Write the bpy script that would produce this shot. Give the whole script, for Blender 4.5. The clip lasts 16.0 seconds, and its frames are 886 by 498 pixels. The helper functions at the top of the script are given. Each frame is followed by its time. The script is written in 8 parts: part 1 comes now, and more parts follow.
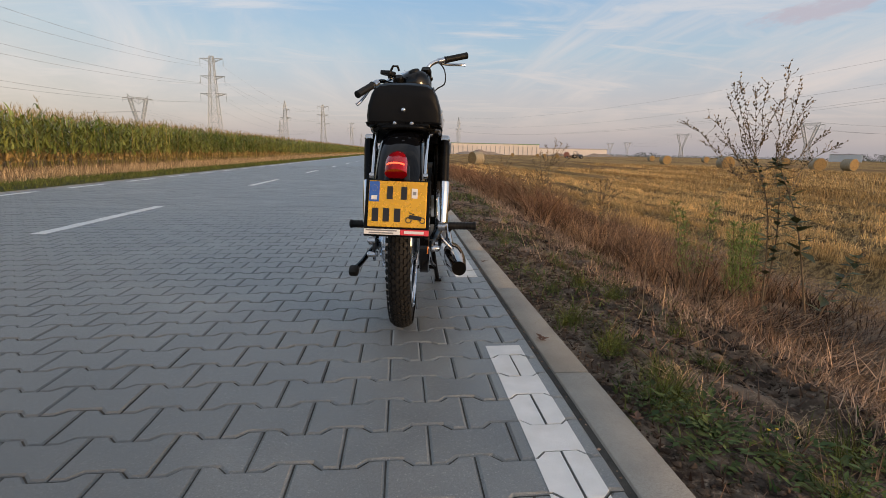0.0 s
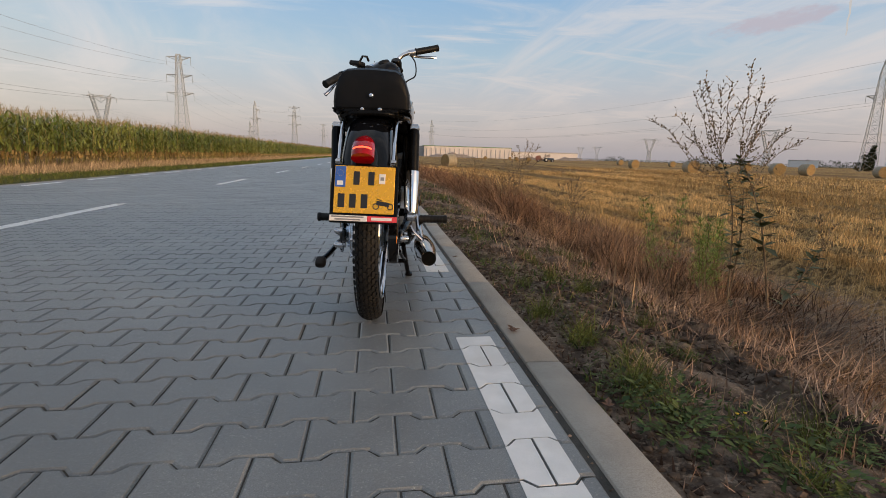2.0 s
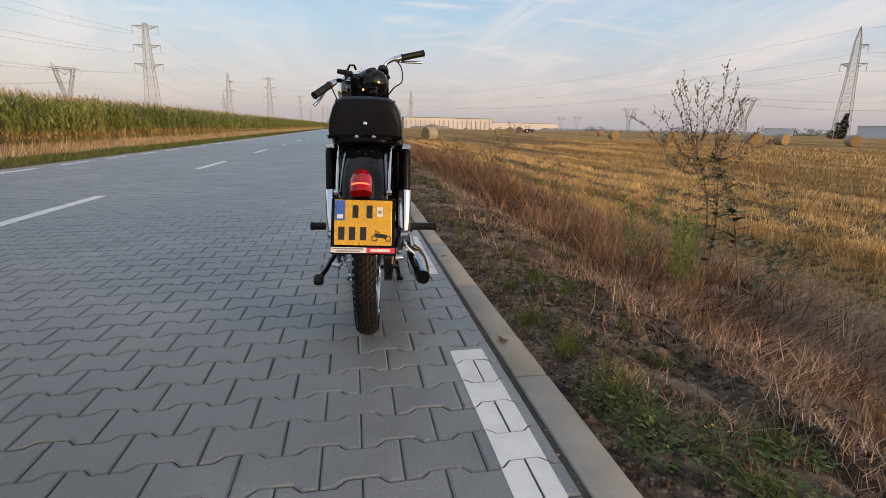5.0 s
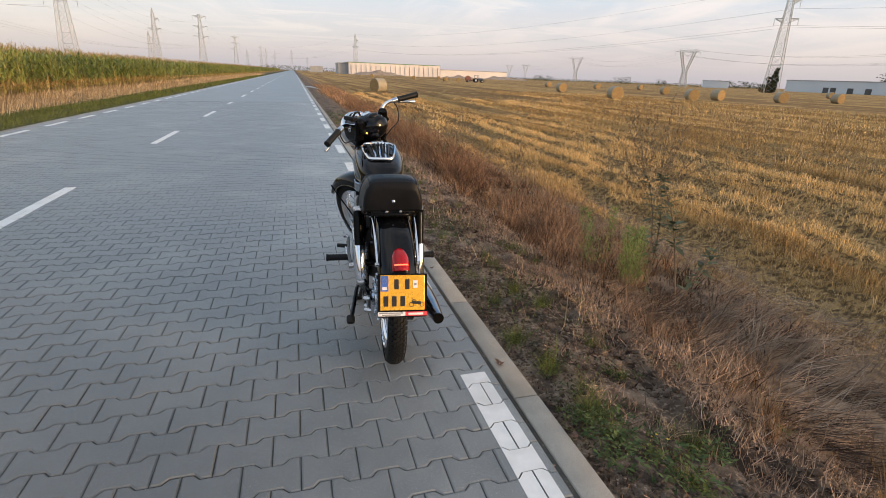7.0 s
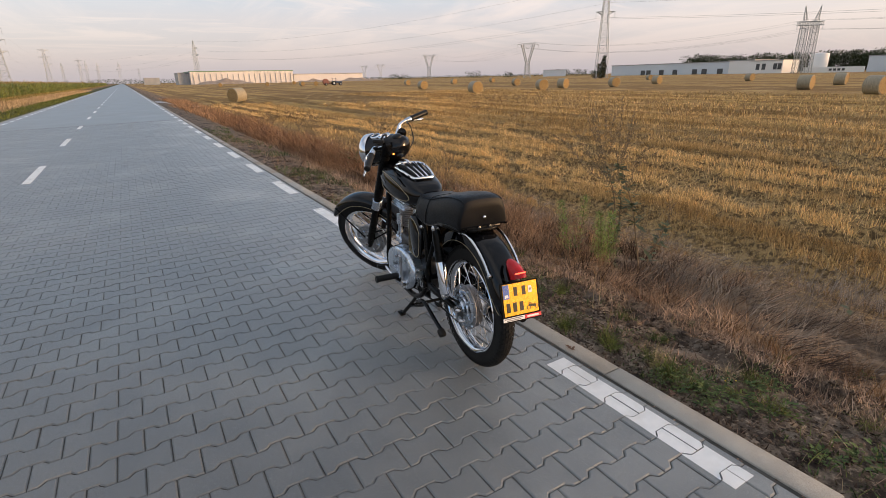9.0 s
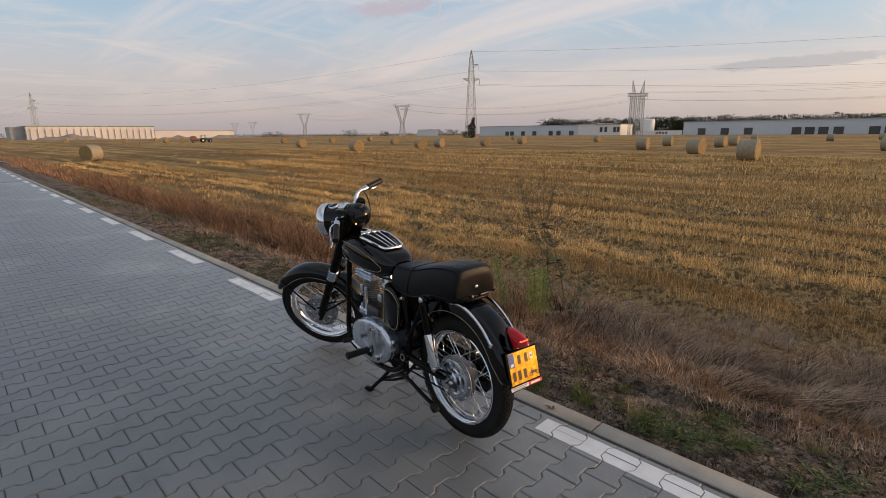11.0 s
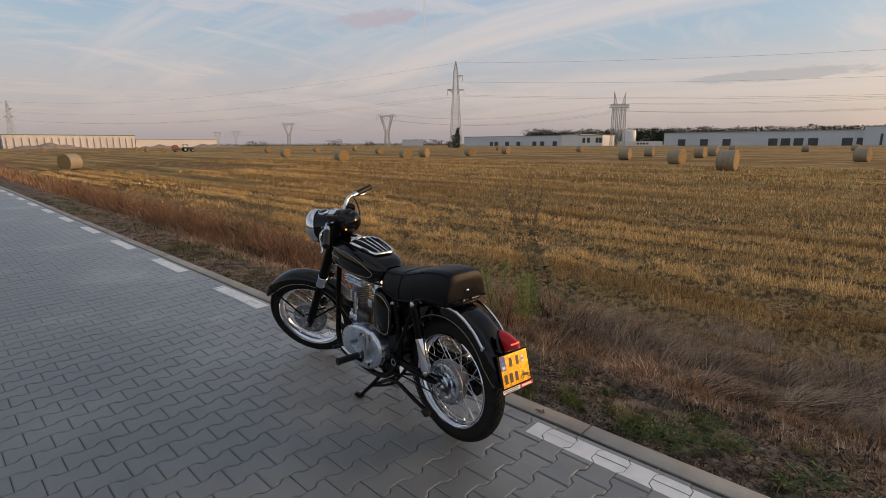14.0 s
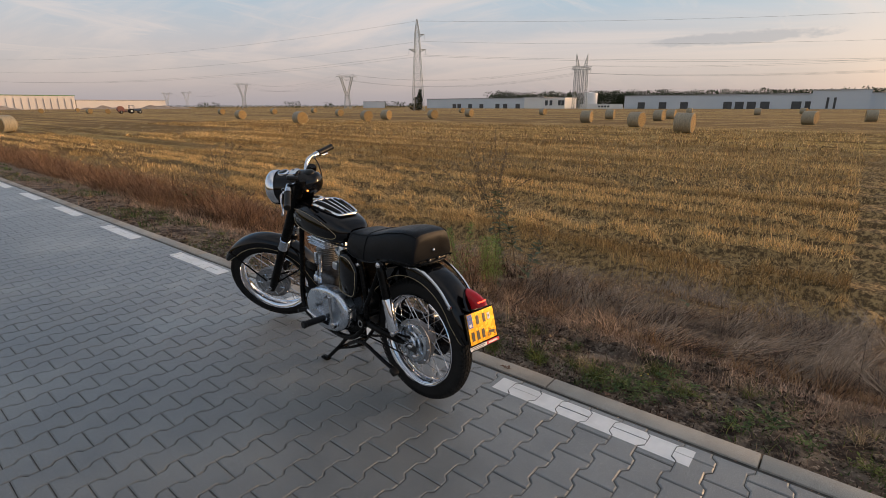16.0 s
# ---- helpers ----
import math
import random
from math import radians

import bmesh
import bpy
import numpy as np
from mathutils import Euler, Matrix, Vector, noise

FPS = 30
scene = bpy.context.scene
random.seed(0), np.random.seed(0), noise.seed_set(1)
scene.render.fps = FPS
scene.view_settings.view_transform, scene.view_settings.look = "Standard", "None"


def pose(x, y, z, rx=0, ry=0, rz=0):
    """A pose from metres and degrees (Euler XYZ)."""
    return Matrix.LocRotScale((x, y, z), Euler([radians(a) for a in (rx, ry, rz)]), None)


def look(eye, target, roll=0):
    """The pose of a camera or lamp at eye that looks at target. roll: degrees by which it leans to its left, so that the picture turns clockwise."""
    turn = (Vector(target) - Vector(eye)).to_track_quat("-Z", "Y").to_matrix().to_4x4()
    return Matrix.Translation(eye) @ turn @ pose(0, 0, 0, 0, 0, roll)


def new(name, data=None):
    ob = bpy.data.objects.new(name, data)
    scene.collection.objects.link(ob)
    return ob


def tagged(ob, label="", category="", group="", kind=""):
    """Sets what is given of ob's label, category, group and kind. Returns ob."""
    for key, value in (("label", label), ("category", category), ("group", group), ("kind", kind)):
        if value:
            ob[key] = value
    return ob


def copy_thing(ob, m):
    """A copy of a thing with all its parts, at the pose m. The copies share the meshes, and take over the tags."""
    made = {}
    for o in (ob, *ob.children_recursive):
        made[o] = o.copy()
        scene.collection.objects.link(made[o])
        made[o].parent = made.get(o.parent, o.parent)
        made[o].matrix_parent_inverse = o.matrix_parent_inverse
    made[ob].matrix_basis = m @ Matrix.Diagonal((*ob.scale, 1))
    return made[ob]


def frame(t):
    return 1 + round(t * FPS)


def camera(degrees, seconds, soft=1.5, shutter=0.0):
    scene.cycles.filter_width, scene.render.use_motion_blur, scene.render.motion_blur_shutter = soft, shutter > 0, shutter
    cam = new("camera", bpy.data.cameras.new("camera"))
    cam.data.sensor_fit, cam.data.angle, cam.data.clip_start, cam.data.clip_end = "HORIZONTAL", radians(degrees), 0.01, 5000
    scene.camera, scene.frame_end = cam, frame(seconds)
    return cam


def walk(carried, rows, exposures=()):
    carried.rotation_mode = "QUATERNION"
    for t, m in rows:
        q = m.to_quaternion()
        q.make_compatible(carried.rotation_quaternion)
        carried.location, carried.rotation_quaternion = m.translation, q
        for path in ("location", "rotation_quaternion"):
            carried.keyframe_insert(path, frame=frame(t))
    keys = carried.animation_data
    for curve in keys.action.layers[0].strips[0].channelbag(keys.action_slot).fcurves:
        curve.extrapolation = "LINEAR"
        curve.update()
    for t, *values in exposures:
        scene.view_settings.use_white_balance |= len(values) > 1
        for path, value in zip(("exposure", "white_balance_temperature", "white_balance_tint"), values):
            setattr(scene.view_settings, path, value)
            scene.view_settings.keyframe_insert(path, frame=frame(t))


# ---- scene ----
cam = camera(82.9, 16.0, soft=0.6)
PATH = [
    (0, (-0.304, 0.335, 0.674), (-0.135, 2.291, 0.295), 1.2),
    (0.5, (-0.288, 0.361, 0.553), (-0.155, 2.318, 0.165), 1.4),
    (1, (-0.286, 0.372, 0.532), (-0.14, 2.33, 0.149), 1.7),
    (1.5, (-0.284, 0.369, 0.55), (-0.085, 2.326, 0.187), 1.8),
    (2, (-0.287, 0.363, 0.622), (-0.012, 2.31, 0.256), 1.7),
    (2.5, (-0.292, 0.318, 0.7), (0.038, 2.257, 0.334), 1.6),
    (3, (-0.292, 0.323, 0.693), (0.066, 2.255, 0.323), 1.6),
    (3.5, (-0.293, 0.324, 0.692), (0.076, 2.254, 0.322), 1.5),
    (4, (-0.298, 0.316, 0.698), (0.057, 2.247, 0.316), 1.2),
    (4.2, (-0.295, 0.315, 0.702), (0.044, 2.247, 0.309), 1.1),
    (6.3, (-0.479, 0.217, 1.203), (-0.07, 2.061, 0.546), 1.1),
    (6.5, (-0.5, 0.169, 1.269), (-0.065, 2.001, 0.594), 1.3),
    (7, (-0.684, 0.058, 1.341), (-0.149, 1.871, 0.687), 2.2),
    (7.5, (-0.932, 0.042, 1.384), (-0.279, 1.831, 0.774), 1.5),
    (8, (-1.155, 0.169, 1.371), (-0.386, 1.912, 0.764), 0.4),
    (8.5, (-1.397, 0.263, 1.388), (-0.54, 1.955, 0.753), -0.3),
    (9, (-1.635, 0.305, 1.443), (-0.664, 1.929, 0.793), -1.2),
    (9.5, (-1.718, 0.474, 1.448), (-0.599, 2.012, 0.831), -1.3),
    (9.7, (-1.752, 0.54, 1.461), (-0.575, 2.044, 0.867), -1.2),
    (11.8, (-2.083, 0.664, 1.53), (-0.689, 2.044, 1.139), -0.7),
    (12, (-2.083, 0.67, 1.53), (-0.699, 2.063, 1.151), -0.7),
    (12.5, (-2.11, 0.684, 1.538), (-0.776, 2.131, 1.184), -0.7),
    (13, (-2.118, 0.691, 1.542), (-0.831, 2.181, 1.19), -0.5),
    (13.5, (-2.1, 0.683, 1.516), (-0.778, 2.135, 1.14), -0.4),
    (14, (-2.049, 0.653, 1.502), (-0.63, 2.001, 1.091), -0.3),
    (14.5, (-2.008, 0.641, 1.491), (-0.505, 1.884, 1.048), -0.3),
    (15, (-2.006, 0.652, 1.494), (-0.474, 1.848, 1.018), -0.4),
    (15.5, (-2.035, 0.669, 1.491), (-0.518, 1.868, 0.978), -0.2),
    (16, (-2.043, 0.669, 1.475), (-0.556, 1.888, 0.926), -0.1),
]
EXPOSURE = [(0, 0.02, 6540, 6), (0.5, -0.03, 6540, 6), (1.0, 0.03, 6540, 6), (2.0, -0.02, 6540, 6), (3.0, 0.03, 6540, 6), (4.2, 0.04, 6530, 6), (6.3, 0.58, 6500, 5), (7.0, 0.53, 6500, 5), (7.5, 0.31, 6520, 5), (8.0, 0.25, 6580, 7), (8.5, 0.26, 6610, 8),
            (9.0, 0.42, 6700, 8), (9.7, 0.36, 6690, 8), (11.8, -0.13, 6740, 9), (13.0, -0.15, 6760, 9), (14.0, -0.15, 6770, 9), (15.0, -0.09, 6730, 8), (16.0, 0.01, 6730, 8)]
walk(cam, [(t, look(eye, target, roll)) for t, eye, target, roll in PATH], EXPOSURE)

# ---------------------------------------------------------------- sky and sun
SUN_AZ, SUN_EL = 131.0, 6.0          # degrees clockwise from +y, and above the horizon


def direction(az, el):
    a, e = radians(az), radians(el)
    return Vector((math.sin(a) * math.cos(e), math.cos(a) * math.cos(e), math.sin(e)))


def make_world():
    w = bpy.data.worlds.new("evening_sky")
    scene.world = w
    w.use_nodes = True
    nt = w.node_tree
    nt.nodes.clear()
    N, L = nt.nodes.new, nt.links.new

    def math_node(op, a, b=None, c=None):
        n = N("ShaderNodeMath")
        n.operation = op
        for k, v in enumerate((a, b, c)):
            if v is None:
                continue
            if isinstance(v, (int, float)):
                n.inputs[k].default_value = v
            else:
                L(v, n.inputs[k])
        return n.outputs[0]

    def mix(f, a, b, kind="MIX"):
        n = N("ShaderNodeMix")
        n.data_type, n.blend_type = "RGBA", kind
        for k, v in ((0, f), (6, a), (7, b)):
            if isinstance(v, (int, float)):
                n.inputs[k].default_value = v
            elif isinstance(v, tuple):
                n.inputs[k].default_value = (*v, 1)
            else:
                L(v, n.inputs[k])
        return n.outputs[2]

    tc = N("ShaderNodeTexCoord")
    sep = N("ShaderNodeSeparateXYZ")
    L(tc.outputs["Generated"], sep.inputs[0])
    z = sep.outputs[2]
    ramp = N("ShaderNodeValToRGB")
    L(math_node("MAXIMUM", z, 0.0), ramp.inputs[0])
    cr = ramp.color_ramp
    stops = ((0.0, (0.45, 0.41, 0.455)), (0.04, (0.51, 0.447, 0.482)), (0.10, (0.55, 0.50, 0.545)), (0.18, (0.43, 0.53, 0.65)),
             (0.28, (0.30, 0.465, 0.70)), (0.42, (0.24, 0.41, 0.67)), (0.62, (0.27, 0.32, 0.42)), (1.0, (0.27, 0.30, 0.36)))
    while len(cr.elements) < len(stops):
        cr.elements.new(0.5)
    for e, (p, c) in zip(cr.elements, stops):
        e.position, e.color = p, (*c, 1)
    col = ramp.outputs[0]
    # glow round the low sun and a paler band on the far side
    sd = direction(SUN_AZ, 3)
    dot = N("ShaderNodeVectorMath")
    dot.operation = "DOT_PRODUCT"
    L(tc.outputs["Generated"], dot.inputs[0])
    dot.inputs[1].default_value = sd
    near = math_node("POWER", math_node("MAXIMUM", dot.outputs["Value"], 0.0), 11.0)
    col = mix(near, col, (5.2, 3.3, 1.85))
    hot = math_node("POWER", math_node("MAXIMUM", dot.outputs["Value"], 0.0), 60.0)
    col = mix(hot, col, (3.4, 1.7, 0.75))
    # a faint peach haze low in the north-west
    haze = N("ShaderNodeVectorMath")
    haze.operation = "DOT_PRODUCT"
    L(tc.outputs["Generated"], haze.inputs[0])
    haze.inputs[1].default_value = direction(-62, 5)
    col = mix(math_node("MULTIPLY", math_node("POWER", math_node("MAXIMUM", haze.outputs["Value"], 0.0), 7.0), 0.75), col, (0.74, 0.585, 0.47))
    # streaky high cloud
    flat = N("ShaderNodeCombineXYZ")
    up = math_node("ADD", math_node("MAXIMUM", z, 0.0), 0.10)
    L(math_node("DIVIDE", sep.outputs[0], up), flat.inputs[0])
    L(math_node("DIVIDE", sep.outputs[1], up), flat.inputs[1])
    cover = None
    for scale, stretch, turn, lo, hi, seed in ((0.42, (1.0, 0.34, 1), 35, 0.43, 0.62, 3.0), (1.1, (0.5, 1.6, 1), 62, 0.46, 0.68, 9.0)):
        mp = N("ShaderNodeMapping")
        L(flat.outputs[0], mp.inputs[0])
        mp.inputs[1].default_value = (seed, seed * 0.7, 0)
        mp.inputs[2].default_value = (0, 0, radians(turn))
        mp.inputs[3].default_value = stretch
        no = N("ShaderNodeTexNoise")
        L(mp.outputs[0], no.inputs["Vector"])
        no.inputs["Scale"].default_value, no.inputs["Detail"].default_value = scale, 9
        no.inputs["Roughness"].default_value, no.inputs["Distortion"].default_value = 0.62, 0.9
        mr = N("ShaderNodeMapRange")
        mr.interpolation_type = "SMOOTHSTEP"
        L(no.outputs["Fac"], mr.inputs[0])
        mr.inputs[1].default_value, mr.inputs[2].default_value = lo, hi
        cover = mr.outputs[0] if cover is None else math_node("MAXIMUM", cover, math_node("MULTIPLY", mr.outputs[0], 0.8))
    low = N("ShaderNodeMapRange")
    L(z, low.inputs[0])
    low.inputs[1].default_value, low.inputs[2].default_value = 0.015, 0.10
    tint = mix(math_node("MINIMUM", math_node("MULTIPLY", math_node("MAXIMUM", z, 0.0), 3.2), 1.0), (0.72, 0.56, 0.54), (0.76, 0.72, 0.74))
    col = mix(math_node("MULTIPLY", math_node("MULTIPLY", cover, low.outputs[0]), 0.92), col, tint)
    # two small dusk clouds
    az = math_node("MULTIPLY", math_node("ARCTAN2", sep.outputs[0], sep.outputs[1]), 57.2958)
    el = math_node("MULTIPLY", math_node("ARCSINE", z), 57.2958)
    for a0, e0, wa, we, slope, lo, hi, tone in CLOUDS:
        da = math_node("SUBTRACT", az, a0)
        de = math_node("SUBTRACT", math_node("SUBTRACT", el, e0), math_node("MULTIPLY", da, slope))
        u, v = math_node("DIVIDE", da, wa), math_node("DIVIDE", de, we)
        r = math_node("ADD", math_node("MULTIPLY", u, u), math_node("MULTIPLY", v, v))
        place = N("ShaderNodeCombineXYZ")
        L(math_node("MULTIPLY", da, 0.55), place.inputs[0])
        L(math_node("MULTIPLY", de, 1.5), place.inputs[1])
        no = N("ShaderNodeTexNoise")
        L(place.outputs[0], no.inputs["Vector"])
        no.inputs["Scale"].default_value, no.inputs["Detail"].default_value, no.inputs["Roughness"].default_value = 0.8, 8, 0.65
        body = math_node("SUBTRACT", math_node("ADD", no.outputs["Fac"], 0.25), math_node("MULTIPLY", r, 0.42))
        mr = N("ShaderNodeMapRange")
        mr.interpolation_type = "SMOOTHSTEP"
        L(body, mr.inputs[0])
        mr.inputs[1].default_value, mr.inputs[2].default_value, mr.inputs[4].default_value = lo, hi, 0.8
        col = mix(mr.outputs[0], col, tone)
    # a share of the physical sky
    sky = N("ShaderNodeTexSky")
    sky.sky_type, sky.sun_disc = "NISHITA", False
    sky.sun_elevation, sky.sun_rotation = radians(SUN_EL), radians(SUN_AZ)
    sky.dust_density, sky.ozone_density = 2.0, 2.0
    col = mix(0.06, col, sky.outputs[0], "ADD")
    bg = N("ShaderNodeBackground")
    L(col, bg.inputs[0])
    bg.inputs[1].default_value = SKY_STRENGTH
    out = N("ShaderNodeOutputWorld")
    L(bg.outputs[0], out.inputs[0])


SKY_STRENGTH = 0.86
# azimuth, height, half width, half depth, slope, edges, colour
CLOUDS = ((39.5, 12.7, 6.0, 1.15, 0.13, 0.42, 0.72, (0.54, 0.45, 0.52)), (79.0, 6.0, 9.0, 0.65, 0.02, 0.36, 0.62, (0.43, 0.40, 0.46)))
make_world()
sun = new("sun", bpy.data.lights.new("sun", "SUN"))
sun.data.energy, sun.data.angle, sun.data.color = 2.3, radians(14), (1.0, 0.63, 0.36)
sun.matrix_world = look((0, 0, 0), -direction(SUN_AZ, SUN_EL))


# ---------------------------------------------------------------- materials
def material(name, a, b, rough=0.8, metal=0.0, scale=8.0, fine=0.0, bump=0.0, bump_scale=None, coords="Object", rough_var=0.08,
             island=0.0, per_object=0.0, contrast=(0.35, 0.65), coat=0.0, stretch=None, third=None, speck=0.0, lit=0.0, spec=0.5, coat_rough=0.04):
    """A surface in two colours mixed by noise at two scales, with relief and changing gloss."""
    m = bpy.data.materials.new(name)
    m.use_nodes = True
    nt = m.node_tree
    N, L = nt.nodes.new, nt.links.new
    p = nt.nodes["Principled BSDF"]
    tc = N("ShaderNodeTexCoord")
    vec = N("ShaderNodeNewGeometry").outputs["Position"] if coords == "Position" else tc.outputs[coords]
    if stretch:
        mp = N("ShaderNodeMapping")
        L(vec, mp.inputs[0])
        mp.inputs[3].default_value = stretch
        vec = mp.outputs[0]

    def noise_node(s, detail=5, r=0.55):
        n = N("ShaderNodeTexNoise")
        L(vec, n.inputs["Vector"])
        n.inputs["Scale"].default_value, n.inputs["Detail"].default_value, n.inputs["Roughness"].default_value = s, detail, r
        return n.outputs["Fac"]

    def remap(v, lo, hi, to0=0.0, to1=1.0):
        n = N("ShaderNodeMapRange")
        L(v, n.inputs[0])
        for k, x in enumerate((lo, hi, to0, to1)):
            n.inputs[k + 1].default_value = x
        return n.outputs[0]

    def mix(f, x, y, kind="MIX"):
        n = N("ShaderNodeMix")
        n.data_type, n.blend_type = "RGBA", kind
        for k, v in ((0, f), (6, x), (7, y)):
            if isinstance(v, (int, float)):
                n.inputs[k].default_value = v
            elif isinstance(v, tuple):
                n.inputs[k].default_value = (*v, 1)
            else:
                L(v, n.inputs[k])
        return n.outputs[2]

    big = noise_node(scale)
    col = mix(remap(big, *contrast), a, b)
    if third:
        col = mix(remap(noise_node(scale * 0.31, 4), 0.50, 0.66), col, third)
    if fine:
        f = remap(noise_node(fine, 3, 0.7), 0.3, 0.7, 0.72, 1.25)
        g = N("ShaderNodeCombineColor")
        for k in range(3):
            L(f, g.inputs[k])
        col = mix(1.0, col, g.outputs[0], "MULTIPLY")
    if speck:
        # pale and dark grains of the aggregate
        n = noise_node(170, 2, 0.8)
        col = mix(remap(n, 0.60, 0.72, 0.0, speck), col, (0.46, 0.45, 0.42))
        col = mix(remap(n, 0.40, 0.30, 0.0, speck), col, (0.10, 0.10, 0.10))
    for amount, source in ((island, "island"), (per_object, "object")):
        if amount:
            r = N("ShaderNodeNewGeometry").outputs["Random Per Island"] if source == "island" else N("ShaderNodeObjectInfo").outputs["Random"]
            f = remap(r, 0, 1, 1 - amount, 1 + amount)
            g = N("ShaderNodeCombineColor")
            for k in range(3):
                L(f, g.inputs[k])
            col = mix(1.0, col, g.outputs[0], "MULTIPLY")
    L(col, p.inputs["Base Color"])
    L(remap(big, 0.3, 0.7, max(0.02, rough - rough_var), min(1, rough + rough_var)), p.inputs["Roughness"])
    p.inputs["Metallic"].default_value = metal
    p.inputs["Specular IOR Level"].default_value = spec
    if coat:
        p.inputs["Coat Weight"].default_value, p.inputs["Coat Roughness"].default_value = coat, coat_rough
    if lit:
        p.inputs["Emission Color"].default_value = (*a, 1)
        p.inputs["Emission Strength"].default_value = lit
    if bump:
        bn = N("ShaderNodeBump")
        bn.inputs["Strength"].default_value = bump
        bn.inputs["Distance"].default_value = 0.004
        L(noise_node(bump_scale or fine or scale * 6, 4, 0.65), bn.inputs["Height"])
        L(bn.outputs[0], p.inputs["Normal"])
    return m


def glow(name, colour, strength):
    m = bpy.data.materials.new(name)
    m.use_nodes = True
    p = m.node_tree.nodes["Principled BSDF"]
    p.inputs["Base Color"].default_value = (*colour, 1)
    p.inputs["Emission Color"].default_value = (*colour, 1)
    p.inputs["Emission Strength"].default_value = strength
    return m


PAVER = material("concrete_paver", (0.112, 0.120, 0.121), (0.160, 0.169, 0.168), 0.50, coat=0.62, coat_rough=0.38, spec=1.0, scale=3.0, fine=300, speck=0.5, bump=0.6, bump_scale=520, coords="Position",
                 island=0.07, per_object=0.07, third=(0.208, 0.215, 0.205))


def paler_at_kerb(m):
    """Paving paler along the kerb and darker further out, with a noisy edge."""
    nt = m.node_tree
    N, L = nt.nodes.new, nt.links.new
    p = nt.nodes["Principled BSDF"]
    colour = p.inputs["Base Color"].links[0].from_socket
    pos = N("ShaderNodeNewGeometry").outputs["Position"]
    sep, n, add, r, g, mul = N("ShaderNodeSeparateXYZ"), N("ShaderNodeTexNoise"), N("ShaderNodeMath"), N("ShaderNodeMapRange"), N("ShaderNodeCombineColor"), N("ShaderNodeMix")
    L(pos, sep.inputs[0])
    L(pos, n.inputs["Vector"])
    n.inputs["Scale"].default_value, n.inputs["Detail"].default_value = 0.9, 4
    add.operation = "MULTIPLY_ADD"
    L(n.outputs["Fac"], add.inputs[0])
    add.inputs[1].default_value = 0.7
    L(sep.outputs[0], add.inputs[2])
    r.interpolation_type = "SMOOTHSTEP"
    L(add.outputs[0], r.inputs[0])
    for k, v in enumerate((-1.15, 0.25, 0.79, 1.34)):
        r.inputs[k + 1].default_value = v
    for k in range(3):
        L(r.outputs[0], g.inputs[k])
    mul.data_type, mul.blend_type = "RGBA", "MULTIPLY"
    mul.inputs[0].default_value = 1.0
    L(colour, mul.inputs[6])
    L(g.outputs[0], mul.inputs[7])
    L(mul.outputs[2], p.inputs["Base Color"])


paler_at_kerb(PAVER)
SAND = material("joint_sand", (0.044, 0.042, 0.037), (0.105, 0.098, 0.084), 0.95, scale=9, fine=300, bump=0.5, coords="Position")
ROADFAR = material("worn_paving", (0.112, 0.118, 0.116), (0.152, 0.158, 0.154), 0.52, spec=1.0, coat=0.62, coat_rough=0.38, scale=0.7, fine=26, bump=0.3, bump_scale=60, coords="Position", third=(0.135, 0.130, 0.118))
KERB = material("kerb_concrete", (0.335, 0.312, 0.272), (0.425, 0.398, 0.350), 0.85, scale=5, fine=380, bump=0.4, bump_scale=450, coords="Position", per_object=0.06, speck=0.3, third=(0.29, 0.262, 0.22))
PAINT = material("road_paint", (0.78, 0.79, 0.78), (0.86, 0.865, 0.855), 0.6, scale=14, bump=0.3, bump_scale=160, coords="Position", third=(0.74, 0.74, 0.72))
BLACK = material("black_enamel", (0.0022, 0.0022, 0.003), (0.0042, 0.0042, 0.005), 0.05, scale=6, fine=0, rough_var=0.02, spec=0.36)
FRAMEBLACK = material("black_frame_paint", (0.0022, 0.0022, 0.0022), (0.0045, 0.0045, 0.0045), 0.24, scale=20, rough_var=0.1, bump=0.05, spec=0.12)
CHROME = material("chrome", (0.72, 0.74, 0.78), (0.80, 0.82, 0.86), 0.06, 1.0, scale=18, rough_var=0.03)
ALU = material("cast_aluminium", (0.54, 0.60, 0.68), (0.68, 0.74, 0.82), 0.27, 0.95, scale=9, fine=160, rough_var=0.08, bump=0.08)
ALUDARK = material("grey_cast_metal", (0.22, 0.225, 0.235), (0.38, 0.385, 0.40), 0.42, 0.7, scale=18, fine=160, rough_var=0.1, bump=0.12)
LEATHER = material("black_vinyl", (0.0036, 0.0040, 0.0050), (0.0075, 0.0080, 0.0095), 0.42, scale=7, fine=240, rough_var=0.08, bump=0.22, bump_scale=420, spec=0.17)
RUBBER = material("tyre_rubber", (0.0065, 0.0065, 0.0065), (0.016, 0.0155, 0.015), 0.68, scale=12, fine=120, bump=0.2, spec=0.25)
GRIP = material("moulded_rubber", (0.0045, 0.0045, 0.0045), (0.010, 0.010, 0.010), 0.45, scale=20, bump=0.15, spec=0.3)
DARKCAST = material("dark_cast_metal", (0.045, 0.046, 0.048), (0.11, 0.11, 0.115), 0.45, 0.7, scale=18, fine=160, rough_var=0.1, bump=0.12)
DULLBLACK = material("dull_black", (0.003, 0.003, 0.003), (0.006, 0.006, 0.006), 0.9, scale=40, spec=0.05)
STEEL = material("bright_steel", (0.50, 0.50, 0.51), (0.62, 0.62, 0.63), 0.22, 1.0, scale=30, rough_var=0.1)
REDLENS = material("red_lens", (0.26, 0.002, 0.006), (0.34, 0.003, 0.008), 0.07, scale=25, rough_var=0.02, spec=0.4, lit=0.10)
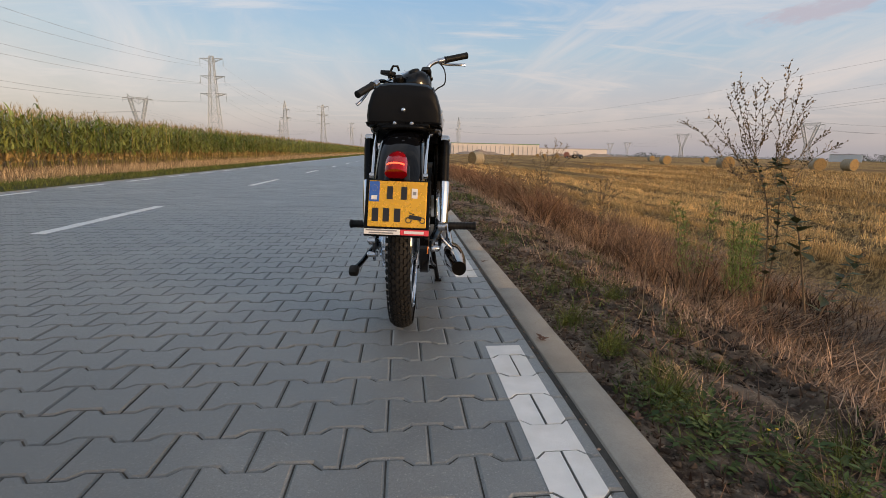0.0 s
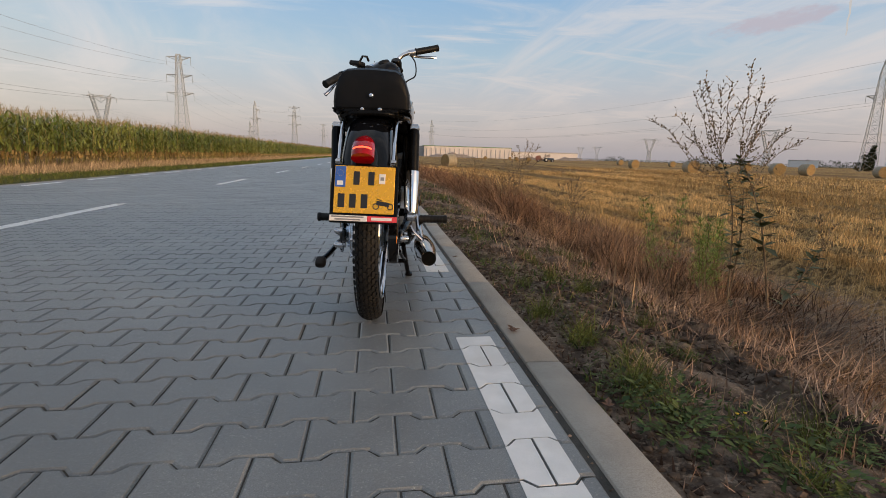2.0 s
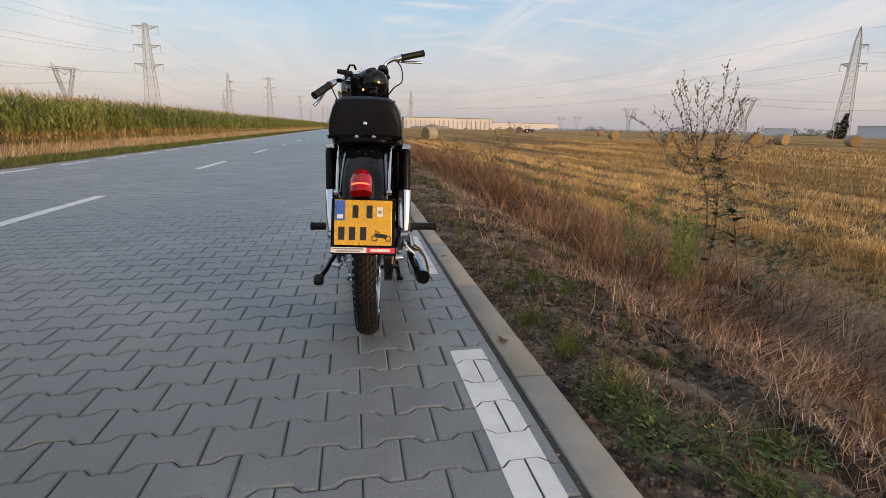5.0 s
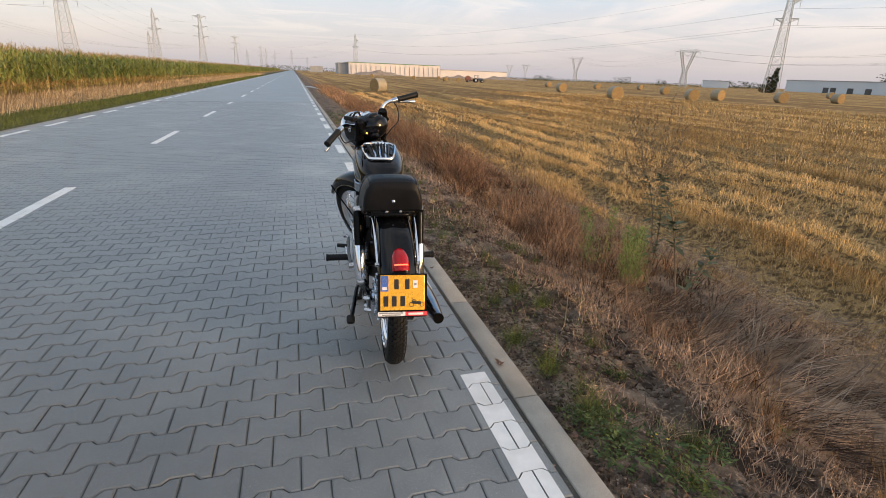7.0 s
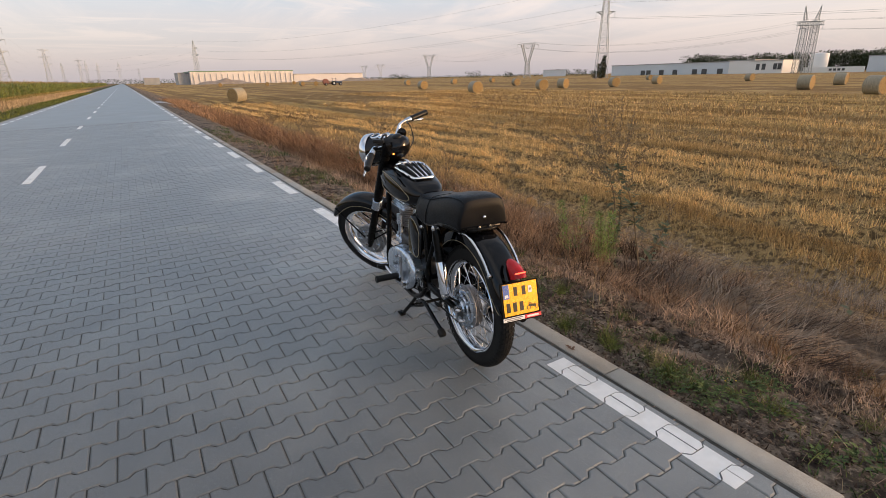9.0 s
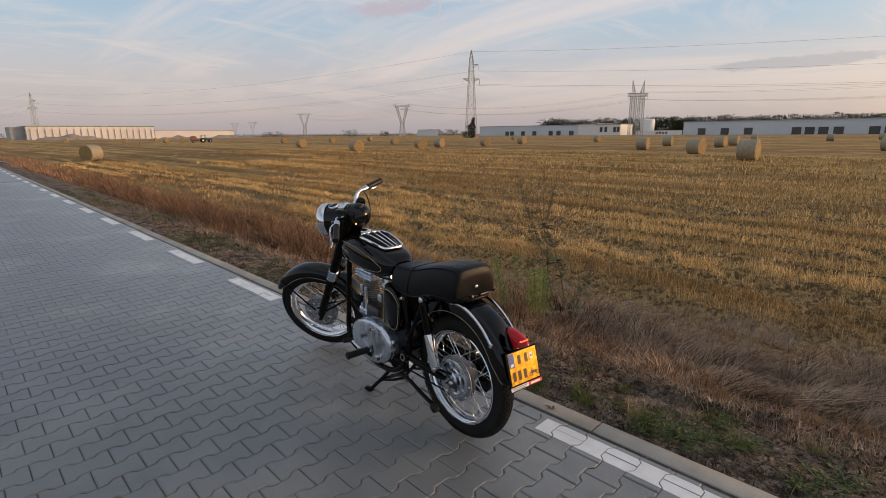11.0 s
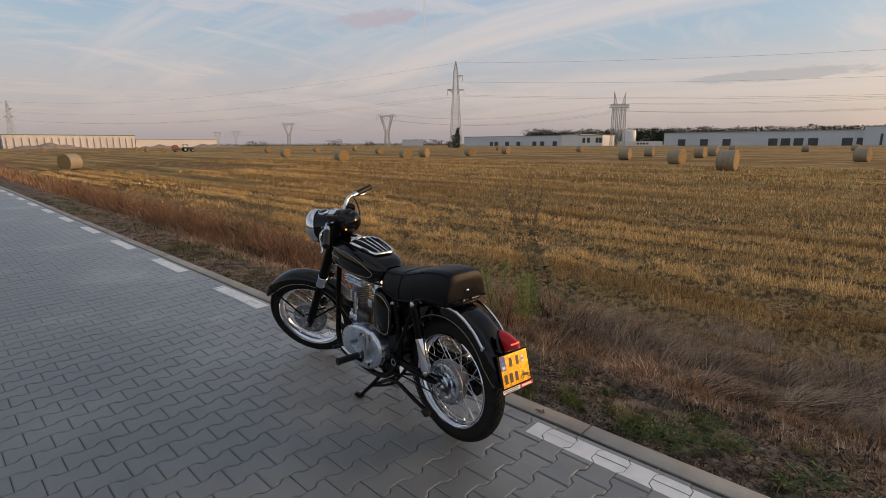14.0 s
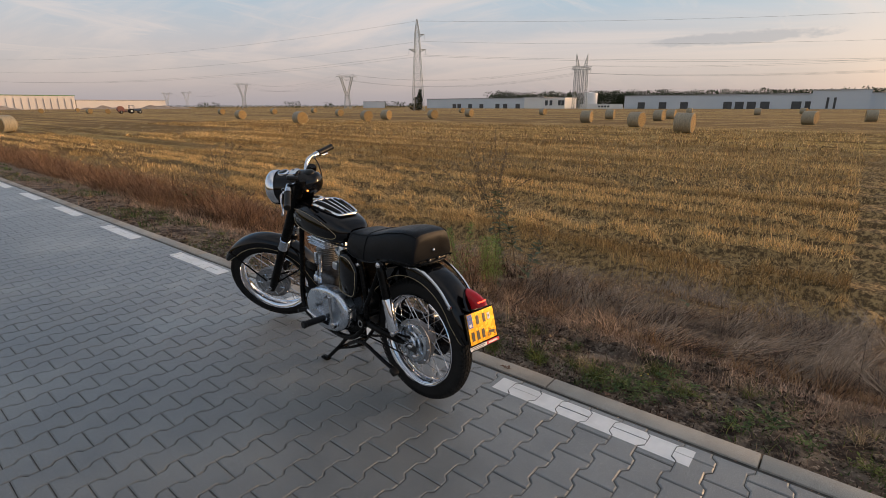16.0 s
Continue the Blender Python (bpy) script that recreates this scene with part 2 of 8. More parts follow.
REDLIT = glow("lit_red_bulb", (1.0, 0.07, 0.03), 3.2)
AMBERLIT = glow("lit_orange_lamp", (1.0, 0.32, 0.06), 2.5)
PLATE = material("yellow_plate", (0.85, 0.42, 0.015), (0.88, 0.45, 0.02), 0.27, 0.4, scale=30, rough_var=0.04, coat=0.5)
PLATEBLUE = material("plate_blue", (0.03, 0.10, 0.42), (0.035, 0.12, 0.46), 0.3, scale=30, coat=0.6)
PLATEINK = material("plate_ink", (0.012, 0.010, 0.008), (0.02, 0.016, 0.012), 0.35, scale=30)
WHITE = material("white_print", (0.74, 0.73, 0.72), (0.80, 0.79, 0.78), 0.4, scale=30)
PINK = material("red_print", (0.68, 0.045, 0.06), (0.72, 0.055, 0.07), 0.4, scale=30)
GREYINK = material("grey_print", (0.22, 0.22, 0.22), (0.28, 0.28, 0.28), 0.4, scale=30)
GOLD = material("cream_pinstripe", (0.34, 0.28, 0.17), (0.42, 0.35, 0.22), 0.35, scale=30)
GLASS = material("dial_glass", (0.70, 0.72, 0.70), (0.78, 0.80, 0.78), 0.08, scale=30, coat=1.0)
PIPE = material("chrome_exhaust", (0.20, 0.20, 0.225), (0.28, 0.28, 0.31), 0.05, 1.0, scale=10, rough_var=0.02)
LATTICE = material("galvanised_lattice", (0.33, 0.36, 0.36), (0.44, 0.46, 0.46), 0.6, 0.2, scale=2)
WIRE = material("line_cable", (0.24, 0.23, 0.23), (0.30, 0.29, 0.29), 0.6, 0.4, scale=1)
STRAWBALE = material("baled_straw", (0.20, 0.125, 0.050), (0.46, 0.31, 0.13), 0.9, scale=7, fine=40, bump=1.0, bump_scale=40, stretch=(1, 5, 5))

DRYGRASS = material("brown_dry_grass", (0.15, 0.085, 0.045), (0.36, 0.225, 0.115), 0.85, scale=1.2, coords="Position", island=0.55, spec=0.2)
RUSSET = material("russet_dry_grass", (0.150, 0.092, 0.058), (0.45, 0.285, 0.172), 0.85, scale=2.2, coords="Position", island=0.75, spec=0.2)
DOCK = material("rust_brown_weed", (0.105, 0.058, 0.036), (0.300, 0.178, 0.105), 0.85, scale=2.0, coords="Position", island=0.5, spec=0.2)
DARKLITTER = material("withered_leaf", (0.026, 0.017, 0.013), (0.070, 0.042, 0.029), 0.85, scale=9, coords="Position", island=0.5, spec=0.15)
LITTER = material("dead_litter", (0.10, 0.062, 0.045), (0.40, 0.27, 0.19), 0.9, scale=4.0, coords="Position", island=0.7, spec=0.15)
PALEGRASS = material("bleached_grass", (0.26, 0.182, 0.106), (0.58, 0.44, 0.27), 0.85, scale=2.4, coords="Position", island=0.6, spec=0.2)
SILVER = material("grey_brown_grass", (0.12, 0.090, 0.066), (0.36, 0.280, 0.205), 0.8, scale=2.4, coords="Position", island=0.55, spec=0.25)
CHAFF = material("pinkish_tan_stub", (0.22, 0.148, 0.105), (0.50, 0.365, 0.265), 0.85, scale=3.0, coords="Position", island=0.55, spec=0.2)
STRAWLOOSE = material("loose_straw", (0.36, 0.245, 0.105), (0.70, 0.52, 0.27), 0.7, scale=1.3, coords="Position", island=0.5, spec=0.3)
STUBBLE = material("stubble_straw", (0.34, 0.215, 0.085), (0.72, 0.500, 0.225), 0.8, scale=0.9, coords="Position", stretch=(1.0, 0.05, 1.0), contrast=(0.42, 0.58), island=0.58, spec=0.25)
GREENGRASS = material("green_grass", (0.055, 0.085, 0.020), (0.17, 0.180, 0.050), 0.75, scale=6, coords="Position", island=0.55, spec=0.15)
WEEDLEAF = material("weed_leaf", (0.030, 0.056, 0.019), (0.120, 0.152, 0.056), 0.75, scale=11, coords="Position", island=0.55, spec=0.14)
BUSHLEAF = material("dusty_leaf", (0.066, 0.088, 0.044), (0.155, 0.168, 0.088), 0.7, scale=5, coords="Position", island=0.4, spec=0.3)
BRACT = material("dark_brown_bract", (0.165, 0.125, 0.080), (0.350, 0.268, 0.168), 0.85, scale=5, coords="Position", island=0.45, spec=0.2)
FRESH = material("fresh_green_leaf", (0.13, 0.195, 0.040), (0.27, 0.335, 0.085), 0.65, scale=5, coords="Position", island=0.35, spec=0.3)
BRANCH = material("dry_stem", (0.17, 0.115, 0.070), (0.30, 0.22, 0.14), 0.85, scale=8, coords="Position", spec=0.2)
CORNLEAF = material("corn_leaf", (0.098, 0.148, 0.034), (0.225, 0.262, 0.074), 0.6, scale=0.5, coords="Position", island=0.35, spec=0.35)
CORNDRY = material("dry_corn_stalk", (0.30, 0.205, 0.080), (0.46, 0.335, 0.145), 0.75, scale=0.8, coords="Position", island=0.35, spec=0.25)
CORNSTALK = material("corn_stalk", (0.17, 0.165, 0.050), (0.31, 0.26, 0.095), 0.75, scale=0.8, coords="Position", island=0.4, spec=0.25)
TASSEL = material("corn_tassel", (0.24, 0.19, 0.075), (0.35, 0.27, 0.12), 0.8, scale=0.8, coords="Position", island=0.3, spec=0.2)
CLOD = material("soil_clod", (0.032, 0.022, 0.017), (0.160, 0.118, 0.086), 0.95, scale=14, coords="Position", island=0.35, bump=0.8, bump_scale=90, spec=0.15)
TREELEAF = material("far_foliage", (0.022, 0.034, 0.014), (0.050, 0.062, 0.026), 0.8, scale=0.2, coords="Position", island=0.35, spec=0.2)
DEADLEAF = material("dead_leaf", (0.10, 0.055, 0.035), (0.17, 0.09, 0.055), 0.7, scale=40, island=0.2)
YELLOW = material("yellow_bloom", (0.75, 0.52, 0.03), (0.80, 0.58, 0.05), 0.6, scale=20)


# ---------------------------------------------------------------- mesh helpers
def mesh_object(name, verts, faces, mat=None, smooth=False, parent=None, label=""):
    me = bpy.data.meshes.new(name)
    me.from_pydata([tuple(v) for v in verts], [], [tuple(f) for f in faces])
    if smooth:
        me.polygons.foreach_set("use_smooth", [True] * len(me.polygons))
    me.update()
    ob = new(name, me)
    if mat:
        for m in (mat if isinstance(mat, (list, tuple)) else (mat,)):
            me.materials.append(m)
    if parent:
        ob.parent = parent
    if label:
        ob["label"] = label
    return ob


def part(name, bm, mat, parent=None, label="", smooth=True):
    """Links a bmesh as ONE mesh object under a thing or a part."""
    me = bpy.data.meshes.new(name)
    bmesh.ops.recalc_face_normals(bm, faces=bm.faces)
    if smooth:
        for f in bm.faces:
            f.smooth = True
        for e in bm.edges:
            if len(e.link_faces) == 2 and e.calc_face_angle(0) > 0.7:
                e.smooth = False
    bm.to_mesh(me)
    bm.free()
    ob = new(name, me)
    me.materials.append(mat)
    if parent:
        ob.parent = parent
    if label:
        ob["label"] = label
    return ob


def empty(name, m, label, category, group="", kind=""):
    e = new(name)
    e.empty_display_size = 0.1
    e.matrix_world = m
    return tagged(e, label, category, group, kind)


def add_box(bm, size, at=(0, 0, 0), bevel=0.0, turn=None, seg=2):
    """A box of full size, bevelled, added to bm."""
    m = Matrix.Translation(at) @ (turn.to_4x4() if turn else Matrix())
    r = bmesh.ops.create_cube(bm, size=1.0, matrix=m @ Matrix.Diagonal((*size, 1)))
    if bevel:
        es = list({e for v in r["verts"] for e in v.link_edges})
        bmesh.ops.bevel(bm, geom=es, offset=bevel, segments=seg, affect="EDGES", profile=0.5)
    return bm


def frames_along(pts):
    pts = [Vector(p) for p in pts]
    out, ref = [], None
    for i, p in enumerate(pts):
        t = (pts[min(i + 1, len(pts) - 1)] - pts[max(i - 1, 0)]).normalized()
        if ref is None:
            ref = Vector((0, 0, 1)) if abs(t.z) < 0.9 else Vector((1, 0, 0))
        n = (ref - t * ref.dot(t)).normalized()
        ref = n
        out.append((p, t, n, t.cross(n)))
    return out


def add_tube(bm, pts, radius, sides=12, cap=True, flat=1.0):
    """A tube along points; radius a number or one per point; flat squeezes it across."""
    rings = []
    fr = frames_along(pts)
    for i, (p, t, n, b) in enumerate(fr):
        r = radius[i] if isinstance(radius, (list, tuple)) else radius
        rings.append([bm.verts.new(p + (n * math.cos(a) + b * math.sin(a) * flat) * r) for a in (2 * math.pi * k / sides for k in range(sides))])
    for a, b in zip(rings, rings[1:]):
        for k in range(sides):
            bm.faces.new((a[k], a[(k + 1) % sides], b[(k + 1) % sides], b[k]))
    if cap:
        bm.faces.new(rings[0][::-1])
        bm.faces.new(rings[-1])
    return bm


def curve_points(pts, n=8):
    """A smooth line through points (Catmull-Rom)."""
    p = [Vector(q) for q in pts]
    p = [2 * p[0] - p[1], *p, 2 * p[-1] - p[-2]]
    out = []
    for i in range(1, len(p) - 2):
        for k in range(n):
            t = k / n
            out.append(0.5 * ((2 * p[i]) + (p[i + 1] - p[i - 1]) * t + (2 * p[i - 1] - 5 * p[i] + 4 * p[i + 1] - p[i + 2]) * t * t
                              + (3 * p[i] - p[i - 1] - 3 * p[i + 1] + p[i + 2]) * t ** 3))
    out.append(p[-2])
    return out


def add_lathe(bm, profile, m=Matrix(), sides=32, closed=False):
    """Turns (radius, along) pairs round the local x axis of m."""
    rings = []
    for r, x in profile:
        if r < 1e-5:
            rings.append([bm.verts.new(m @ Vector((x, 0, 0)))])
        else:
            rings.append([bm.verts.new(m @ Vector((x, r * math.cos(a), r * math.sin(a)))) for a in (2 * math.pi * k / sides for k in range(sides))])
    pairs = list(zip(rings, rings[1:])) + ([(rings[-1], rings[0])] if closed else [])
    for a, b in pairs:
        for k in range(sides):
            k2 = (k + 1) % sides
            if len(a) == 1 and len(b) == 1:
                continue
            if len(a) == 1:
                bm.faces.new((a[0], b[k2], b[k]))
            elif len(b) == 1:
                bm.faces.new((a[k], a[k2], b[0]))
            else:
                bm.faces.new((a[k], a[k2], b[k2], b[k]))
    return bm


def add_loft(bm, rings, cap=True):
    """Skins rings of equal numbers of points."""
    vs = [[bm.verts.new(p) for p in r] for r in rings]
    n = len(vs[0])
    for a, b in zip(vs, vs[1:]):
        for k in range(n):
            bm.faces.new((a[k], a[(k + 1) % n], b[(k + 1) % n], b[k]))
    if cap:
        bm.faces.new(vs[0][::-1])
        bm.faces.new(vs[-1])
    return bm


def sst(a, b, x):
    t = min(1.0, max(0.0, (x - a) / (b - a)))
    return t * t * (3 - 2 * t)


# ---------------------------------------------------------------- lie of the land
CROSSFALL = 0.015
ROAD_L, KERB_IN, KERB_OUT = -6.52, 0.170, 0.288


def ridge(x, y):
    """Uneven bands of standing stubble along the road, 0 in the hollows to about 1 on the crests."""
    p = x + 0.30 * noise.noise((x * 0.25, y * 0.06, 7.1)) + 0.22 * noise.noise((x * 0.9, y * 0.35, 4.4))
    a = 0.5 + 0.5 * math.sin(2 * math.pi * p / 1.35 + 2.2 * math.sin(p * 0.8 + 0.5 * math.sin(p * 0.31)))
    b = noise.noise((x * 1.9, y * 0.30, 9.9)) + 0.8 * noise.noise((x * 2.6, y * 1.5, 5.2)) + 0.5 * noise.noise((x * 6.0, y * 4.0, 2.2))
    return min(1.25, max(0.0, 0.55 * a + 0.22 + 0.62 * b))


def land(x, y, rough=True):
    """Height of the soil."""
    if x >= KERB_OUT - 0.02:
        z = -0.015 - 0.05 * sst(0.4, 1.0, x) - 0.30 * sst(0.8, 2.1, x) - 0.16 * sst(2.0, 4.0, x)
    elif x > ROAD_L - 0.1:
        return CROSSFALL * x - 0.10
    else:
        z = -0.11 - 0.10 * sst(-7.0, -9.5, x) - 0.02 * sst(-9.5, -12, x)
    if rough and abs(x) < 60 and abs(y) < 120:
        k = sst(0.30, 0.6, x) if x > 0 else sst(-6.75, -7.4, x)
        z += k * (0.030 * noise.noise((x * 1.3, y * 1.3, 0.3)) + 0.024 * noise.noise((x * 5.1, y * 5.1, 1.7)) + 0.018 * noise.noise((x * 13, y * 13, 4.1)) + 0.010 * noise.noise((x * 31, y * 31, 2.1)))
        # trodden holes and heaps of broken soil beside the mown edge
        if 0.75 < x < 1.6 and -1 < y < 16:
            w = sst(0.75, 0.95, x) * (1 - sst(1.3, 1.6, x))
            z -= w * (0.10 * max(0.0, noise.noise((x * 4.6, y * 3.6, 8.3)) - 0.10) - 0.09 * max(0.0, noise.noise((x * 5.4, y * 4.4, 1.3)) - 0.12))
    if 2.6 < x < 45 and -10 < y < 70:
        z += sst(3.0, 3.8, x) * 0.15 * (sst(0.30, 0.72, ridge(x, y)) - 0.5)
    return z


def axis(parts):
    out = []
    for a, b, step in parts:
        n = max(1, round((b - a) / step))
        out += [a + (b - a) * k / n for k in range(n)]
    return out + [parts[-1][1]]


def build_ground():
    xs = axis([(-2500, -500, 500), (-500, -60, 60), (-60, -14, 4), (-14, -6.7, 0.35), (-6.7, 0.28, 0.9), (0.28, 2.6, 0.03), (2.6, 14, 0.11), (14, 45, 0.36), (45, 120, 9), (120, 500, 60), (500, 2500, 500)])
    ys = axis([(-2500, -200, 460), (-200, -6, 24), (-6, -0.8, 0.5), (-0.8, 6.5, 0.032), (6.5, 16, 0.22), (16, 60, 1.6), (60, 200, 14), (200, 800, 75), (800, 2500, 340)])
    verts = [(x, y, land(x, y)) for y in ys for x in xs]
    w = len(xs)
    faces = [(j * w + i, j * w + i + 1, (j + 1) * w + i + 1, (j + 1) * w + i) for j in range(len(ys) - 1) for i in range(w - 1)]
    m = bpy.data.materials.new("soil_and_stubble")
    m.use_nodes = True
    nt = m.node_tree
    N, L = nt.nodes.new, nt.links.new
    p = nt.nodes["Principled BSDF"]
    pos = N("ShaderNodeNewGeometry").outputs["Position"]
    sep = N("ShaderNodeSeparateXYZ")
    L(pos, sep.inputs[0])

    def nz(scale, detail=6, rough=0.6, stretch=None, turn=0):
        v = pos
        if stretch:
            mp = N("ShaderNodeMapping")
            mp.vector_type = "TEXTURE"
            L(pos, mp.inputs[0])
            mp.inputs[2].default_value = (0, 0, radians(turn))
            mp.inputs[3].default_value = stretch
            v = mp.outputs[0]
        n = N("ShaderNodeTexNoise")
        L(v, n.inputs["Vector"])
        n.inputs["Scale"].default_value, n.inputs["Detail"].default_value, n.inputs["Roughness"].default_value = scale, detail, rough
        return n.outputs["Fac"]

    def mr(v, a, b, c=0.0, d=1.0):
        n = N("ShaderNodeMapRange")
        n.interpolation_type = "SMOOTHSTEP"
        L(v, n.inputs[0])
        for k, x in enumerate((a, b, c, d)):
            n.inputs[k + 1].default_value = x
        return n.outputs[0]

    def mix(f, a, b):
        n = N("ShaderNodeMix")
        n.data_type = "RGBA"
        L(f, n.inputs[0])
        for k, v in ((6, a), (7, b)):
            if isinstance(v, tuple):
                n.inputs[k].default_value = (*v, 1)
            else:
                L(v, n.inputs[k])
        return n.outputs[2]

    def add(a, b, k=1.0):
        n = N("ShaderNodeMath")
        n.operation = "MULTIPLY_ADD"
        L(b, n.inputs[0])
        n.inputs[1].default_value = k
        L(a, n.inputs[2])
        return n.outputs[0]

    soil = mix(mr(nz(7), 0.38, 0.64), (0.090, 0.068, 0.052), (0.240, 0.190, 0.145))
    soil = mix(mr(nz(45, 4), 0.52, 0.70), soil, (0.38, 0.30, 0.225))
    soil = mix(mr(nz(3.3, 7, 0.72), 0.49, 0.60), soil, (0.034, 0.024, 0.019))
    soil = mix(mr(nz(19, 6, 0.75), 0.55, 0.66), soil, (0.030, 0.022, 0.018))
    # mown rows of the stubble run nearly along the road
    rows = nz(1.0, 4, 0.55, (0.55, 16, 1), 0)
    tracks = nz(1.0, 3, 0.55, (1.5, 70, 1), 1.0)
    straw = mix(mr(rows, 0.36, 0.60), (0.27, 0.165, 0.060), (0.64, 0.412, 0.138))
    straw = mix(mr(tracks, 0.55, 0.60), straw, (0.25, 0.148, 0.052))
    straw = mix(mr(nz(1.0, 3, 0.6, (4.0, 150, 1), 0.8), 0.545, 0.585), straw, (0.19, 0.110, 0.040))
    straw = mix(mr(nz(1.0, 3, 0.6, (11.0, 260, 1), -1.5), 0.56, 0.60), straw, (0.22, 0.130, 0.048))
    straw = mix(mr(nz(0.22, 5), 0.48, 0.70), straw, (0.56, 0.39, 0.165))
    straw = mix(mr(nz(9, 5, 0.7), 0.44, 0.66), straw, (0.30, 0.175, 0.058))
    straw = mix(mr(nz(24, 3, 0.7), 0.53, 0.66), straw, (0.13, 0.072, 0.026))
    thatch = mix(mr(nz(5), 0.4, 0.62), (0.110, 0.078, 0.056), (0.30, 0.218, 0.150))
    wob = nz(1.1)
    x = add(sep.outputs[0], wob, 1.6)
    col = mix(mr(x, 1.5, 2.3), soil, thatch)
    # near field's bare soil and chaff, its colour darkened as shade between the stalks
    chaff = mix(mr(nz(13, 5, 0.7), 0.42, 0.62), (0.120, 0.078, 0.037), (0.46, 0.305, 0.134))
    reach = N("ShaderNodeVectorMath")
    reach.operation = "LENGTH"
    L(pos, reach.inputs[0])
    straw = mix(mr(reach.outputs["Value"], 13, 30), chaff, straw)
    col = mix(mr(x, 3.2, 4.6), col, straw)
    green = mix(mr(nz(3), 0.4, 0.6), (0.045, 0.062, 0.020), (0.10, 0.095, 0.035))
    left = mix(mr(x, -9.3, -8.3), (0.22, 0.145, 0.07), green)
    col = mix(mr(x, -3.4, -3.0), left, col)
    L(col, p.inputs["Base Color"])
    p.inputs["Roughness"].default_value = 0.95
    p.inputs["Specular IOR Level"].default_value = 0.2
    b = N("ShaderNodeBump")
    b.inputs["Strength"].default_value, b.inputs["Distance"].default_value = 0.9, 0.03
    L(add(nz(30, 6, 0.7), rows, 2.0), b.inputs["Height"])
    L(b.outputs[0], p.inputs["Normal"])
    g = mesh_object("ground", verts, faces, m, smooth=True)
    return tagged(g, "bare soil verge and golden stubble field reaching the horizon", "ground", kind="structure")


ground = build_ground()

# bed of the road, under the paving blocks near by, and bare further on
FAR_Y = 24.0
bed = mesh_object("road", [], [], None)
bm = bmesh.new()
add_box(bm, (KERB_IN + 0.007 - ROAD_L, FAR_Y + 3, 0.05), ((KERB_IN + 0.007 + ROAD_L) / 2, (FAR_Y - 3) / 2, -0.0300))
for v in bm.verts:
    v.co.z += CROSSFALL * v.co.x
bm.to_mesh(bed.data)
bm.free()
bed.data.materials.append(SAND)
tagged(bed, "grey concrete block paved country road with dark sandy joints", "road", kind="structure")
bm = bmesh.new()
for a, b in ((-60, -2.62), (FAR_Y, 60), (60, 200), (200, 700), (700, 2400)):
    add_box(bm, (KERB_IN - ROAD_L, b - a, 0.06), ((KERB_IN + ROAD_L) / 2, (a + b) / 2, -0.031))
for v in bm.verts:
    v.co.z += CROSSFALL * v.co.x
farroad = part("far_road", bm, ROADFAR, smooth=False)
tagged(farroad, "far stretch of grey block paved road", "road", kind="structure")


def strip(name, x0, x1, z, ys, mat, label):
    bm = bmesh.new()
    for a, b in ys:
        add_box(bm, (x1 - x0, b - a, 0.012), ((x0 + x1) / 2, (a + b) / 2, z - 0.006 + CROSSFALL * (x0 + x1) / 2))
    ob = part(name, bm, mat, smooth=False)
    return tagged(ob, label, "road marking", kind="structure")


def side_track():
    xs, ys = [KERB_OUT + 0.01 + 0.45 * k for k in range(8)], [44.2 + 1.05 * k for k in range(5)]
    V = [(x, y + 0.4 * (0.5 - (j / 4)) * 3.0 * math.exp(-x / 0.9), land(x, y, False) + 0.05) for j, y in enumerate(ys) for x in xs]
    w = len(xs)
    F = [(j * w + i, j * w + i + 1, (j + 1) * w + i + 1, (j + 1) * w + i) for j in range(4) for i in range(w - 1)]
    return tagged(mesh_object("side_road", V, F, ROADFAR), "pale side track joining the road", "road", kind="structure")


side_track()

# ---------------------------------------------------------------- kerbs
def kerbstone(name, x0, x1, parent):
    bm = bmesh.new()
    add_box(bm, (x1 - x0, 0.994, 0.22), (0, 0, -0.11), bevel=0.008, seg=2)
    ob = part(name, bm, KERB, parent)
    return ob


kerb = empty("kerb", pose(0, 0, 0), "flush pale concrete kerb beside the road", "kerb", kind="structure")
first = kerbstone("kerbstone", KERB_IN + 0.008, KERB_OUT + 0.004, kerb)
for k in range(-4, 60):
    ob = first if k == -4 else new("kerbstone", first.data)
    ob.parent = kerb
    ob.location = ((KERB_IN + KERB_OUT) / 2 + 0.006 + 0.0015 * math.sin(k * 2.3), 1.77 + k + 0.5, 0.005 + 0.002 * math.sin(k * 5.1))
bm = bmesh.new()
add_box(bm, (KERB_OUT - KERB_IN, 2300, 0.2), ((KERB_IN + KERB_OUT) / 2 + 0.01, 61.75 + 1150, -0.096))
part("far_kerbstones", bm, KERB, kerb, smooth=False)
bm = bmesh.new()
add_box(bm, (0.11, 2400, 0.2), (ROAD_L - 0.06, 1150, -0.195))
tagged(part("kerb_left", bm, KERB, smooth=False), "flush concrete kerb along the far side", "kerb", kind="structure")


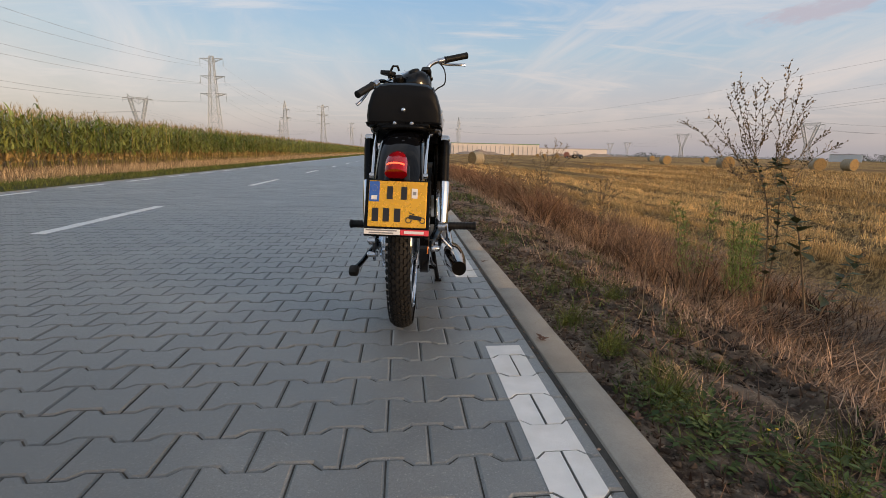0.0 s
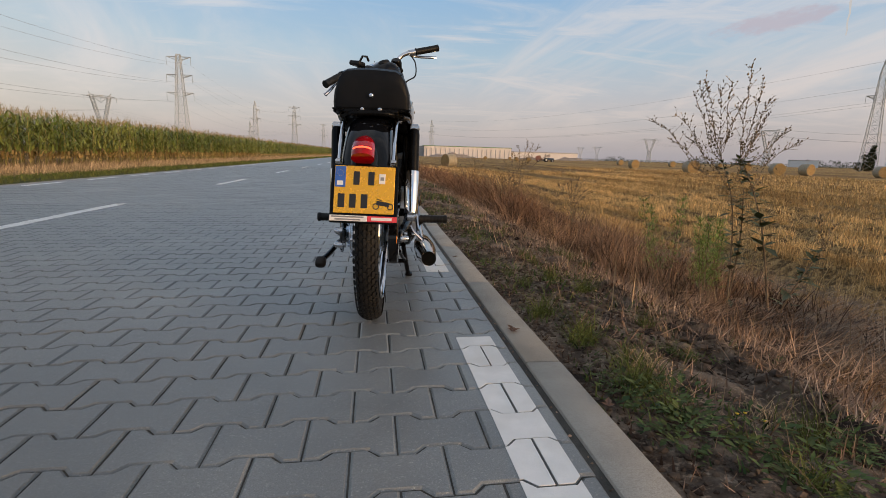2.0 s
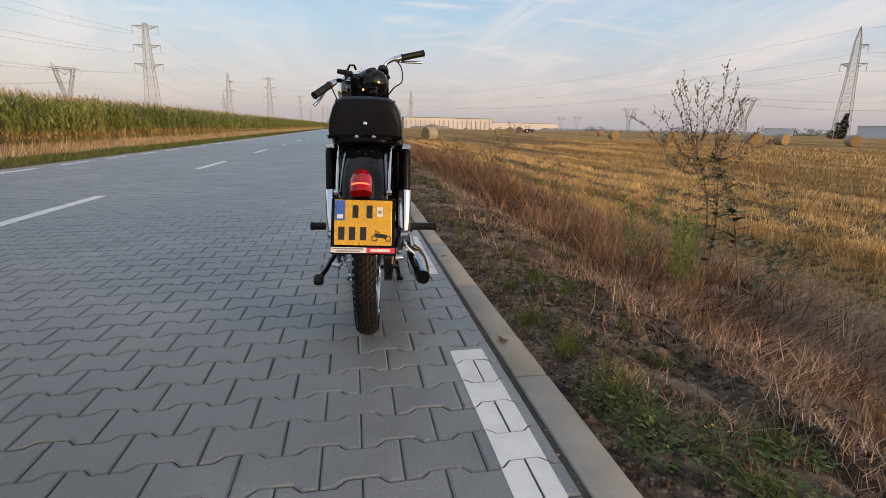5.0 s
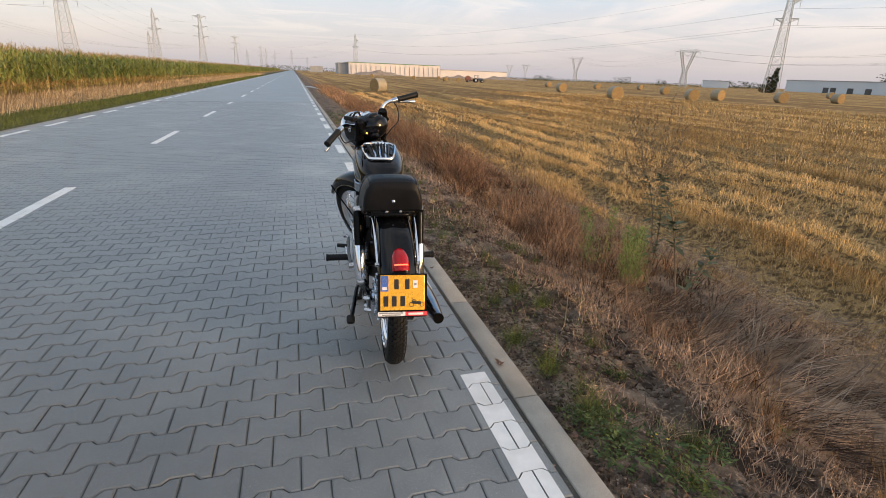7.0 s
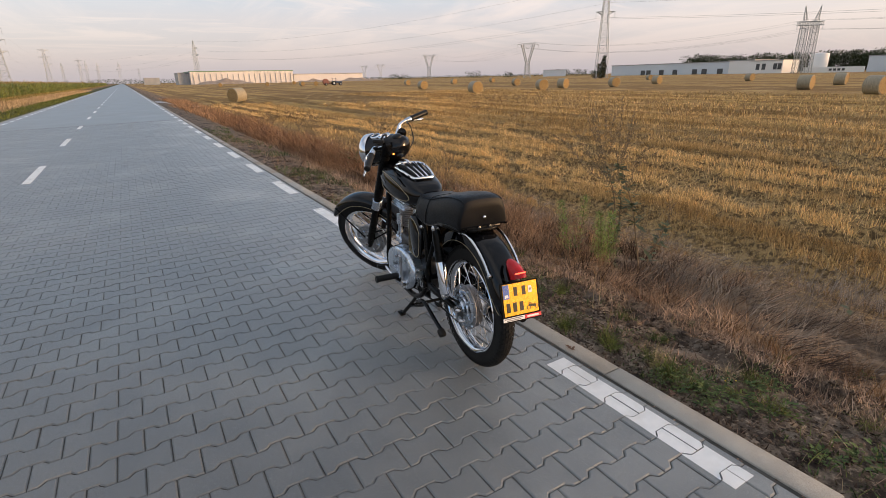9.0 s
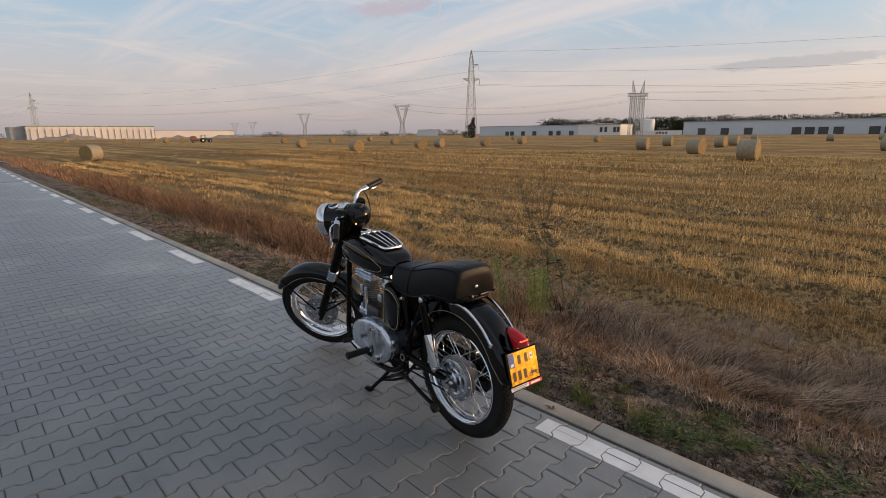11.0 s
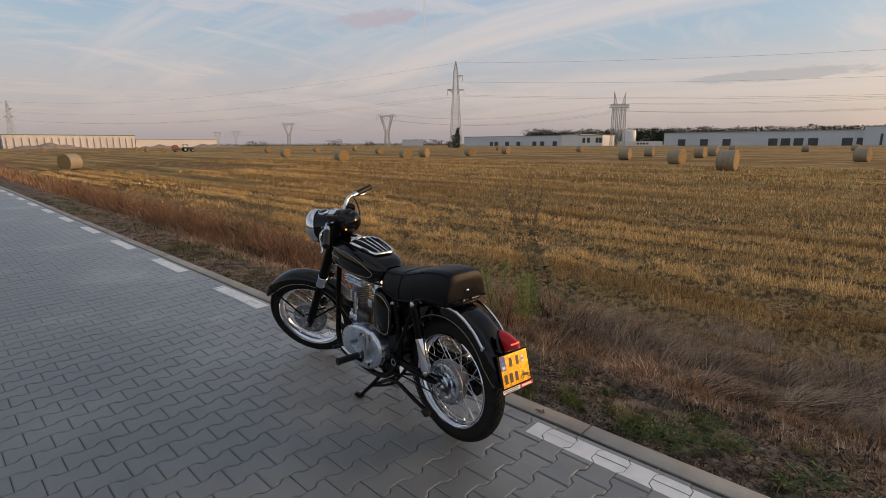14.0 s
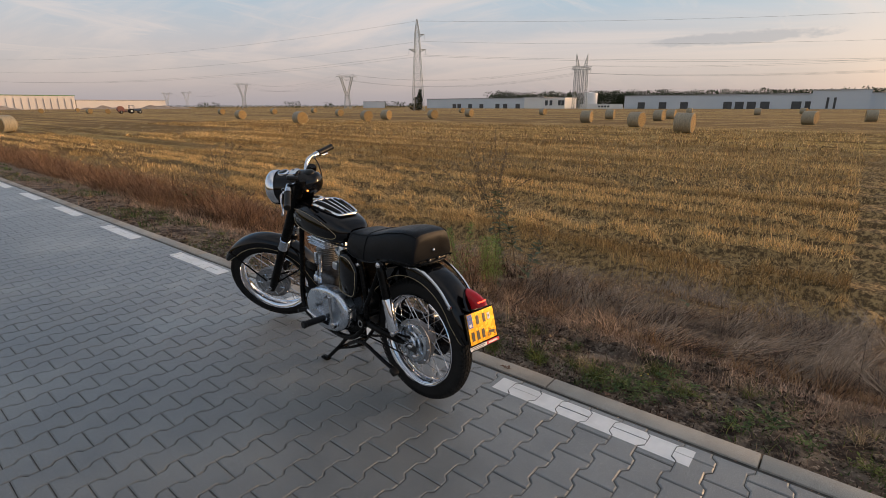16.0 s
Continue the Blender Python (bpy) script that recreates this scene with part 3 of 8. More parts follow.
# ---------------------------------------------------------------- straw bales
def build_bale():
    bale = empty("straw_bale", pose(0, 0, 0), "round straw bale lying on the stubble field", "straw bale", "bales on the field")
    R, W = 0.72, 1.2
    bm = bmesh.new()
    prof = [(R * 0.93, -W / 2)] + [(R * (1.0 + 0.012 * math.sin(k * 2.9)), -W / 2 + 0.03 + k * (W - 0.06) / 14) for k in range(15)] + [(R * 0.93, W / 2)]
    add_lathe(bm, prof, Matrix.Translation((0, 0, R - 0.03)), 40)
    for v in bm.verts:
        d = 0.02 * noise.noise(v.co * 6) + 0.012 * noise.noise(v.co * 17)
        v.co += Vector((0, v.co.y, v.co.z - R)).normalized() * d
        v.co.z = max(v.co.z, -0.01)
    part("wrapped_side", bm, BALESIDE, bale)
    for s in (-1, 1):
        bm = bmesh.new()
        rings = [(R * 0.94 * k / 9, s * (W / 2 + 0.012 + 0.012 * math.sin(k * 3.3) - 0.012 * k / 9)) for k in range(9, -1, -1)]
        add_lathe(bm, rings, Matrix.Translation((0, 0, R - 0.03)), 36)
        for v in bm.verts:
            v.co.x += s * 0.02 * noise.noise(v.co * 9)
        part("straw_end", bm, STRAWBALE, bale, "coiled loose straw end face")
    return bale


BALESIDE = material("wrapped_straw", (0.24, 0.205, 0.140), (0.40, 0.345, 0.235), 0.6, scale=5, fine=40, bump=1.0, bump_scale=50, stretch=(6, 1, 1))
BALES = ((33.9, 51.5), (41.5, 78), (46.5, 54.0), (53.6, 57.4), (61.5, 54.8), (57.8, 27.1), (48.2, 17.8), (71.0, 22.6), (38.2, 10.9),
         (65.4, 5.4), (74.3, 30.7), (58.4, -2.6), (82.2, 0.3), (64.8, 82), (72.5, 117), (63, 125), (51, 165), (48.6, 172), (42.4, 193),
         (124, 18.7), (102, 57), (77, 59), (80.6, 23.7), (98, 40), (110, -4), (118, 92), (96, 132), (30, 215), (62, 230), (7.8, 55.0), (88, -12), (128, 33), (140, 12))
bale = build_bale()
for k, (x, y) in enumerate(BALES):
    m = pose(x, y, land(x, y, False), 0, 0, 33 if k == 29 else 84 + 14 * math.sin(k * 2.7))
    if k == 0:
        bale.matrix_world = m
    else:
        copy_thing(bale, m)


# ---------------------------------------------------------------- power line towers
def beam(bm, a, b, r):
    add_tube(bm, (a, b), r, 4, cap=False)


def lattice_leg_tower(bm, h, w0, w1, r, bays, at=Vector(), profile=None):
    """A four-legged lattice shaft from z=0 to h."""
    def corner(i, z):
        w = w0 + (w1 - w0) * (z / h) ** 0.85 if profile is None else np.interp(z / h, *profile)
        return at + Vector(((1, 1, -1, -1)[i] * w / 2, (1, -1, -1, 1)[i] * w / 2, z))
    zs = [h * (1 - (1 - k / bays) ** 1.35) for k in range(bays + 1)]
    for i in range(4):
        for a, b in zip(zs, zs[1:]):
            beam(bm, corner(i, a), corner(i, b), r)
            beam(bm, corner(i, a), corner((i + 1) % 4, b), r * 0.45)
            beam(bm, corner((i + 1) % 4, a), corner(i, b), r * 0.45)
        for z in zs[1:]:
            beam(bm, corner(i, z), corner((i + 1) % 4, z), r * 0.45)
    return corner


def crossarm(tower, z, half, depth, w, r, sides=(-1, 1)):
    tips = []
    for s in sides:
        bm = bmesh.new()
        tip = Vector((s * half, 0, z))
        for y in (-w / 2, w / 2):
            for zz in (z, z - depth):
                beam(bm, Vector((s * w / 2, y, zz)), tip, r)
            for k in range(1, 4):
                f = k / 4
                beam(bm, Vector((s * w / 2, y, z)).lerp(tip, f), Vector((s * w / 2, y, z - depth)).lerp(tip, f - 0.12), r * 0.7)
        tips.append(tip)
        part("crossarm", bm, LATTICE, tower)
    return tips


def insulators(tower, tips, length=2.0):
    for t in tips:
        bm = bmesh.new()
        prof = [(0.0, 0)]
        n = 10
        for k in range(n):
            prof += [(0.05, length * k / n), (0.16, length * (k + 0.3) / n), (0.05, length * (k + 0.6) / n)]
        prof.append((0.0, length))
        add_lathe(bm, prof, Matrix.Translation(t) @ pose(0, 0, 0, 0, 90, 0), 6)
        part("insulator", bm, LATTICE, tower)


def tower_three(m, h=41.0):
    t = empty("transmission_tower", m, "tall grey lattice transmission tower with three pairs of arms", "pylon", "power line towers")
    bm = bmesh.new()
    lattice_leg_tower(bm, h, 6.2, 1.5, 0.12, 13)
    part("lattice_shaft", bm, LATTICE, t)
    for z, half in ((h - 1.0, 5.0), (h - 8.5, 5.3), (h - 16.0, 5.6)):
        tips = crossarm(t, z, half, 1.6, 1.7, 0.09)
        insulators(t, tips, 3.4)
    return t


def tower_narrow(m, h=34.0):
    t = empty("transmission_tower", m, "narrow grey lattice transmission tower with short arms", "pylon", "power line towers")
    bm = bmesh.new()
    lattice_leg_tower(bm, h, 4.6, 0.3, 0.10, 15, profile=((0, 0.45, 0.72, 0.88, 1), (4.6, 3.0, 2.1, 1.6, 0.25)))
    part("lattice_shaft", bm, LATTICE, t)
    for z, half, sides in ((h - 5.6, 3.0, (1,)), (h - 11.4, 3.6, (-1, 1))):
        tips = crossarm(t, z, half, 1.3, 1.9, 0.09, sides)
        insulators(t, tips, 2.4)
    return t


def tower_fork(m, h=23.5, half=7.6):
    t = empty("transmission_tower", m, "forked grey lattice transmission tower with one wide beam", "pylon", "power line towers")
    bm = bmesh.new()
    hb, waist = h * 0.93, h * 0.42
    lattice_leg_tower(bm, waist, 4.2, 2.6, 0.17, 5)
    for s in (-1, 1):
        for y in (-0.7, 0.7):
            a, b = Vector((s * 1.3, y, waist)), Vector((s * 4.9, y * 0.6, hb))
            a2, b2 = Vector((s * 0.2, y, waist + 0.5)), Vector((s * 3.3, y * 0.6, hb))
            beam(bm, a, b, 0.16)
            beam(bm, a2, b2, 0.14)
            for k in range(7):
                beam(bm, a.lerp(b, k / 7), a2.lerp(b2, (k + 1) / 7), 0.07)
                beam(bm, a2.lerp(b2, k / 7), a.lerp(b, (k + 1) / 7), 0.07)
            beam(bm, Vector((s * 3.3, y * 0.6, hb)), Vector((0, y * 0.6, hb - 2.6)), 0.08)
        beam(bm, (s * 4.9, 0, hb), (s * 5.3, 0, h + 0.4), 0.11)
        beam(bm, (s * 3.9, 0, hb + 0.8), (s * 5.3, 0, h + 0.4), 0.09)
    part("forked_shaft", bm, LATTICE, t)
    bm = bmesh.new()
    for y in (-0.5, 0.5):
        for z in (hb, hb + 0.9):
            beam(bm, (-half, y * 0.4, hb + 0.3), (-half * 0.5, y, z), 0.09)
            beam(bm, (half, y * 0.4, hb + 0.3), (half * 0.5, y, z), 0.09)
            beam(bm, (-half * 0.5, y, z), (half * 0.5, y, z), 0.09)
        for k in range(8):
            x = -half * 0.5 + half * k / 8
            beam(bm, (x, y, hb), (x + half / 8, y, hb + 0.9), 0.06)
    part("beam", bm, LATTICE, t)
    insulators(t, [Vector((x, 0, hb + 0.2)) for x in (-half, 0, half)], 2.2)
    return t


def tower_anchor(m):
    """Two upright lattice masts side by side under one deep beam, with a horn over each."""
    t = empty("transmission_tower", m, "twin-masted grey lattice anchor tower with two horns", "pylon", "power line towers")
    for s in (-1, 1):
        bm = bmesh.new()
        lattice_leg_tower(bm, 21.6, 3.0, 2.5, 0.16, 8, Vector((s * 2.3, 0, 0)))
        part("mast", bm, LATTICE, t)
        bm = bmesh.new()
        for y in (-0.6, 0.6):
            for x in (1.4, 3.2):
                beam(bm, (s * x, y, 23.2), (s * 3.4, 0, 30.2), 0.12)
            for k in range(5):
                f = k / 5
                beam(bm, (s * (1.4 + 2.0 * f), y * (1 - f), 23.2 + 7.0 * f), (s * (3.2 + 0.2 * f), y * (1 - f), 24.2 + 6.4 * f * 0.9), 0.07)
        part("horn", bm, LATTICE, t)
    bm = bmesh.new()
    for y in (-0.9, 0.9):
        for z in (21.6, 23.2):
            beam(bm, (-5.6, y, z), (5.6, y, z), 0.14)
        for k in range(10):
            x = -5.6 + 1.12 * k
            beam(bm, (x, y, 21.6), (x + 1.12, y, 23.2), 0.08)
            beam(bm, (x, y, 23.2), (x + 1.12, y, 21.6), 0.08)
    part("beam", bm, LATTICE, t)
    insulators(t, [Vector((x, 0, 21.6)) for x in (-5.5, 0, 5.5)], 2.0)
    return t


def spot(az, d, z=-0.5):
    a = radians(az)
    return (-0.5 + d * math.sin(a), 0.5 + d * math.cos(a), z)


def stand(maker, az, d, turn, h):
    return maker(pose(*spot(az, d), 0, 0, turn), h)


LINE_A = [(-92, -40, -0.3), spot(-19.10, 257), spot(-8.40, 485), spot(-5.40, 765), (-58, 1080, -0.5)]
LINE_B = [(275, -222, -0.5), (164.0, 150.4, -0.5), spot(6.4, 520), (-49, 885, -0.5)]
LINE_C = [(216, -140, -0.5), (282.5, 131.6, -0.5), spot(40.15, 385), spot(29.7, 545), spot(24.5, 890), spot(22.8, 960)]
for p in LINE_A[1:]:
    tower_three(pose(*p, 0, 0, 0))
for p in LINE_B[1:3]:
    tower_narrow(pose(*p, 0, 0, -35), 36.0)
stand(tower_narrow, -12.30, 384, 0, 34.5)
stand(tower_narrow, -12.85, 640, 0, 34.0)
tower_anchor(pose(*LINE_C[1], 0, 0, -42))
for p in LINE_C[2:]:
    tower_fork(pose(*p, 0, 0, -25))
stand(tower_fork, -25.7, 322, 50, 27.5)
for az, d in ((-4.35, 1020), (-2.6, 950), (-1.75, 1020), (-0.1, 960), (1.45, 1380)):
    stand(tower_narrow, az, d, 0, 34.0)


def wires(name, line, offsets, sag, turn=0.0):
    for ox, oz in offsets:
        pts = []
        for a, b in zip(line, line[1:]):
            a, b = Vector(a), Vector(b)
            side = Vector((b.y - a.y, a.x - b.x, 0)).normalized() * ox
            for k in range(25):
                f = k / 24
                pts.append(a.lerp(b, f) + side + Vector((0, 0, oz - 4 * sag * f * (1 - f))))
        bm = bmesh.new()
        add_tube(bm, pts, 0.026, 4)
        ob = part(name, bm, WIRE)
        tagged(ob, "thin dark overhead power cable hung between towers", "power cable", "overhead cables")


wires("power_cable", LINE_A, [(s * w, z) for s in (-1, 1) for w, z in ((5.0, 36.6), (5.3, 29.1), (5.6, 21.6))], 8.0)
wires("power_cable", LINE_B, [(0, 35.4), (3.0, 28.0), (-3.6, 22.2), (3.6, 22.2)], 7.0)
wires("power_cable", LINE_C, [(-7.6, 19.9), (0, 19.9), (7.6, 19.9), (-5.3, 23.9), (5.3, 23.9)], 6.0)
wires("power_cable", [spot(-70, 330), spot(-25.2, 322), spot(-9, 560)], [(-6.2, 19.6), (0, 19.6), (6.2, 19.6)], 7.0)


# ---------------------------------------------------------------- warehouses on the horizon
PANEL = material("blue_grey_cladding", (0.56, 0.62, 0.68), (0.62, 0.67, 0.72), 0.55, 0.0, scale=0.05, coords="Position")
PALE = material("white_cladding", (0.78, 0.77, 0.74), (0.84, 0.83, 0.80), 0.6, scale=0.05, coords="Position")
CREAM = material("cream_cladding", (0.66, 0.62, 0.60), (0.74, 0.70, 0.68), 0.6, scale=0.05, coords="Position")
DOORDARK = material("dark_dock_door", (0.05, 0.055, 0.06), (0.08, 0.085, 0.09), 0.5, scale=0.5, coords="Position")
ROOFGREY = material("roof_sheet", (0.30, 0.31, 0.32), (0.36, 0.37, 0.38), 0.5, scale=0.3, coords="Position")
GREENTRIM = material("green_cladding", (0.10, 0.22, 0.10), (0.13, 0.27, 0.12), 0.6, scale=0.3, coords="Position")


def warehouse(m, length, depth, h, wall, label, doors=(), ribs=0, windows=(), rib_mat=None, trim=None):
    """A flat-roofed hall; its front runs along local x at y=0, and it reaches back along +y."""
    b = empty("warehouse", m, label, "warehouse", "distant warehouses")
    bm = bmesh.new()
    add_box(bm, (length, depth, h + 3), (length / 2, depth / 2, h / 2 - 1.5))
    part("wall", bm, wall, b, smooth=False)
    bm = bmesh.new()
    add_box(bm, (length + 0.6, depth + 0.6, 0.5), (length / 2, depth / 2, h + 0.25))
    part("roof", bm, ROOFGREY if trim is None else trim, b, smooth=False)
    for x, w, hh in doors:
        bm = bmesh.new()
        add_box(bm, (w, 0.3, hh), (x, -0.12, hh / 2 + 0.9))
        d = part("dock_door", bm, DOORDARK, b, smooth=False)
    for x, z, w, hh in windows:
        bm = bmesh.new()
        add_box(bm, (w, 0.3, hh), (x, -0.1, z))
        part("window", bm, DOORDARK, b, smooth=False)
    for k in range(ribs):
        bm = bmesh.new()
        add_box(bm, (0.42, 0.5, h * 0.80), ((k + 0.5) * length / ribs, -0.2, h * 0.40))
        part("column", bm, rib_mat or ROOFGREY, b, smooth=False)
    return b


# the long pair of halls beyond the field, their fronts facing the road
FX = 335.0
warehouse(pose(FX, 294.5, -1.5, 0, 0, -90), 96.5, 60, 8.2, PANEL, "long blue-grey clad warehouse with dark dock doors",
          doors=[(x, 3.6, 3.4) for x in (30, 35, 46, 57, 72, 79, 90)])
warehouse(pose(FX - 2, 197.8, -1.5, 0, 0, -90), 15.6, 40, 8.6, PALE, "white clad hall end behind an office block")
warehouse(pose(FX - 6, 182, -1.5, 0, 0, -90), 18.5, 18, 8.0, PALE, "white office block with dark windows beside the warehouse",
          windows=[(x, 4.8, 2.0, 3.4) for x in (4.5, 8.0, 14.5, 17)])
warehouse(pose(FX, 124.5, -1.5, 0, 0, -90), 250, 60, 8.6, PANEL, "very long blue-grey clad warehouse with dark dock doors",
          doors=[(x, 4.4, 4.0) for x in (11, 24, 36.5, 60, 66, 72, 78.5, 93, 99)])
warehouse(pose(FX - 3, 25, -1.5, 0, 0, -90), 24, 20, 10.2, PANEL, "taller grey block before the long warehouse", windows=[(7, 4.0, 1.0, 5.5), (10, 4.0, 1.0, 5.5)])
bm = bmesh.new()
add_lathe(bm, [(0, -1), (4.4, -1), (4.4, 10.6), (4.2, 10.9), (0, 11.4)], pose(0, 0, 0, 0, -90, 0), 28)
tank = part("storage_tank", bm, PALE)
tank.location = (FX - 5, 145.6, -1.5)
tagged(tank, "pale cylindrical storage tank beside the warehouse", "tank")
bm = bmesh.new()
add_box(bm, (1, 28.4, 4.4), (FX - 12, 135.2, 0.1))
fence = tagged(part("boundary_wall", bm, PALE, smooth=False), "low white boundary wall before the warehouse", "wall")
bm = bmesh.new()
for k in range(4):
    add_box(bm, (0.12, 1.3, 1.1), (FX - 12.6, 136 - k * 2.0, 0.9))
part("sign_marks", bm, DOORDARK, fence, smooth=False)
# the pale ribbed factory and the low hall beside it
F2 = 450.0
warehouse(pose(44, F2, -0.5, 0, 0, 0), 79, 60, 9.2, CREAM, "pale factory hall with a row of grey columns", ribs=19, trim=GREENTRIM)
warehouse(pose(36, F2 + 6, -0.5, 0, 0, 0), 9, 30, 8.4, ROOFGREY, "grey end block of the factory hall")
warehouse(pose(123.5, F2, -0.5, 0, 0, 0), 62.5, 50, 6.2, CREAM, "low cream coloured hall beside the factory")
warehouse(pose(18, 620, -0.5, 0, 0, 0), 14, 20, 6.0, ROOFGREY, "small grey building far along the road")
warehouse(pose(372, 415, -0.5, 0, 0, -40), 22, 20, 6.0, PANEL, "small blue-grey shed far across the field")


def soil_heap(x, y, length, depth, h, seed):
    n, m = 28, 8
    V = []
    for j in range(m + 1):
        for i in range(n + 1):
            u, v = i / n, j / m
            z = h * math.sin(math.pi * u) ** 0.7 * math.sin(math.pi * v) * (0.65 + 0.6 * noise.noise((u * 5 + seed, v * 2, seed)))
            V.append((x + length * (u - 0.5), y + depth * (v - 0.5), -0.7 + max(0.0, z)))
    w = n + 1
    F = [(j * w + i, j * w + i + 1, (j + 1) * w + i + 1, (j + 1) * w + i) for j in range(m) for i in range(n)]
    return tagged(mesh_object("soil_mound", V, F, HEAP, smooth=True), "low mound of bare grey-brown soil before the factory", "soil mound", "mounds by the factory")


HEAP = material("heaped_soil", (0.24, 0.20, 0.17), (0.34, 0.29, 0.25), 0.95, scale=0.3, fine=3, coords="Position")
for at in ((66, 428, 42, 8, 4.6, 1), (134, 430, 30, 8, 3.0, 2), (176, 432, 46, 9, 3.6, 3)):
    soil_heap(*at)


# ---------------------------------------------------------------- tractor with a red baler
TRACTORBLUE = material("tractor_blue", (0.05, 0.08, 0.13), (0.07, 0.10, 0.16), 0.5, scale=2)
# the baler's red is greyed to paint in the haze of distance
BALERRED = material("hazed_baler_red", (0.22, 0.095, 0.075), (0.28, 0.12, 0.095), 0.55, scale=2)


def far_wheel(parent, x, y, r, w):
    bm = bmesh.new()
    add_lathe(bm, [(r * 0.45, -w / 2), (r * 0.9, -w / 2), (r, -w / 3), (r, w / 3), (r * 0.9, w / 2), (r * 0.45, w / 2)], pose(x, y, r, 0, 0, 90), 20, closed=True)
    wh = part("wheel", bm, RUBBER, parent)
    bm = bmesh.new()
    add_lathe(bm, [(0, -w / 4), (r * 0.5, -w / 4), (r * 0.5, w / 4), (0, w / 4)], pose(x, y, r, 0, 0, 90), 16)
    part("rim", bm, PALE, wh)


trac = empty("tractor", pose(*spot(19.45, 172), 0, 0, -8) @ Matrix.Scale(0.8, 4), "small dark tractor far across the field", "tractor")
bm = bmesh.new()
add_box(bm, (2.3, 0.9, 0.9), (1.3, 0, 1.25), 0.15)
part("bonnet", bm, TRACTORBLUE, trac)
bm = bmesh.new()
add_box(bm, (1.6, 1.6, 0.12), (-0.6, 0, 2.75), 0.04)
for x in (-1.3, 0.15):
    for y in (-0.7, 0.7):
        add_tube(bm, ((x, y, 1.2), (x * 0.95, y, 2.72)), 0.06, 6)
add_box(bm, (1.5, 1.4, 0.8), (-0.6, 0, 1.2), 0.08)
part("cab", bm, TRACTORBLUE, trac)
for y in (-0.85, 0.85):
    far_wheel(trac, -0.8, y, 0.85, 0.5)
    far_wheel(trac, 1.8, y, 0.55, 0.35)
baler = empty("round_baler", pose(*spot(18.4, 172), 0, 0, -8) @ Matrix.Scale(0.8, 4), "red round baler behind the tractor", "baler")
bm = bmesh.new()
add_lathe(bm, [(0, -0.8), (1.05, -0.8), (1.15, -0.7), (1.15, 0.7), (1.05, 0.8), (0, 0.8)], pose(0, 0, 1.45, 0, 0, 90), 14)
add_box(bm, (1.6, 1.4, 0.5), (1.1, 0, 0.9), 0.1)
part("chamber", bm, BALERRED, baler)
bm = bmesh.new()
add_tube(bm, ((1.2, 0, 0.6), (2.9, 0, 0.6)), 0.08, 6)
part("drawbar", bm, TRACTORBLUE, baler)
for y in (-1.0, 1.0):
    far_wheel(baler, 0, y, 0.5, 0.3)


# a short vapour trail, part of the sky's backdrop
def vapour_trail():
    lo, hi = direction(44.58, 11.05) * 4000, direction(44.58, 16.2) * 4000
    side = direction(134.58, 0)
    V, Q = [], []
    for k in range(13):
        f = k / 12
        p = lo.lerp(hi, f) + side * 3.0 * math.sin(k * 1.9)
        w = 3.2 + 5.0 * f
        V += [p - side * w, p + side * w]
    Q = [(2 * k, 2 * k + 1, 2 * k + 3, 2 * k + 2) for k in range(12)]
    m = glow("pale_vapour", (0.84, 0.80, 0.80), 0.62)
    m.node_tree.nodes["Principled BSDF"].inputs["Base Color"].default_value = (0.1, 0.1, 0.1, 1)
    return tagged(mesh_object("backdrop_vapour_trail", V, Q, m), "thin pale vapour trail in the evening sky", "vapour trail", kind="structure")


vapour_trail()


# ---------------------------------------------------------------- the motorcycle
# local frame: x to its right, y ahead, z up, from the rear tyre's contact with the road
BIKE = pose(-0.292, 2.213, -0.004, 3.2, 0, -4.5)
bike = empty("motorcycle", BIKE, "black vintage motorcycle parked on its centre stand by the kerb", "motorcycle")
RAKE, STEER, HEAD = 28.0, 39.0, Vector((0, 1.02, 1.0))
S_UP = Vector((0, -math.sin(radians(RAKE)), math.cos(radians(RAKE))))
S_FWD = Vector((0, math.cos(radians(RAKE)), math.sin(radians(RAKE))))
STEERED = Matrix.Translation(HEAD) @ Matrix.Rotation(radians(STEER), 4, S_UP) @ Matrix.Translation(-HEAD)
TYRE_R, RIM_R = 0.325, 0.236
REAR_AXLE = Vector((0, 0.052, 0.328))
FRONT_AXLE = HEAD - S_UP * 0.881 + S_FWD * 0.062


def steered(ob):
    ob.matrix_basis = STEERED
    return ob


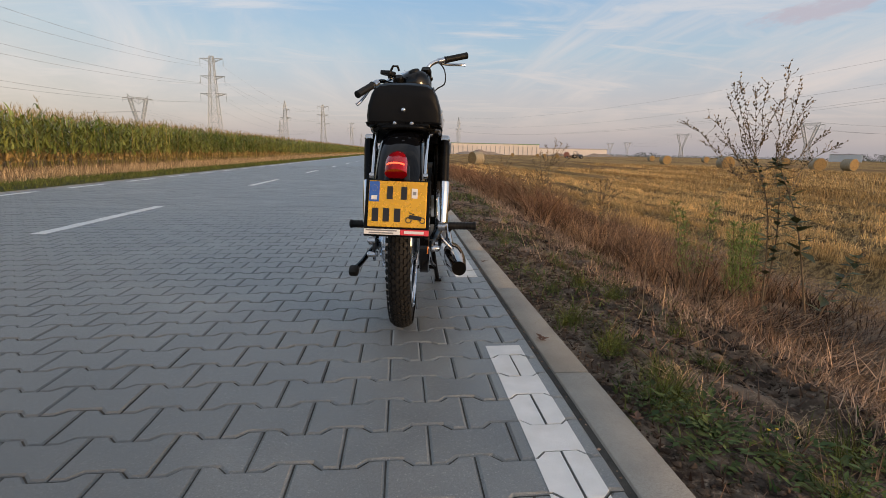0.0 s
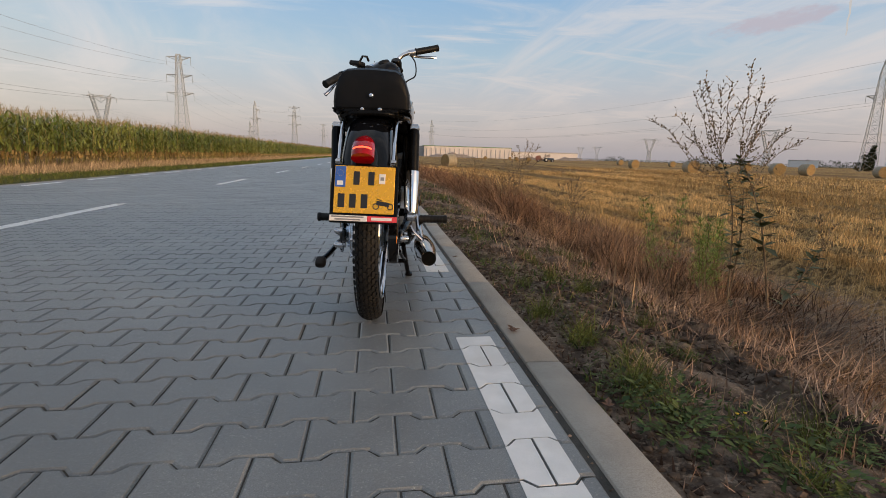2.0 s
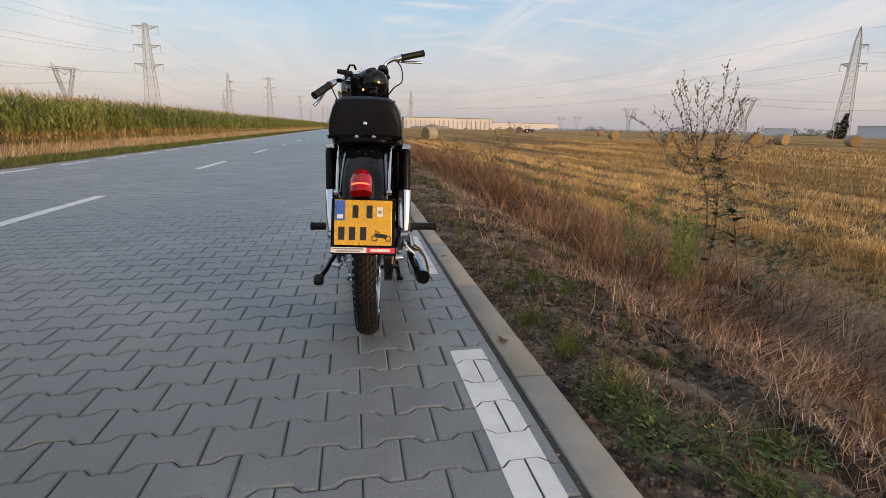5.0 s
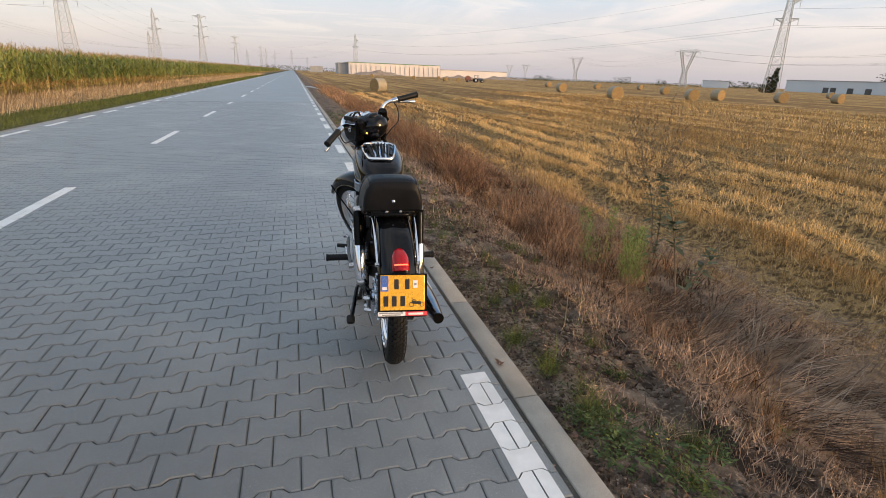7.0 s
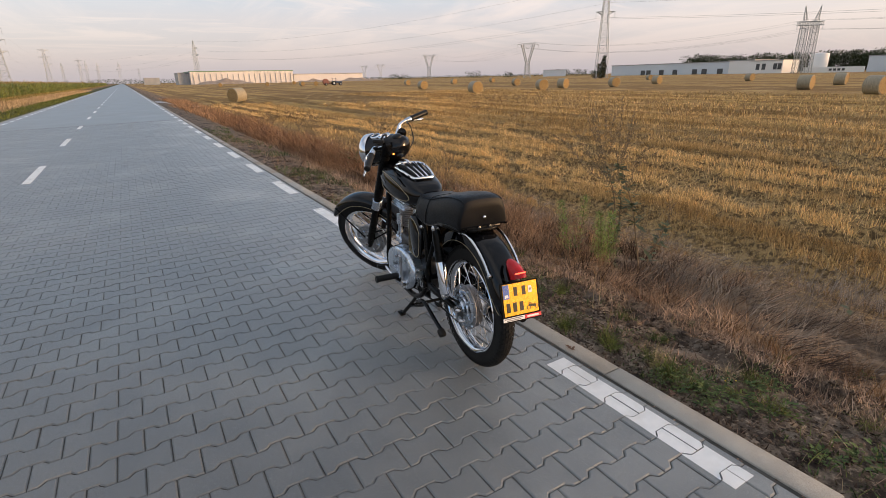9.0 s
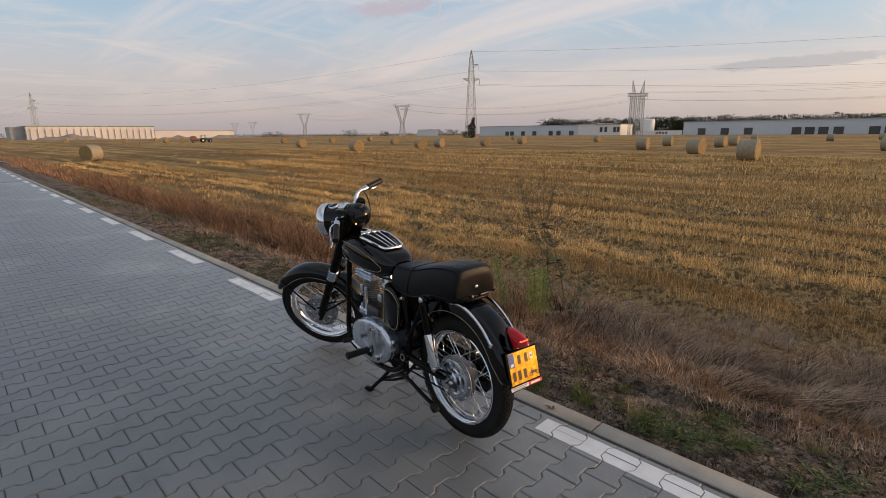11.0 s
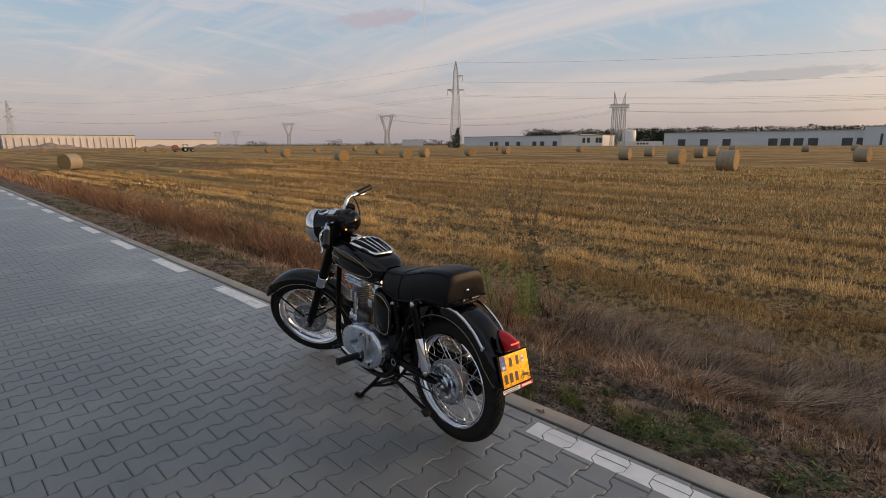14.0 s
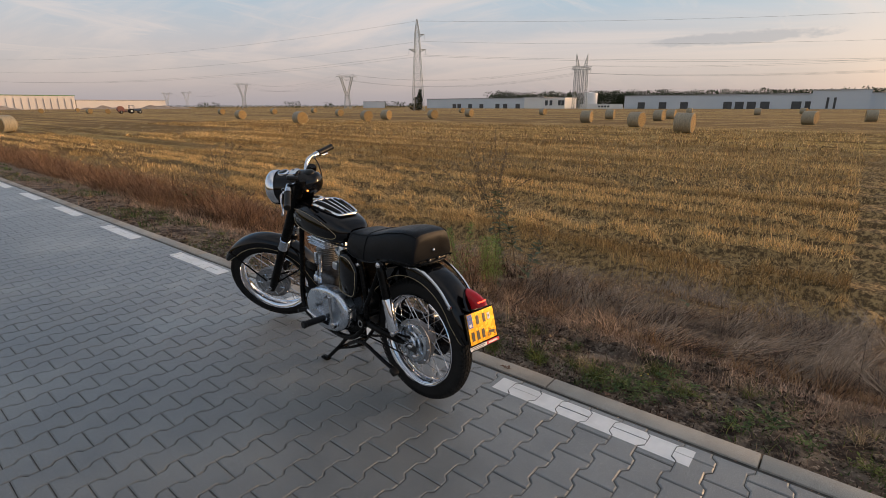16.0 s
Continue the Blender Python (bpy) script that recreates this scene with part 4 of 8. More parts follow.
def tyre_mesh(r, w):
    """Carcass with rows of tread blocks; the wheel turns round x."""
    bm = bmesh.new()
    prof = []
    n = 18
    depth = r - RIM_R + 0.004
    for k in range(n + 1):
        a = math.pi * k / n
        s = math.sin(a)
        prof.append((RIM_R - 0.004 + depth * s ** 0.62 - 0.006 * s, -w / 2 * math.cos(a) * (0.72 + 0.28 * s)))
    add_lathe(bm, prof, sides=72)
    rows, count = 7, 72
    for j in range(rows):
        a0 = (j - (rows - 1) / 2) * 0.285
        for k in range(count):
            ang = 2 * math.pi * (k + 0.5 * (j % 2)) / count
            wa, wl = 0.118, math.pi / count * (0.74 if j in (0, 6) else 0.80)
            base, top = [], []
            shape = ((-1, -0.75), (-0.4, -1), (0.4, -1), (1, -0.75), (1, 0.75), (0.4, 1), (-0.4, 1), (-1, 0.75))
            for u, v in shape:
                t = a0 + u * wa
                for lift, ring, sh in ((-0.002, base, 1.0), (0.004, top, 0.88)):
                    tt = a0 + u * wa * sh
                    rr = r - 0.006 + lift - (w * 0.52) * (1 - math.cos(tt)) * 0.92
                    x = w * 0.52 * math.sin(tt)
                    aa = ang + v * wl * sh
                    ring.append(bm.verts.new((x, rr * math.cos(aa), rr * math.sin(aa))))
            bm.faces.new(top)
            for q in range(8):
                bm.faces.new((base[q], base[(q + 1) % 8], top[(q + 1) % 8], top[q]))
    return bm


def wheel(name, centre, w, drum_r, drum_side, place, plate_mat=None):
    bm = tyre_mesh(TYRE_R, w)
    wh = part(name, bm, RUBBER, bike, "spoked wheel with a black block-tread tyre")
    wh.matrix_basis = place @ Matrix.Translation(centre)
    bm = bmesh.new()
    add_lathe(bm, [(RIM_R + 0.006, -0.042), (RIM_R + 0.009, -0.038), (RIM_R - 0.004, -0.033), (RIM_R - 0.014, -0.020), (RIM_R - 0.020, -0.008), (RIM_R - 0.021, 0.0),
                   (RIM_R - 0.020, 0.008), (RIM_R - 0.014, 0.020), (RIM_R - 0.004, 0.033), (RIM_R + 0.009, 0.038), (RIM_R + 0.006, 0.042), (RIM_R - 0.001, 0.030), (RIM_R - 0.001, -0.030)],
              sides=72, closed=True)
    part("rim", bm, CHROME, wh, "polished chrome rim")
    bm = bmesh.new()
    add_lathe(bm, [(0, -0.075), (0.024, -0.075), (0.028, -0.05), (0.062, -0.045), (0.066, -0.036), (0.05, -0.03), (0.05, 0.03), (0.066, 0.036), (0.062, 0.045), (0.028, 0.05), (0.024, 0.075), (0, 0.075)], sides=28)
    part("hub", bm, ALU, wh)
    s = drum_side
    bm = bmesh.new()
    prof = [(0.045, s * 0.012), (drum_r * 0.9, s * 0.014)]
    for k in range(4):
        prof += [(drum_r, s * (0.018 + k * 0.008)), (drum_r - 0.006, s * (0.022 + k * 0.008))]
    prof += [(drum_r, s * 0.052), (drum_r + 0.008, s * 0.055), (drum_r + 0.008, s * 0.060), (drum_r - 0.006, s * 0.063), (drum_r * 0.72, s * 0.066), (drum_r * 0.52, s * 0.078), (drum_r * 0.25, s * 0.084), (0, s * 0.085)]
    add_lathe(bm, prof, sides=48)
    drum = part("brake_drum", bm, plate_mat or ALUDARK, wh, "cast aluminium finned brake drum")
    bm = bmesh.new()
    add_lathe(bm, [(drum_r * 0.90, s * 0.064), (drum_r * 0.90, s * 0.069), (drum_r * 0.84, s * 0.072), (drum_r * 0.60, s * 0.075), (drum_r * 0.56, s * 0.082), (drum_r * 0.40, s * 0.086), (drum_r * 0.36, s * 0.094), (drum_r * 0.2, s * 0.096), (0, s * 0.096)], sides=40)
    part("backing_plate", bm, plate_mat or ALU, wh, "polished brake plate")
    bm = bmesh.new()
    add_lathe(bm, [(drum_r * 0.78, s * 0.0725), (drum_r * 0.78, s * 0.0745), (drum_r * 0.70, s * 0.0755), (drum_r * 0.70, s * 0.073)], sides=40)
    part("plate_ring", bm, STEEL, wh)
    for k in range(6):
        a = 2 * math.pi * k / 6 + 0.3
        bm = bmesh.new()
        add_box(bm, (0.008, drum_r * 0.36, 0.012), (0, 0, 0), 0.003, seg=1)
        rib = part("plate_rib", bm, ALU, wh)
        rib.matrix_basis = Matrix.Translation((s * 0.080, drum_r * 0.68 * math.cos(a), drum_r * 0.68 * math.sin(a))) @ Matrix.Rotation(a, 4, "X")
    bolt = None
    for k in range(10):
        a = 2 * math.pi * k / 10
        if bolt is None:
            bm = bmesh.new()
            add_lathe(bm, [(0.0075, 0), (0.0075, s * 0.007), (0.005, s * 0.010), (0, s * 0.010)], sides=6)
            bolt = part("bolt", bm, STEEL, wh)
            b = bolt
        else:
            b = new("bolt", bolt.data)
            b.parent = wh
        b.location = (s * 0.062, (drum_r - 0.001) * math.cos(a), (drum_r - 0.001) * math.sin(a))
    spoke = None
    for k in range(36):
        side = 1 if k % 2 else -1
        lean = 1 if (k // 2) % 2 else -1
        a = 2 * math.pi * k / 36
        r0 = drum_r - 0.004 if side == s else 0.060
        p0 = Vector((side * (0.036 if side != s else 0.030), r0 * math.cos(a + lean * 0.62), r0 * math.sin(a + lean * 0.62)))
        p1 = Vector((side * 0.006, (RIM_R - 0.018) * math.cos(a), (RIM_R - 0.018) * math.sin(a)))
        bm = bmesh.new()
        add_tube(bm, (p0, p0.lerp(p1, 0.9), p1), (0.0019, 0.0019, 0.0032), 6)
        part("spoke", bm, CHROME, wh)
    bm = bmesh.new()
    add_lathe(bm, [(0, -0.13), (0.011, -0.13), (0.011, -0.116), (0.017, -0.116), (0.017, -0.100), (0.010, -0.100), (0.010, 0.100), (0.017, 0.100), (0.017, 0.116), (0.011, 0.116), (0.011, 0.13), (0, 0.13)], sides=12)
    part("axle", bm, STEEL, wh)
    return wh


rear_wheel = wheel("rear_wheel", REAR_AXLE, 0.094, 0.110, -1, Matrix())
front_wheel = wheel("front_wheel", FRONT_AXLE, 0.088, 0.112, -1, STEERED, ALUDARK)


def mudguard_rings(centre, r, w, skirt, a0, a1, steps, inner=0.0, tip=0.12):
    """Rings of a deep rounded mudguard round x, from angle a0 to a1 (degrees from ahead, upward)."""
    rings = []
    for k in range(steps + 1):
        f = k / steps
        a = radians(a0 + (a1 - a0) * f)
        edge = min(1.0, f / tip, (1 - f) / tip) if tip else 1.0
        ww = w / 2 * (0.80 + 0.20 * edge ** 0.5) - inner
        sk = skirt * (0.55 + 0.45 * edge ** 0.7)
        rr = r - inner
        pts = []
        for x, d in ((-1, sk), (-1.0, sk * 0.45), (-0.96, 0.028), (-0.82, 0.012), (-0.55, 0.004), (-0.22, 0.0), (0.22, 0.0), (0.55, 0.004), (0.82, 0.012), (0.96, 0.028), (1.0, sk * 0.45), (1, sk)):
            q = rr - d
            pts.append(centre + Vector((x * ww, q * math.cos(a), q * math.sin(a))))
        rings.append(pts)
    return rings


def mudguard(name, centre, r, w, skirt, a0, a1, tip=0.12, label=""):
    bm = bmesh.new()
    outer = mudguard_rings(centre, r, w, skirt, a0, a1, 44, 0.0, tip)
    inner = mudguard_rings(centre, r, w, skirt, a0, a1, 44, 0.0025, tip)
    add_loft(bm, [o + i[::-1] for o, i in zip(outer, inner)])
    g = part(name, bm, BLACK, bike, label)
    lines = []
    for s in (0, 11):
        bm = bmesh.new()
        shift = Vector((-0.0015 if s == 0 else 0.0015, 0, 0))
        add_tube(bm, [p[s] * 0.9 + p[1 if s == 0 else 10] * 0.1 + shift for p in outer], 0.0015, 6)
        part("pinstripe", bm, GOLD, g, "thin cream pinstripe")
    return g


GUARD_C = Vector((0, 0.060, 0.378))
mudguard("rear_mudguard", GUARD_C, 0.376, 0.156, 0.080, 22, 169, label="deep black enamelled mudguard with a cream pinstripe")
fg = mudguard("front_mudguard", Vector(FRONT_AXLE), 0.362, 0.128, 0.070, 20, 172, label="deep black enamelled front mudguard")
fg.matrix_basis = STEERED @ Matrix.Translation(FRONT_AXLE) @ Matrix.Rotation(radians(13), 4, "X") @ Matrix.Translation(-FRONT_AXLE)
# chrome side bars over the rear mudguard, from under the seat to beside the lamp
for s in (-1, 1):
    bm = bmesh.new()
    pts = curve_points([(s * 0.094, 0.075, 0.738), (s * 0.090, 0.00, 0.741), (s * 0.088, -0.075, 0.717), (s * 0.086, -0.145, 0.672), (s * 0.084, -0.190, 0.626), (s * 0.083, -0.205, 0.612)], 6)
    add_tube(bm, pts, 0.0085, 10, flat=0.7)
    bar = part("side_bar", bm, CHROME, bike, "bent chrome bar along the rear mudguard")
    for p in (pts[2], pts[-1]):
        bm = bmesh.new()
        add_lathe(bm, [(0, -0.004), (0.010, -0.004), (0.010, 0.008), (0.006, 0.012), (0, 0.012)], Matrix.Translation(p) @ pose(0, 0, 0, 0, 0, 0 if s > 0 else 180), 10)
        part("bolt", bm, STEEL, bar)

# ------------------------------------------------ tail lamp and number plate
lamp_m = Matrix.Translation((0, -0.262, 0.655)) @ pose(0, 0, 0, -28, 0, 0)
bm = bmesh.new()
rings = []
for k in range(13):
    f = k / 12
    z = -0.046 + 0.094 * f
    hw = 0.034 * math.sqrt(1 - max(0, (f - 0.40) / 0.60) ** 2 * 0.97)
    hd = 0.084 * (1 - max(0, (f - 0.10) / 0.90) ** 1.35 * 0.92) + 0.0005
    rings.append([lamp_m @ Vector((hw * math.cos(a), -hd * (0.5 + 0.5 * math.sin(a)) ** 0.9 + 0.016, z)) for a in (2 * math.pi * q / 24 for q in range(24))])
add_loft(bm, rings)
tail = part("tail_lamp", bm, REDLENS, bike, "red teardrop tail lamp, lit")
bm = bmesh.new()
add_tube(bm, [lamp_m @ Vector((x, 0.0165 - 0.0785 * (0.5 + 0.5 * math.sqrt(1 - (x / 0.033) ** 2)) ** 0.9, -0.024)) for x in (-0.025, -0.019, -0.012, -0.006, 0.0, 0.006, 0.012, 0.019, 0.025)], 0.0034, 8)
part("lit_band", bm, REDLIT, tail, "glowing red band of the lamp")
bm = bmesh.new()
rings = []
for k in range(9):
    f = k / 8
    z = -0.052 + 0.100 * f
    hw = 0.039 * (1 - max(0, (f - 0.35) / 0.65) ** 2.2 * 0.96)
    rings.append([lamp_m @ Vector((hw * math.cos(a), 0.022 + 0.012 * math.sin(a), z)) for a in (2 * math.pi * q / 20 for q in range(20))])
add_loft(bm, rings)
part("lamp_base", bm, BLACK, tail)

PL = Matrix.Translation((0.006, -0.322, 0.532)) @ pose(0, 0, 0, -19, 0.8, -2.0)
PW, PH = 0.177, 0.141


def plate_box(name, w, h, x, z, front, mat, parent, label="", thick=0.002, bevel=0.0008):
    bm = bmesh.new()
    add_box(bm, (w, thick, h), (0, 0, 0), bevel, seg=1)
    ob = part(name, bm, mat, parent, label, smooth=False)
    ob.matrix_basis = PL @ Matrix.Translation((x, -front, z))
    return ob


holder = plate_box("plate_holder", PW + 0.021, PH + 0.034, 0, -0.006, 0.0, FRAMEBLACK, bike, "black plate holder", 0.006, 0.0025)
bm = bmesh.new()
add_box(bm, (PW, 0.003, PH), (0, 0, 0), 0.0014)
plate = part("number_plate", bm, PLATE, bike, "yellow number plate with dark bars and a blue band", smooth=False)
plate.matrix_basis = PL @ Matrix.Translation((0, -0.0045, 0.006))


def on_plate(name, w, h, x, z, mat, label="", lift=0.0023, turn=0):
    bm = bmesh.new()
    add_box(bm, (w, 0.0012, h), (0, 0, 0), 0.0004, seg=1)
    ob = part(name, bm, mat, plate, label, smooth=False)
    ob.matrix_basis = Matrix.Translation((x, -lift, z)) @ pose(0, 0, 0, 0, turn, 0)
    return ob


on_plate("blue_band", 0.031, 0.062, -0.0715, 0.037, PLATEBLUE, "blue band with pale marks")
for k in range(9):
    a = 2 * math.pi * k / 9
    on_plate("star_mark", 0.0022, 0.0022, -0.0715 + 0.009 * math.sin(a), 0.048 + 0.009 * math.cos(a), GOLD, lift=0.0030, turn=45)
on_plate("pale_bar", 0.018, 0.013, -0.0715, 0.018, WHITE, lift=0.0030)
for x, z in ((-0.024, 0.034), (0.019, 0.034)):
    on_plate("dark_bar", 0.018, 0.040, x, z, PLATEINK, "dark bar in place of a character")
for x in (-0.066, -0.033, 0.001):
    on_plate("dark_bar", 0.019, 0.041, x, -0.034, PLATEINK, "dark bar in place of a character")
on_plate("pale_sticker", 0.018, 0.030, 0.051, 0.034, WHITE, "small pale sticker")
on_plate("sticker_mark", 0.010, 0.010, 0.051, 0.034, GREYINK, lift=0.0030)
# the small pictogram of an old motorcycle
for x in (0.036, 0.078):
    bm = bmesh.new()
    add_lathe(bm, [(0.0095, -0.0006), (0.0095, 0.0006), (0.0070, 0.0006), (0.0070, -0.0006)], pose(0, 0, 0, 0, 0, 90), 20, closed=True)
    ob = part("pictogram_wheel", bm, PLATEINK, plate)
    ob.location = (x, -0.0024, -0.048)
on_plate("pictogram_body", 0.038, 0.0125, 0.056, -0.040, PLATEINK, turn=8)
on_plate("pictogram_bar", 0.016, 0.0025, 0.045, -0.028, PLATEINK, turn=20)
plate_box("holder_strip", 0.110, 0.017, -0.043, -0.0795, 0.0046, WHITE, bike, "white strip with unreadable print below the plate", 0.0024, 0.001)
plate_box("holder_strip", 0.086, 0.017, 0.0555, -0.0795, 0.0046, PINK, bike, "red strip with pale print below the plate", 0.0024, 0.001)
for z, w in ((-0.0755, 0.094), (-0.0832, 0.074)):
    plate_box("print_bar", w, 0.0042, -0.045, z, 0.0062, GREYINK, bike, "", 0.0012, 0.0003)
plate_box("print_bar", 0.060, 0.0085, 0.054, -0.0795, 0.0062, WHITE, bike, "", 0.0012, 0.0003)
bm = bmesh.new()
add_box(bm, (0.08, 0.06, 0.006), (0, -0.240, 0.603), 0.002)
add_box(bm, (0.05, 0.012, 0.12), (0, -0.295, 0.555), 0.003, turn=Euler((radians(-19), 0, 0)).to_matrix())
part("plate_bracket", bm, FRAMEBLACK, bike)

# ------------------------------------------------ seat
TOP = ((-0.038, 0.862), (-0.036, 0.902), (-0.026, 0.922), (0.004, 0.931), (0.064, 0.930), (0.126, 0.921), (0.204, 0.904), (0.281, 0.880), (0.358, 0.856), (0.436, 0.842), (0.490, 0.836), (0.525, 0.826), (0.544, 0.808), (0.552, 0.785))
LOW = ((-0.038, 0.784), (-0.036, 0.778), (-0.026, 0.775), (0.004, 0.773), (0.064, 0.770), (0.126, 0.764), (0.204, 0.742), (0.281, 0.714), (0.358, 0.700), (0.436, 0.698), (0.490, 0.706), (0.525, 0.718), (0.544, 0.732), (0.552, 0.748))
HALF = (0.103, 0.110, 0.116, 0.118, 0.120, 0.121, 0.121, 0.123, 0.120, 0.117, 0.112, 0.102, 0.085, 0.058)
SHAPE = ((-1.10, 0.0), (-1.085, 0.22), (-1.03, 0.48), (-0.945, 0.74), (-0.85, 0.895), (-0.70, 0.968), (-0.36, 0.996), (0, 1.0), (0.36, 0.996), (0.70, 0.968), (0.85, 0.895), (0.945, 0.74), (1.03, 0.48), (1.085, 0.22), (1.10, 0.0), (0.6, 0.0), (0, 0.0), (-0.6, 0.0))


def seat_ring(k, grow=0.0):
    (y, zt), (_, zl), h = TOP[k], LOW[k], HALF[k]
    y += 0.034 * max(0.0, 0.3 - y) / 0.338
    zt -= 0.016 if y > -0.01 else 0.011
    zl -= 0.006
    out = []
    for u, v in SHAPE:
        bulge = 0.006 * math.sin(v * math.pi)
        out.append(Vector((u * (h + bulge + grow), y, zl + (zt - zl + grow) * v)))
    return out


bm = bmesh.new()
add_loft(bm, [seat_ring(k) for k in range(len(TOP))])
bmesh.ops.subdivide_edges(bm, edges=bm.edges[:], cuts=1, use_grid_fill=True, smooth=0.6)
seat = part("seat", bm, LEATHER, bike, "long black vinyl dual seat")
for s in (4, 10):
    bm = bmesh.new()
    add_tube(bm, curve_points([seat_ring(k, 0.001)[s] for k in range(2, len(TOP))], 3), 0.0026, 6)
    part("piping", bm, LEATHER, seat, "raised seam piping")
bm = bmesh.new()
add_tube(bm, curve_points(seat_ring(8, 0.0012)[:15], 2), 0.0018, 6)
part("seam", bm, LEATHER, seat)
bm = bmesh.new()
base = [seat_ring(k, 0.001) for k in range(0, len(TOP))]
add_tube(bm, curve_points([r[0] for r in base][::-1] + [r[14] for r in base], 2), 0.004, 6)
part("seat_edge", bm, FRAMEBLACK, seat)
for x, y, z, r in ((0.0, -0.0080, 0.822, 0.0085),):
    bm = bmesh.new()
    add_lathe(bm, [(r, 0.002), (r, -0.002), (r * 0.8, -0.005), (r * 0.4, -0.0065), (0, -0.007)], Matrix.Translation((x, y, z)) @ pose(0, 0, 0, 0, 0, 90), 16)
    part("stud", bm, CHROME, seat, "round chrome stud")
bm = bmesh.new()
add_box(bm, (0.19, 0.50, 0.02), (0, 0.24, 0.752), 0.008, turn=Euler((radians(-4), 0, 0)).to_matrix())
part("seat_pan", bm, FRAMEBLACK, seat)
for x in (-0.03, 0.03):
    bm = bmesh.new()
    add_lathe(bm, [(0, 0), (0.007, 0), (0.007, -0.01), (0, -0.012)], Matrix.Translation((x, -0.008, 0.776)) @ pose(0, 0, 0, 0, 0, 90), 8)
    part("bolt", bm, STEEL, seat)

# ------------------------------------------------ fuel tank
tank_y = (0.575, 0.60, 0.64, 0.70, 0.77, 0.85, 0.93, 1.00, 1.06, 1.095, 1.112)
tank_top = (0.800, 0.822, 0.842, 0.858, 0.872, 0.884, 0.892, 0.893, 0.886, 0.870, 0.848)
tank_low = (0.742, 0.722, 0.708, 0.700, 0.698, 0.700, 0.706, 0.716, 0.734, 0.756, 0.780)
tank_half = (0.060, 0.090, 0.114, 0.130, 0.140, 0.146, 0.146, 0.138, 0.118, 0.088, 0.050)
tshape = ((-0.70, 0.0), (-0.93, 0.14), (-1.0, 0.36), (-0.985, 0.58), (-0.90, 0.78), (-0.74, 0.91), (-0.50, 0.975), (-0.2, 1.0), (0.2, 1.0), (0.50, 0.975), (0.74, 0.91), (0.90, 0.78), (0.985, 0.58), (1.0, 0.36), (0.93, 0.14), (0.70, 0.0), (0.3, 0.03), (-0.3, 0.03))


def tank_point(u, v, y, out=0.0):
    zt, zl, h = np.interp(y, tank_y, tank_top), np.interp(y, tank_y, tank_low), np.interp(y, tank_y, tank_half)
    return Vector((u * (h + out), y, zl + (zt - zl) * v + (out if v > 0.9 else 0)))


bm = bmesh.new()
add_loft(bm, [[tank_point(u, v, y) for u, v in tshape] for y in tank_y])
bmesh.ops.subdivide_edges(bm, edges=bm.edges[:], cuts=1, use_grid_fill=True, smooth=0.8)
tank = part("fuel_tank", bm, BLACK, bike, "glossy black fuel tank with a cream outlined panel")
for s in (-1, 1):
    bm = bmesh.new()
    loop = [(0.985, 0.58, 1.085), (0.955, 0.68, 1.03), (0.93, 0.74, 0.95), (0.93, 0.74, 0.85), (0.95, 0.70, 0.76), (0.985, 0.58, 0.68), (1.0, 0.40, 0.635), (0.97, 0.22, 0.66), (0.96, 0.18, 0.76), (0.96, 0.18, 0.88), (0.97, 0.22, 1.0), (1.0, 0.38, 1.075), (0.985, 0.58, 1.085)]
    add_tube(bm, curve_points([tank_point(s * u, v, y, 0.002) for u, v, y in loop], 5), 0.0015, 6, cap=False)
    part("pinstripe", bm, GOLD, tank, "thin cream outline on the tank side")
    bm = bmesh.new()
    for k in range(5):
        p = tank_point(s * 0.995, 0.46 + 0.02 * (k % 2), 1.02 - 0.022 * k, 0.003)
        add_box(bm, (0.003, 0.017, 0.011 if k else 0.022), p, 0.001, seg=1)
    part("emblem_bar", bm, GREYINK, tank, "worn script emblem as plain bars")
# chrome rack on the tank's top
rim = [(-0.088, 0.915), (-0.094, 0.89), (-0.090, 0.85), (-0.078, 0.77), (-0.064, 0.712), (-0.045, 0.698), (0, 0.694), (0.045, 0.698), (0.064, 0.712), (0.078, 0.77), (0.090, 0.85), (0.094, 0.89), (0.088, 0.915), (0.06, 0.934), (0, 0.938), (-0.06, 0.934), (-0.088, 0.915)]


RACK_BACK = 0.028


def rack_z(x, y):
    return np.interp(y, tank_y, tank_top) + 0.012 - 0.9 * x * x


bm = bmesh.new()
add_tube(bm, curve_points([(x, y - RACK_BACK, rack_z(x, y - RACK_BACK)) for x, y in rim], 5), 0.0085, 8, cap=False)
rack = part("tank_rack", bm, CHROME, bike, "chrome rack with black inlays on the tank")
for k in range(5):
    f = (k - 2) / 2.0
    if k in (0, 4):
        continue
    bm = bmesh.new()
    pts = [(f * (0.052 + (0.082 - 0.052) * q / 6), 0.698 + (0.935 - 0.698) * q / 6) for q in range(7)]
    add_tube(bm, [(x, y - RACK_BACK, rack_z(x, y - RACK_BACK)) for x, y in pts], 0.0072, 8)
    part("rack_bar", bm, CHROME, rack)
for k in range(4):
    f = (k - 1.5) / 2.0
    bm = bmesh.new()
    pts = [(f * (0.052 + (0.082 - 0.052) * q / 6), 0.712 + (0.918 - 0.712) * q / 6) for q in range(7)]
    add_tube(bm, [(x, y - RACK_BACK, rack_z(x, y - RACK_BACK) - 0.004) for x, y in pts], [0.008, 0.011, 0.013, 0.014, 0.015, 0.016, 0.012], 8, flat=0.5)
    part("rack_inlay", bm, GRIP, rack, "black rubber inlay")
bm = bmesh.new()
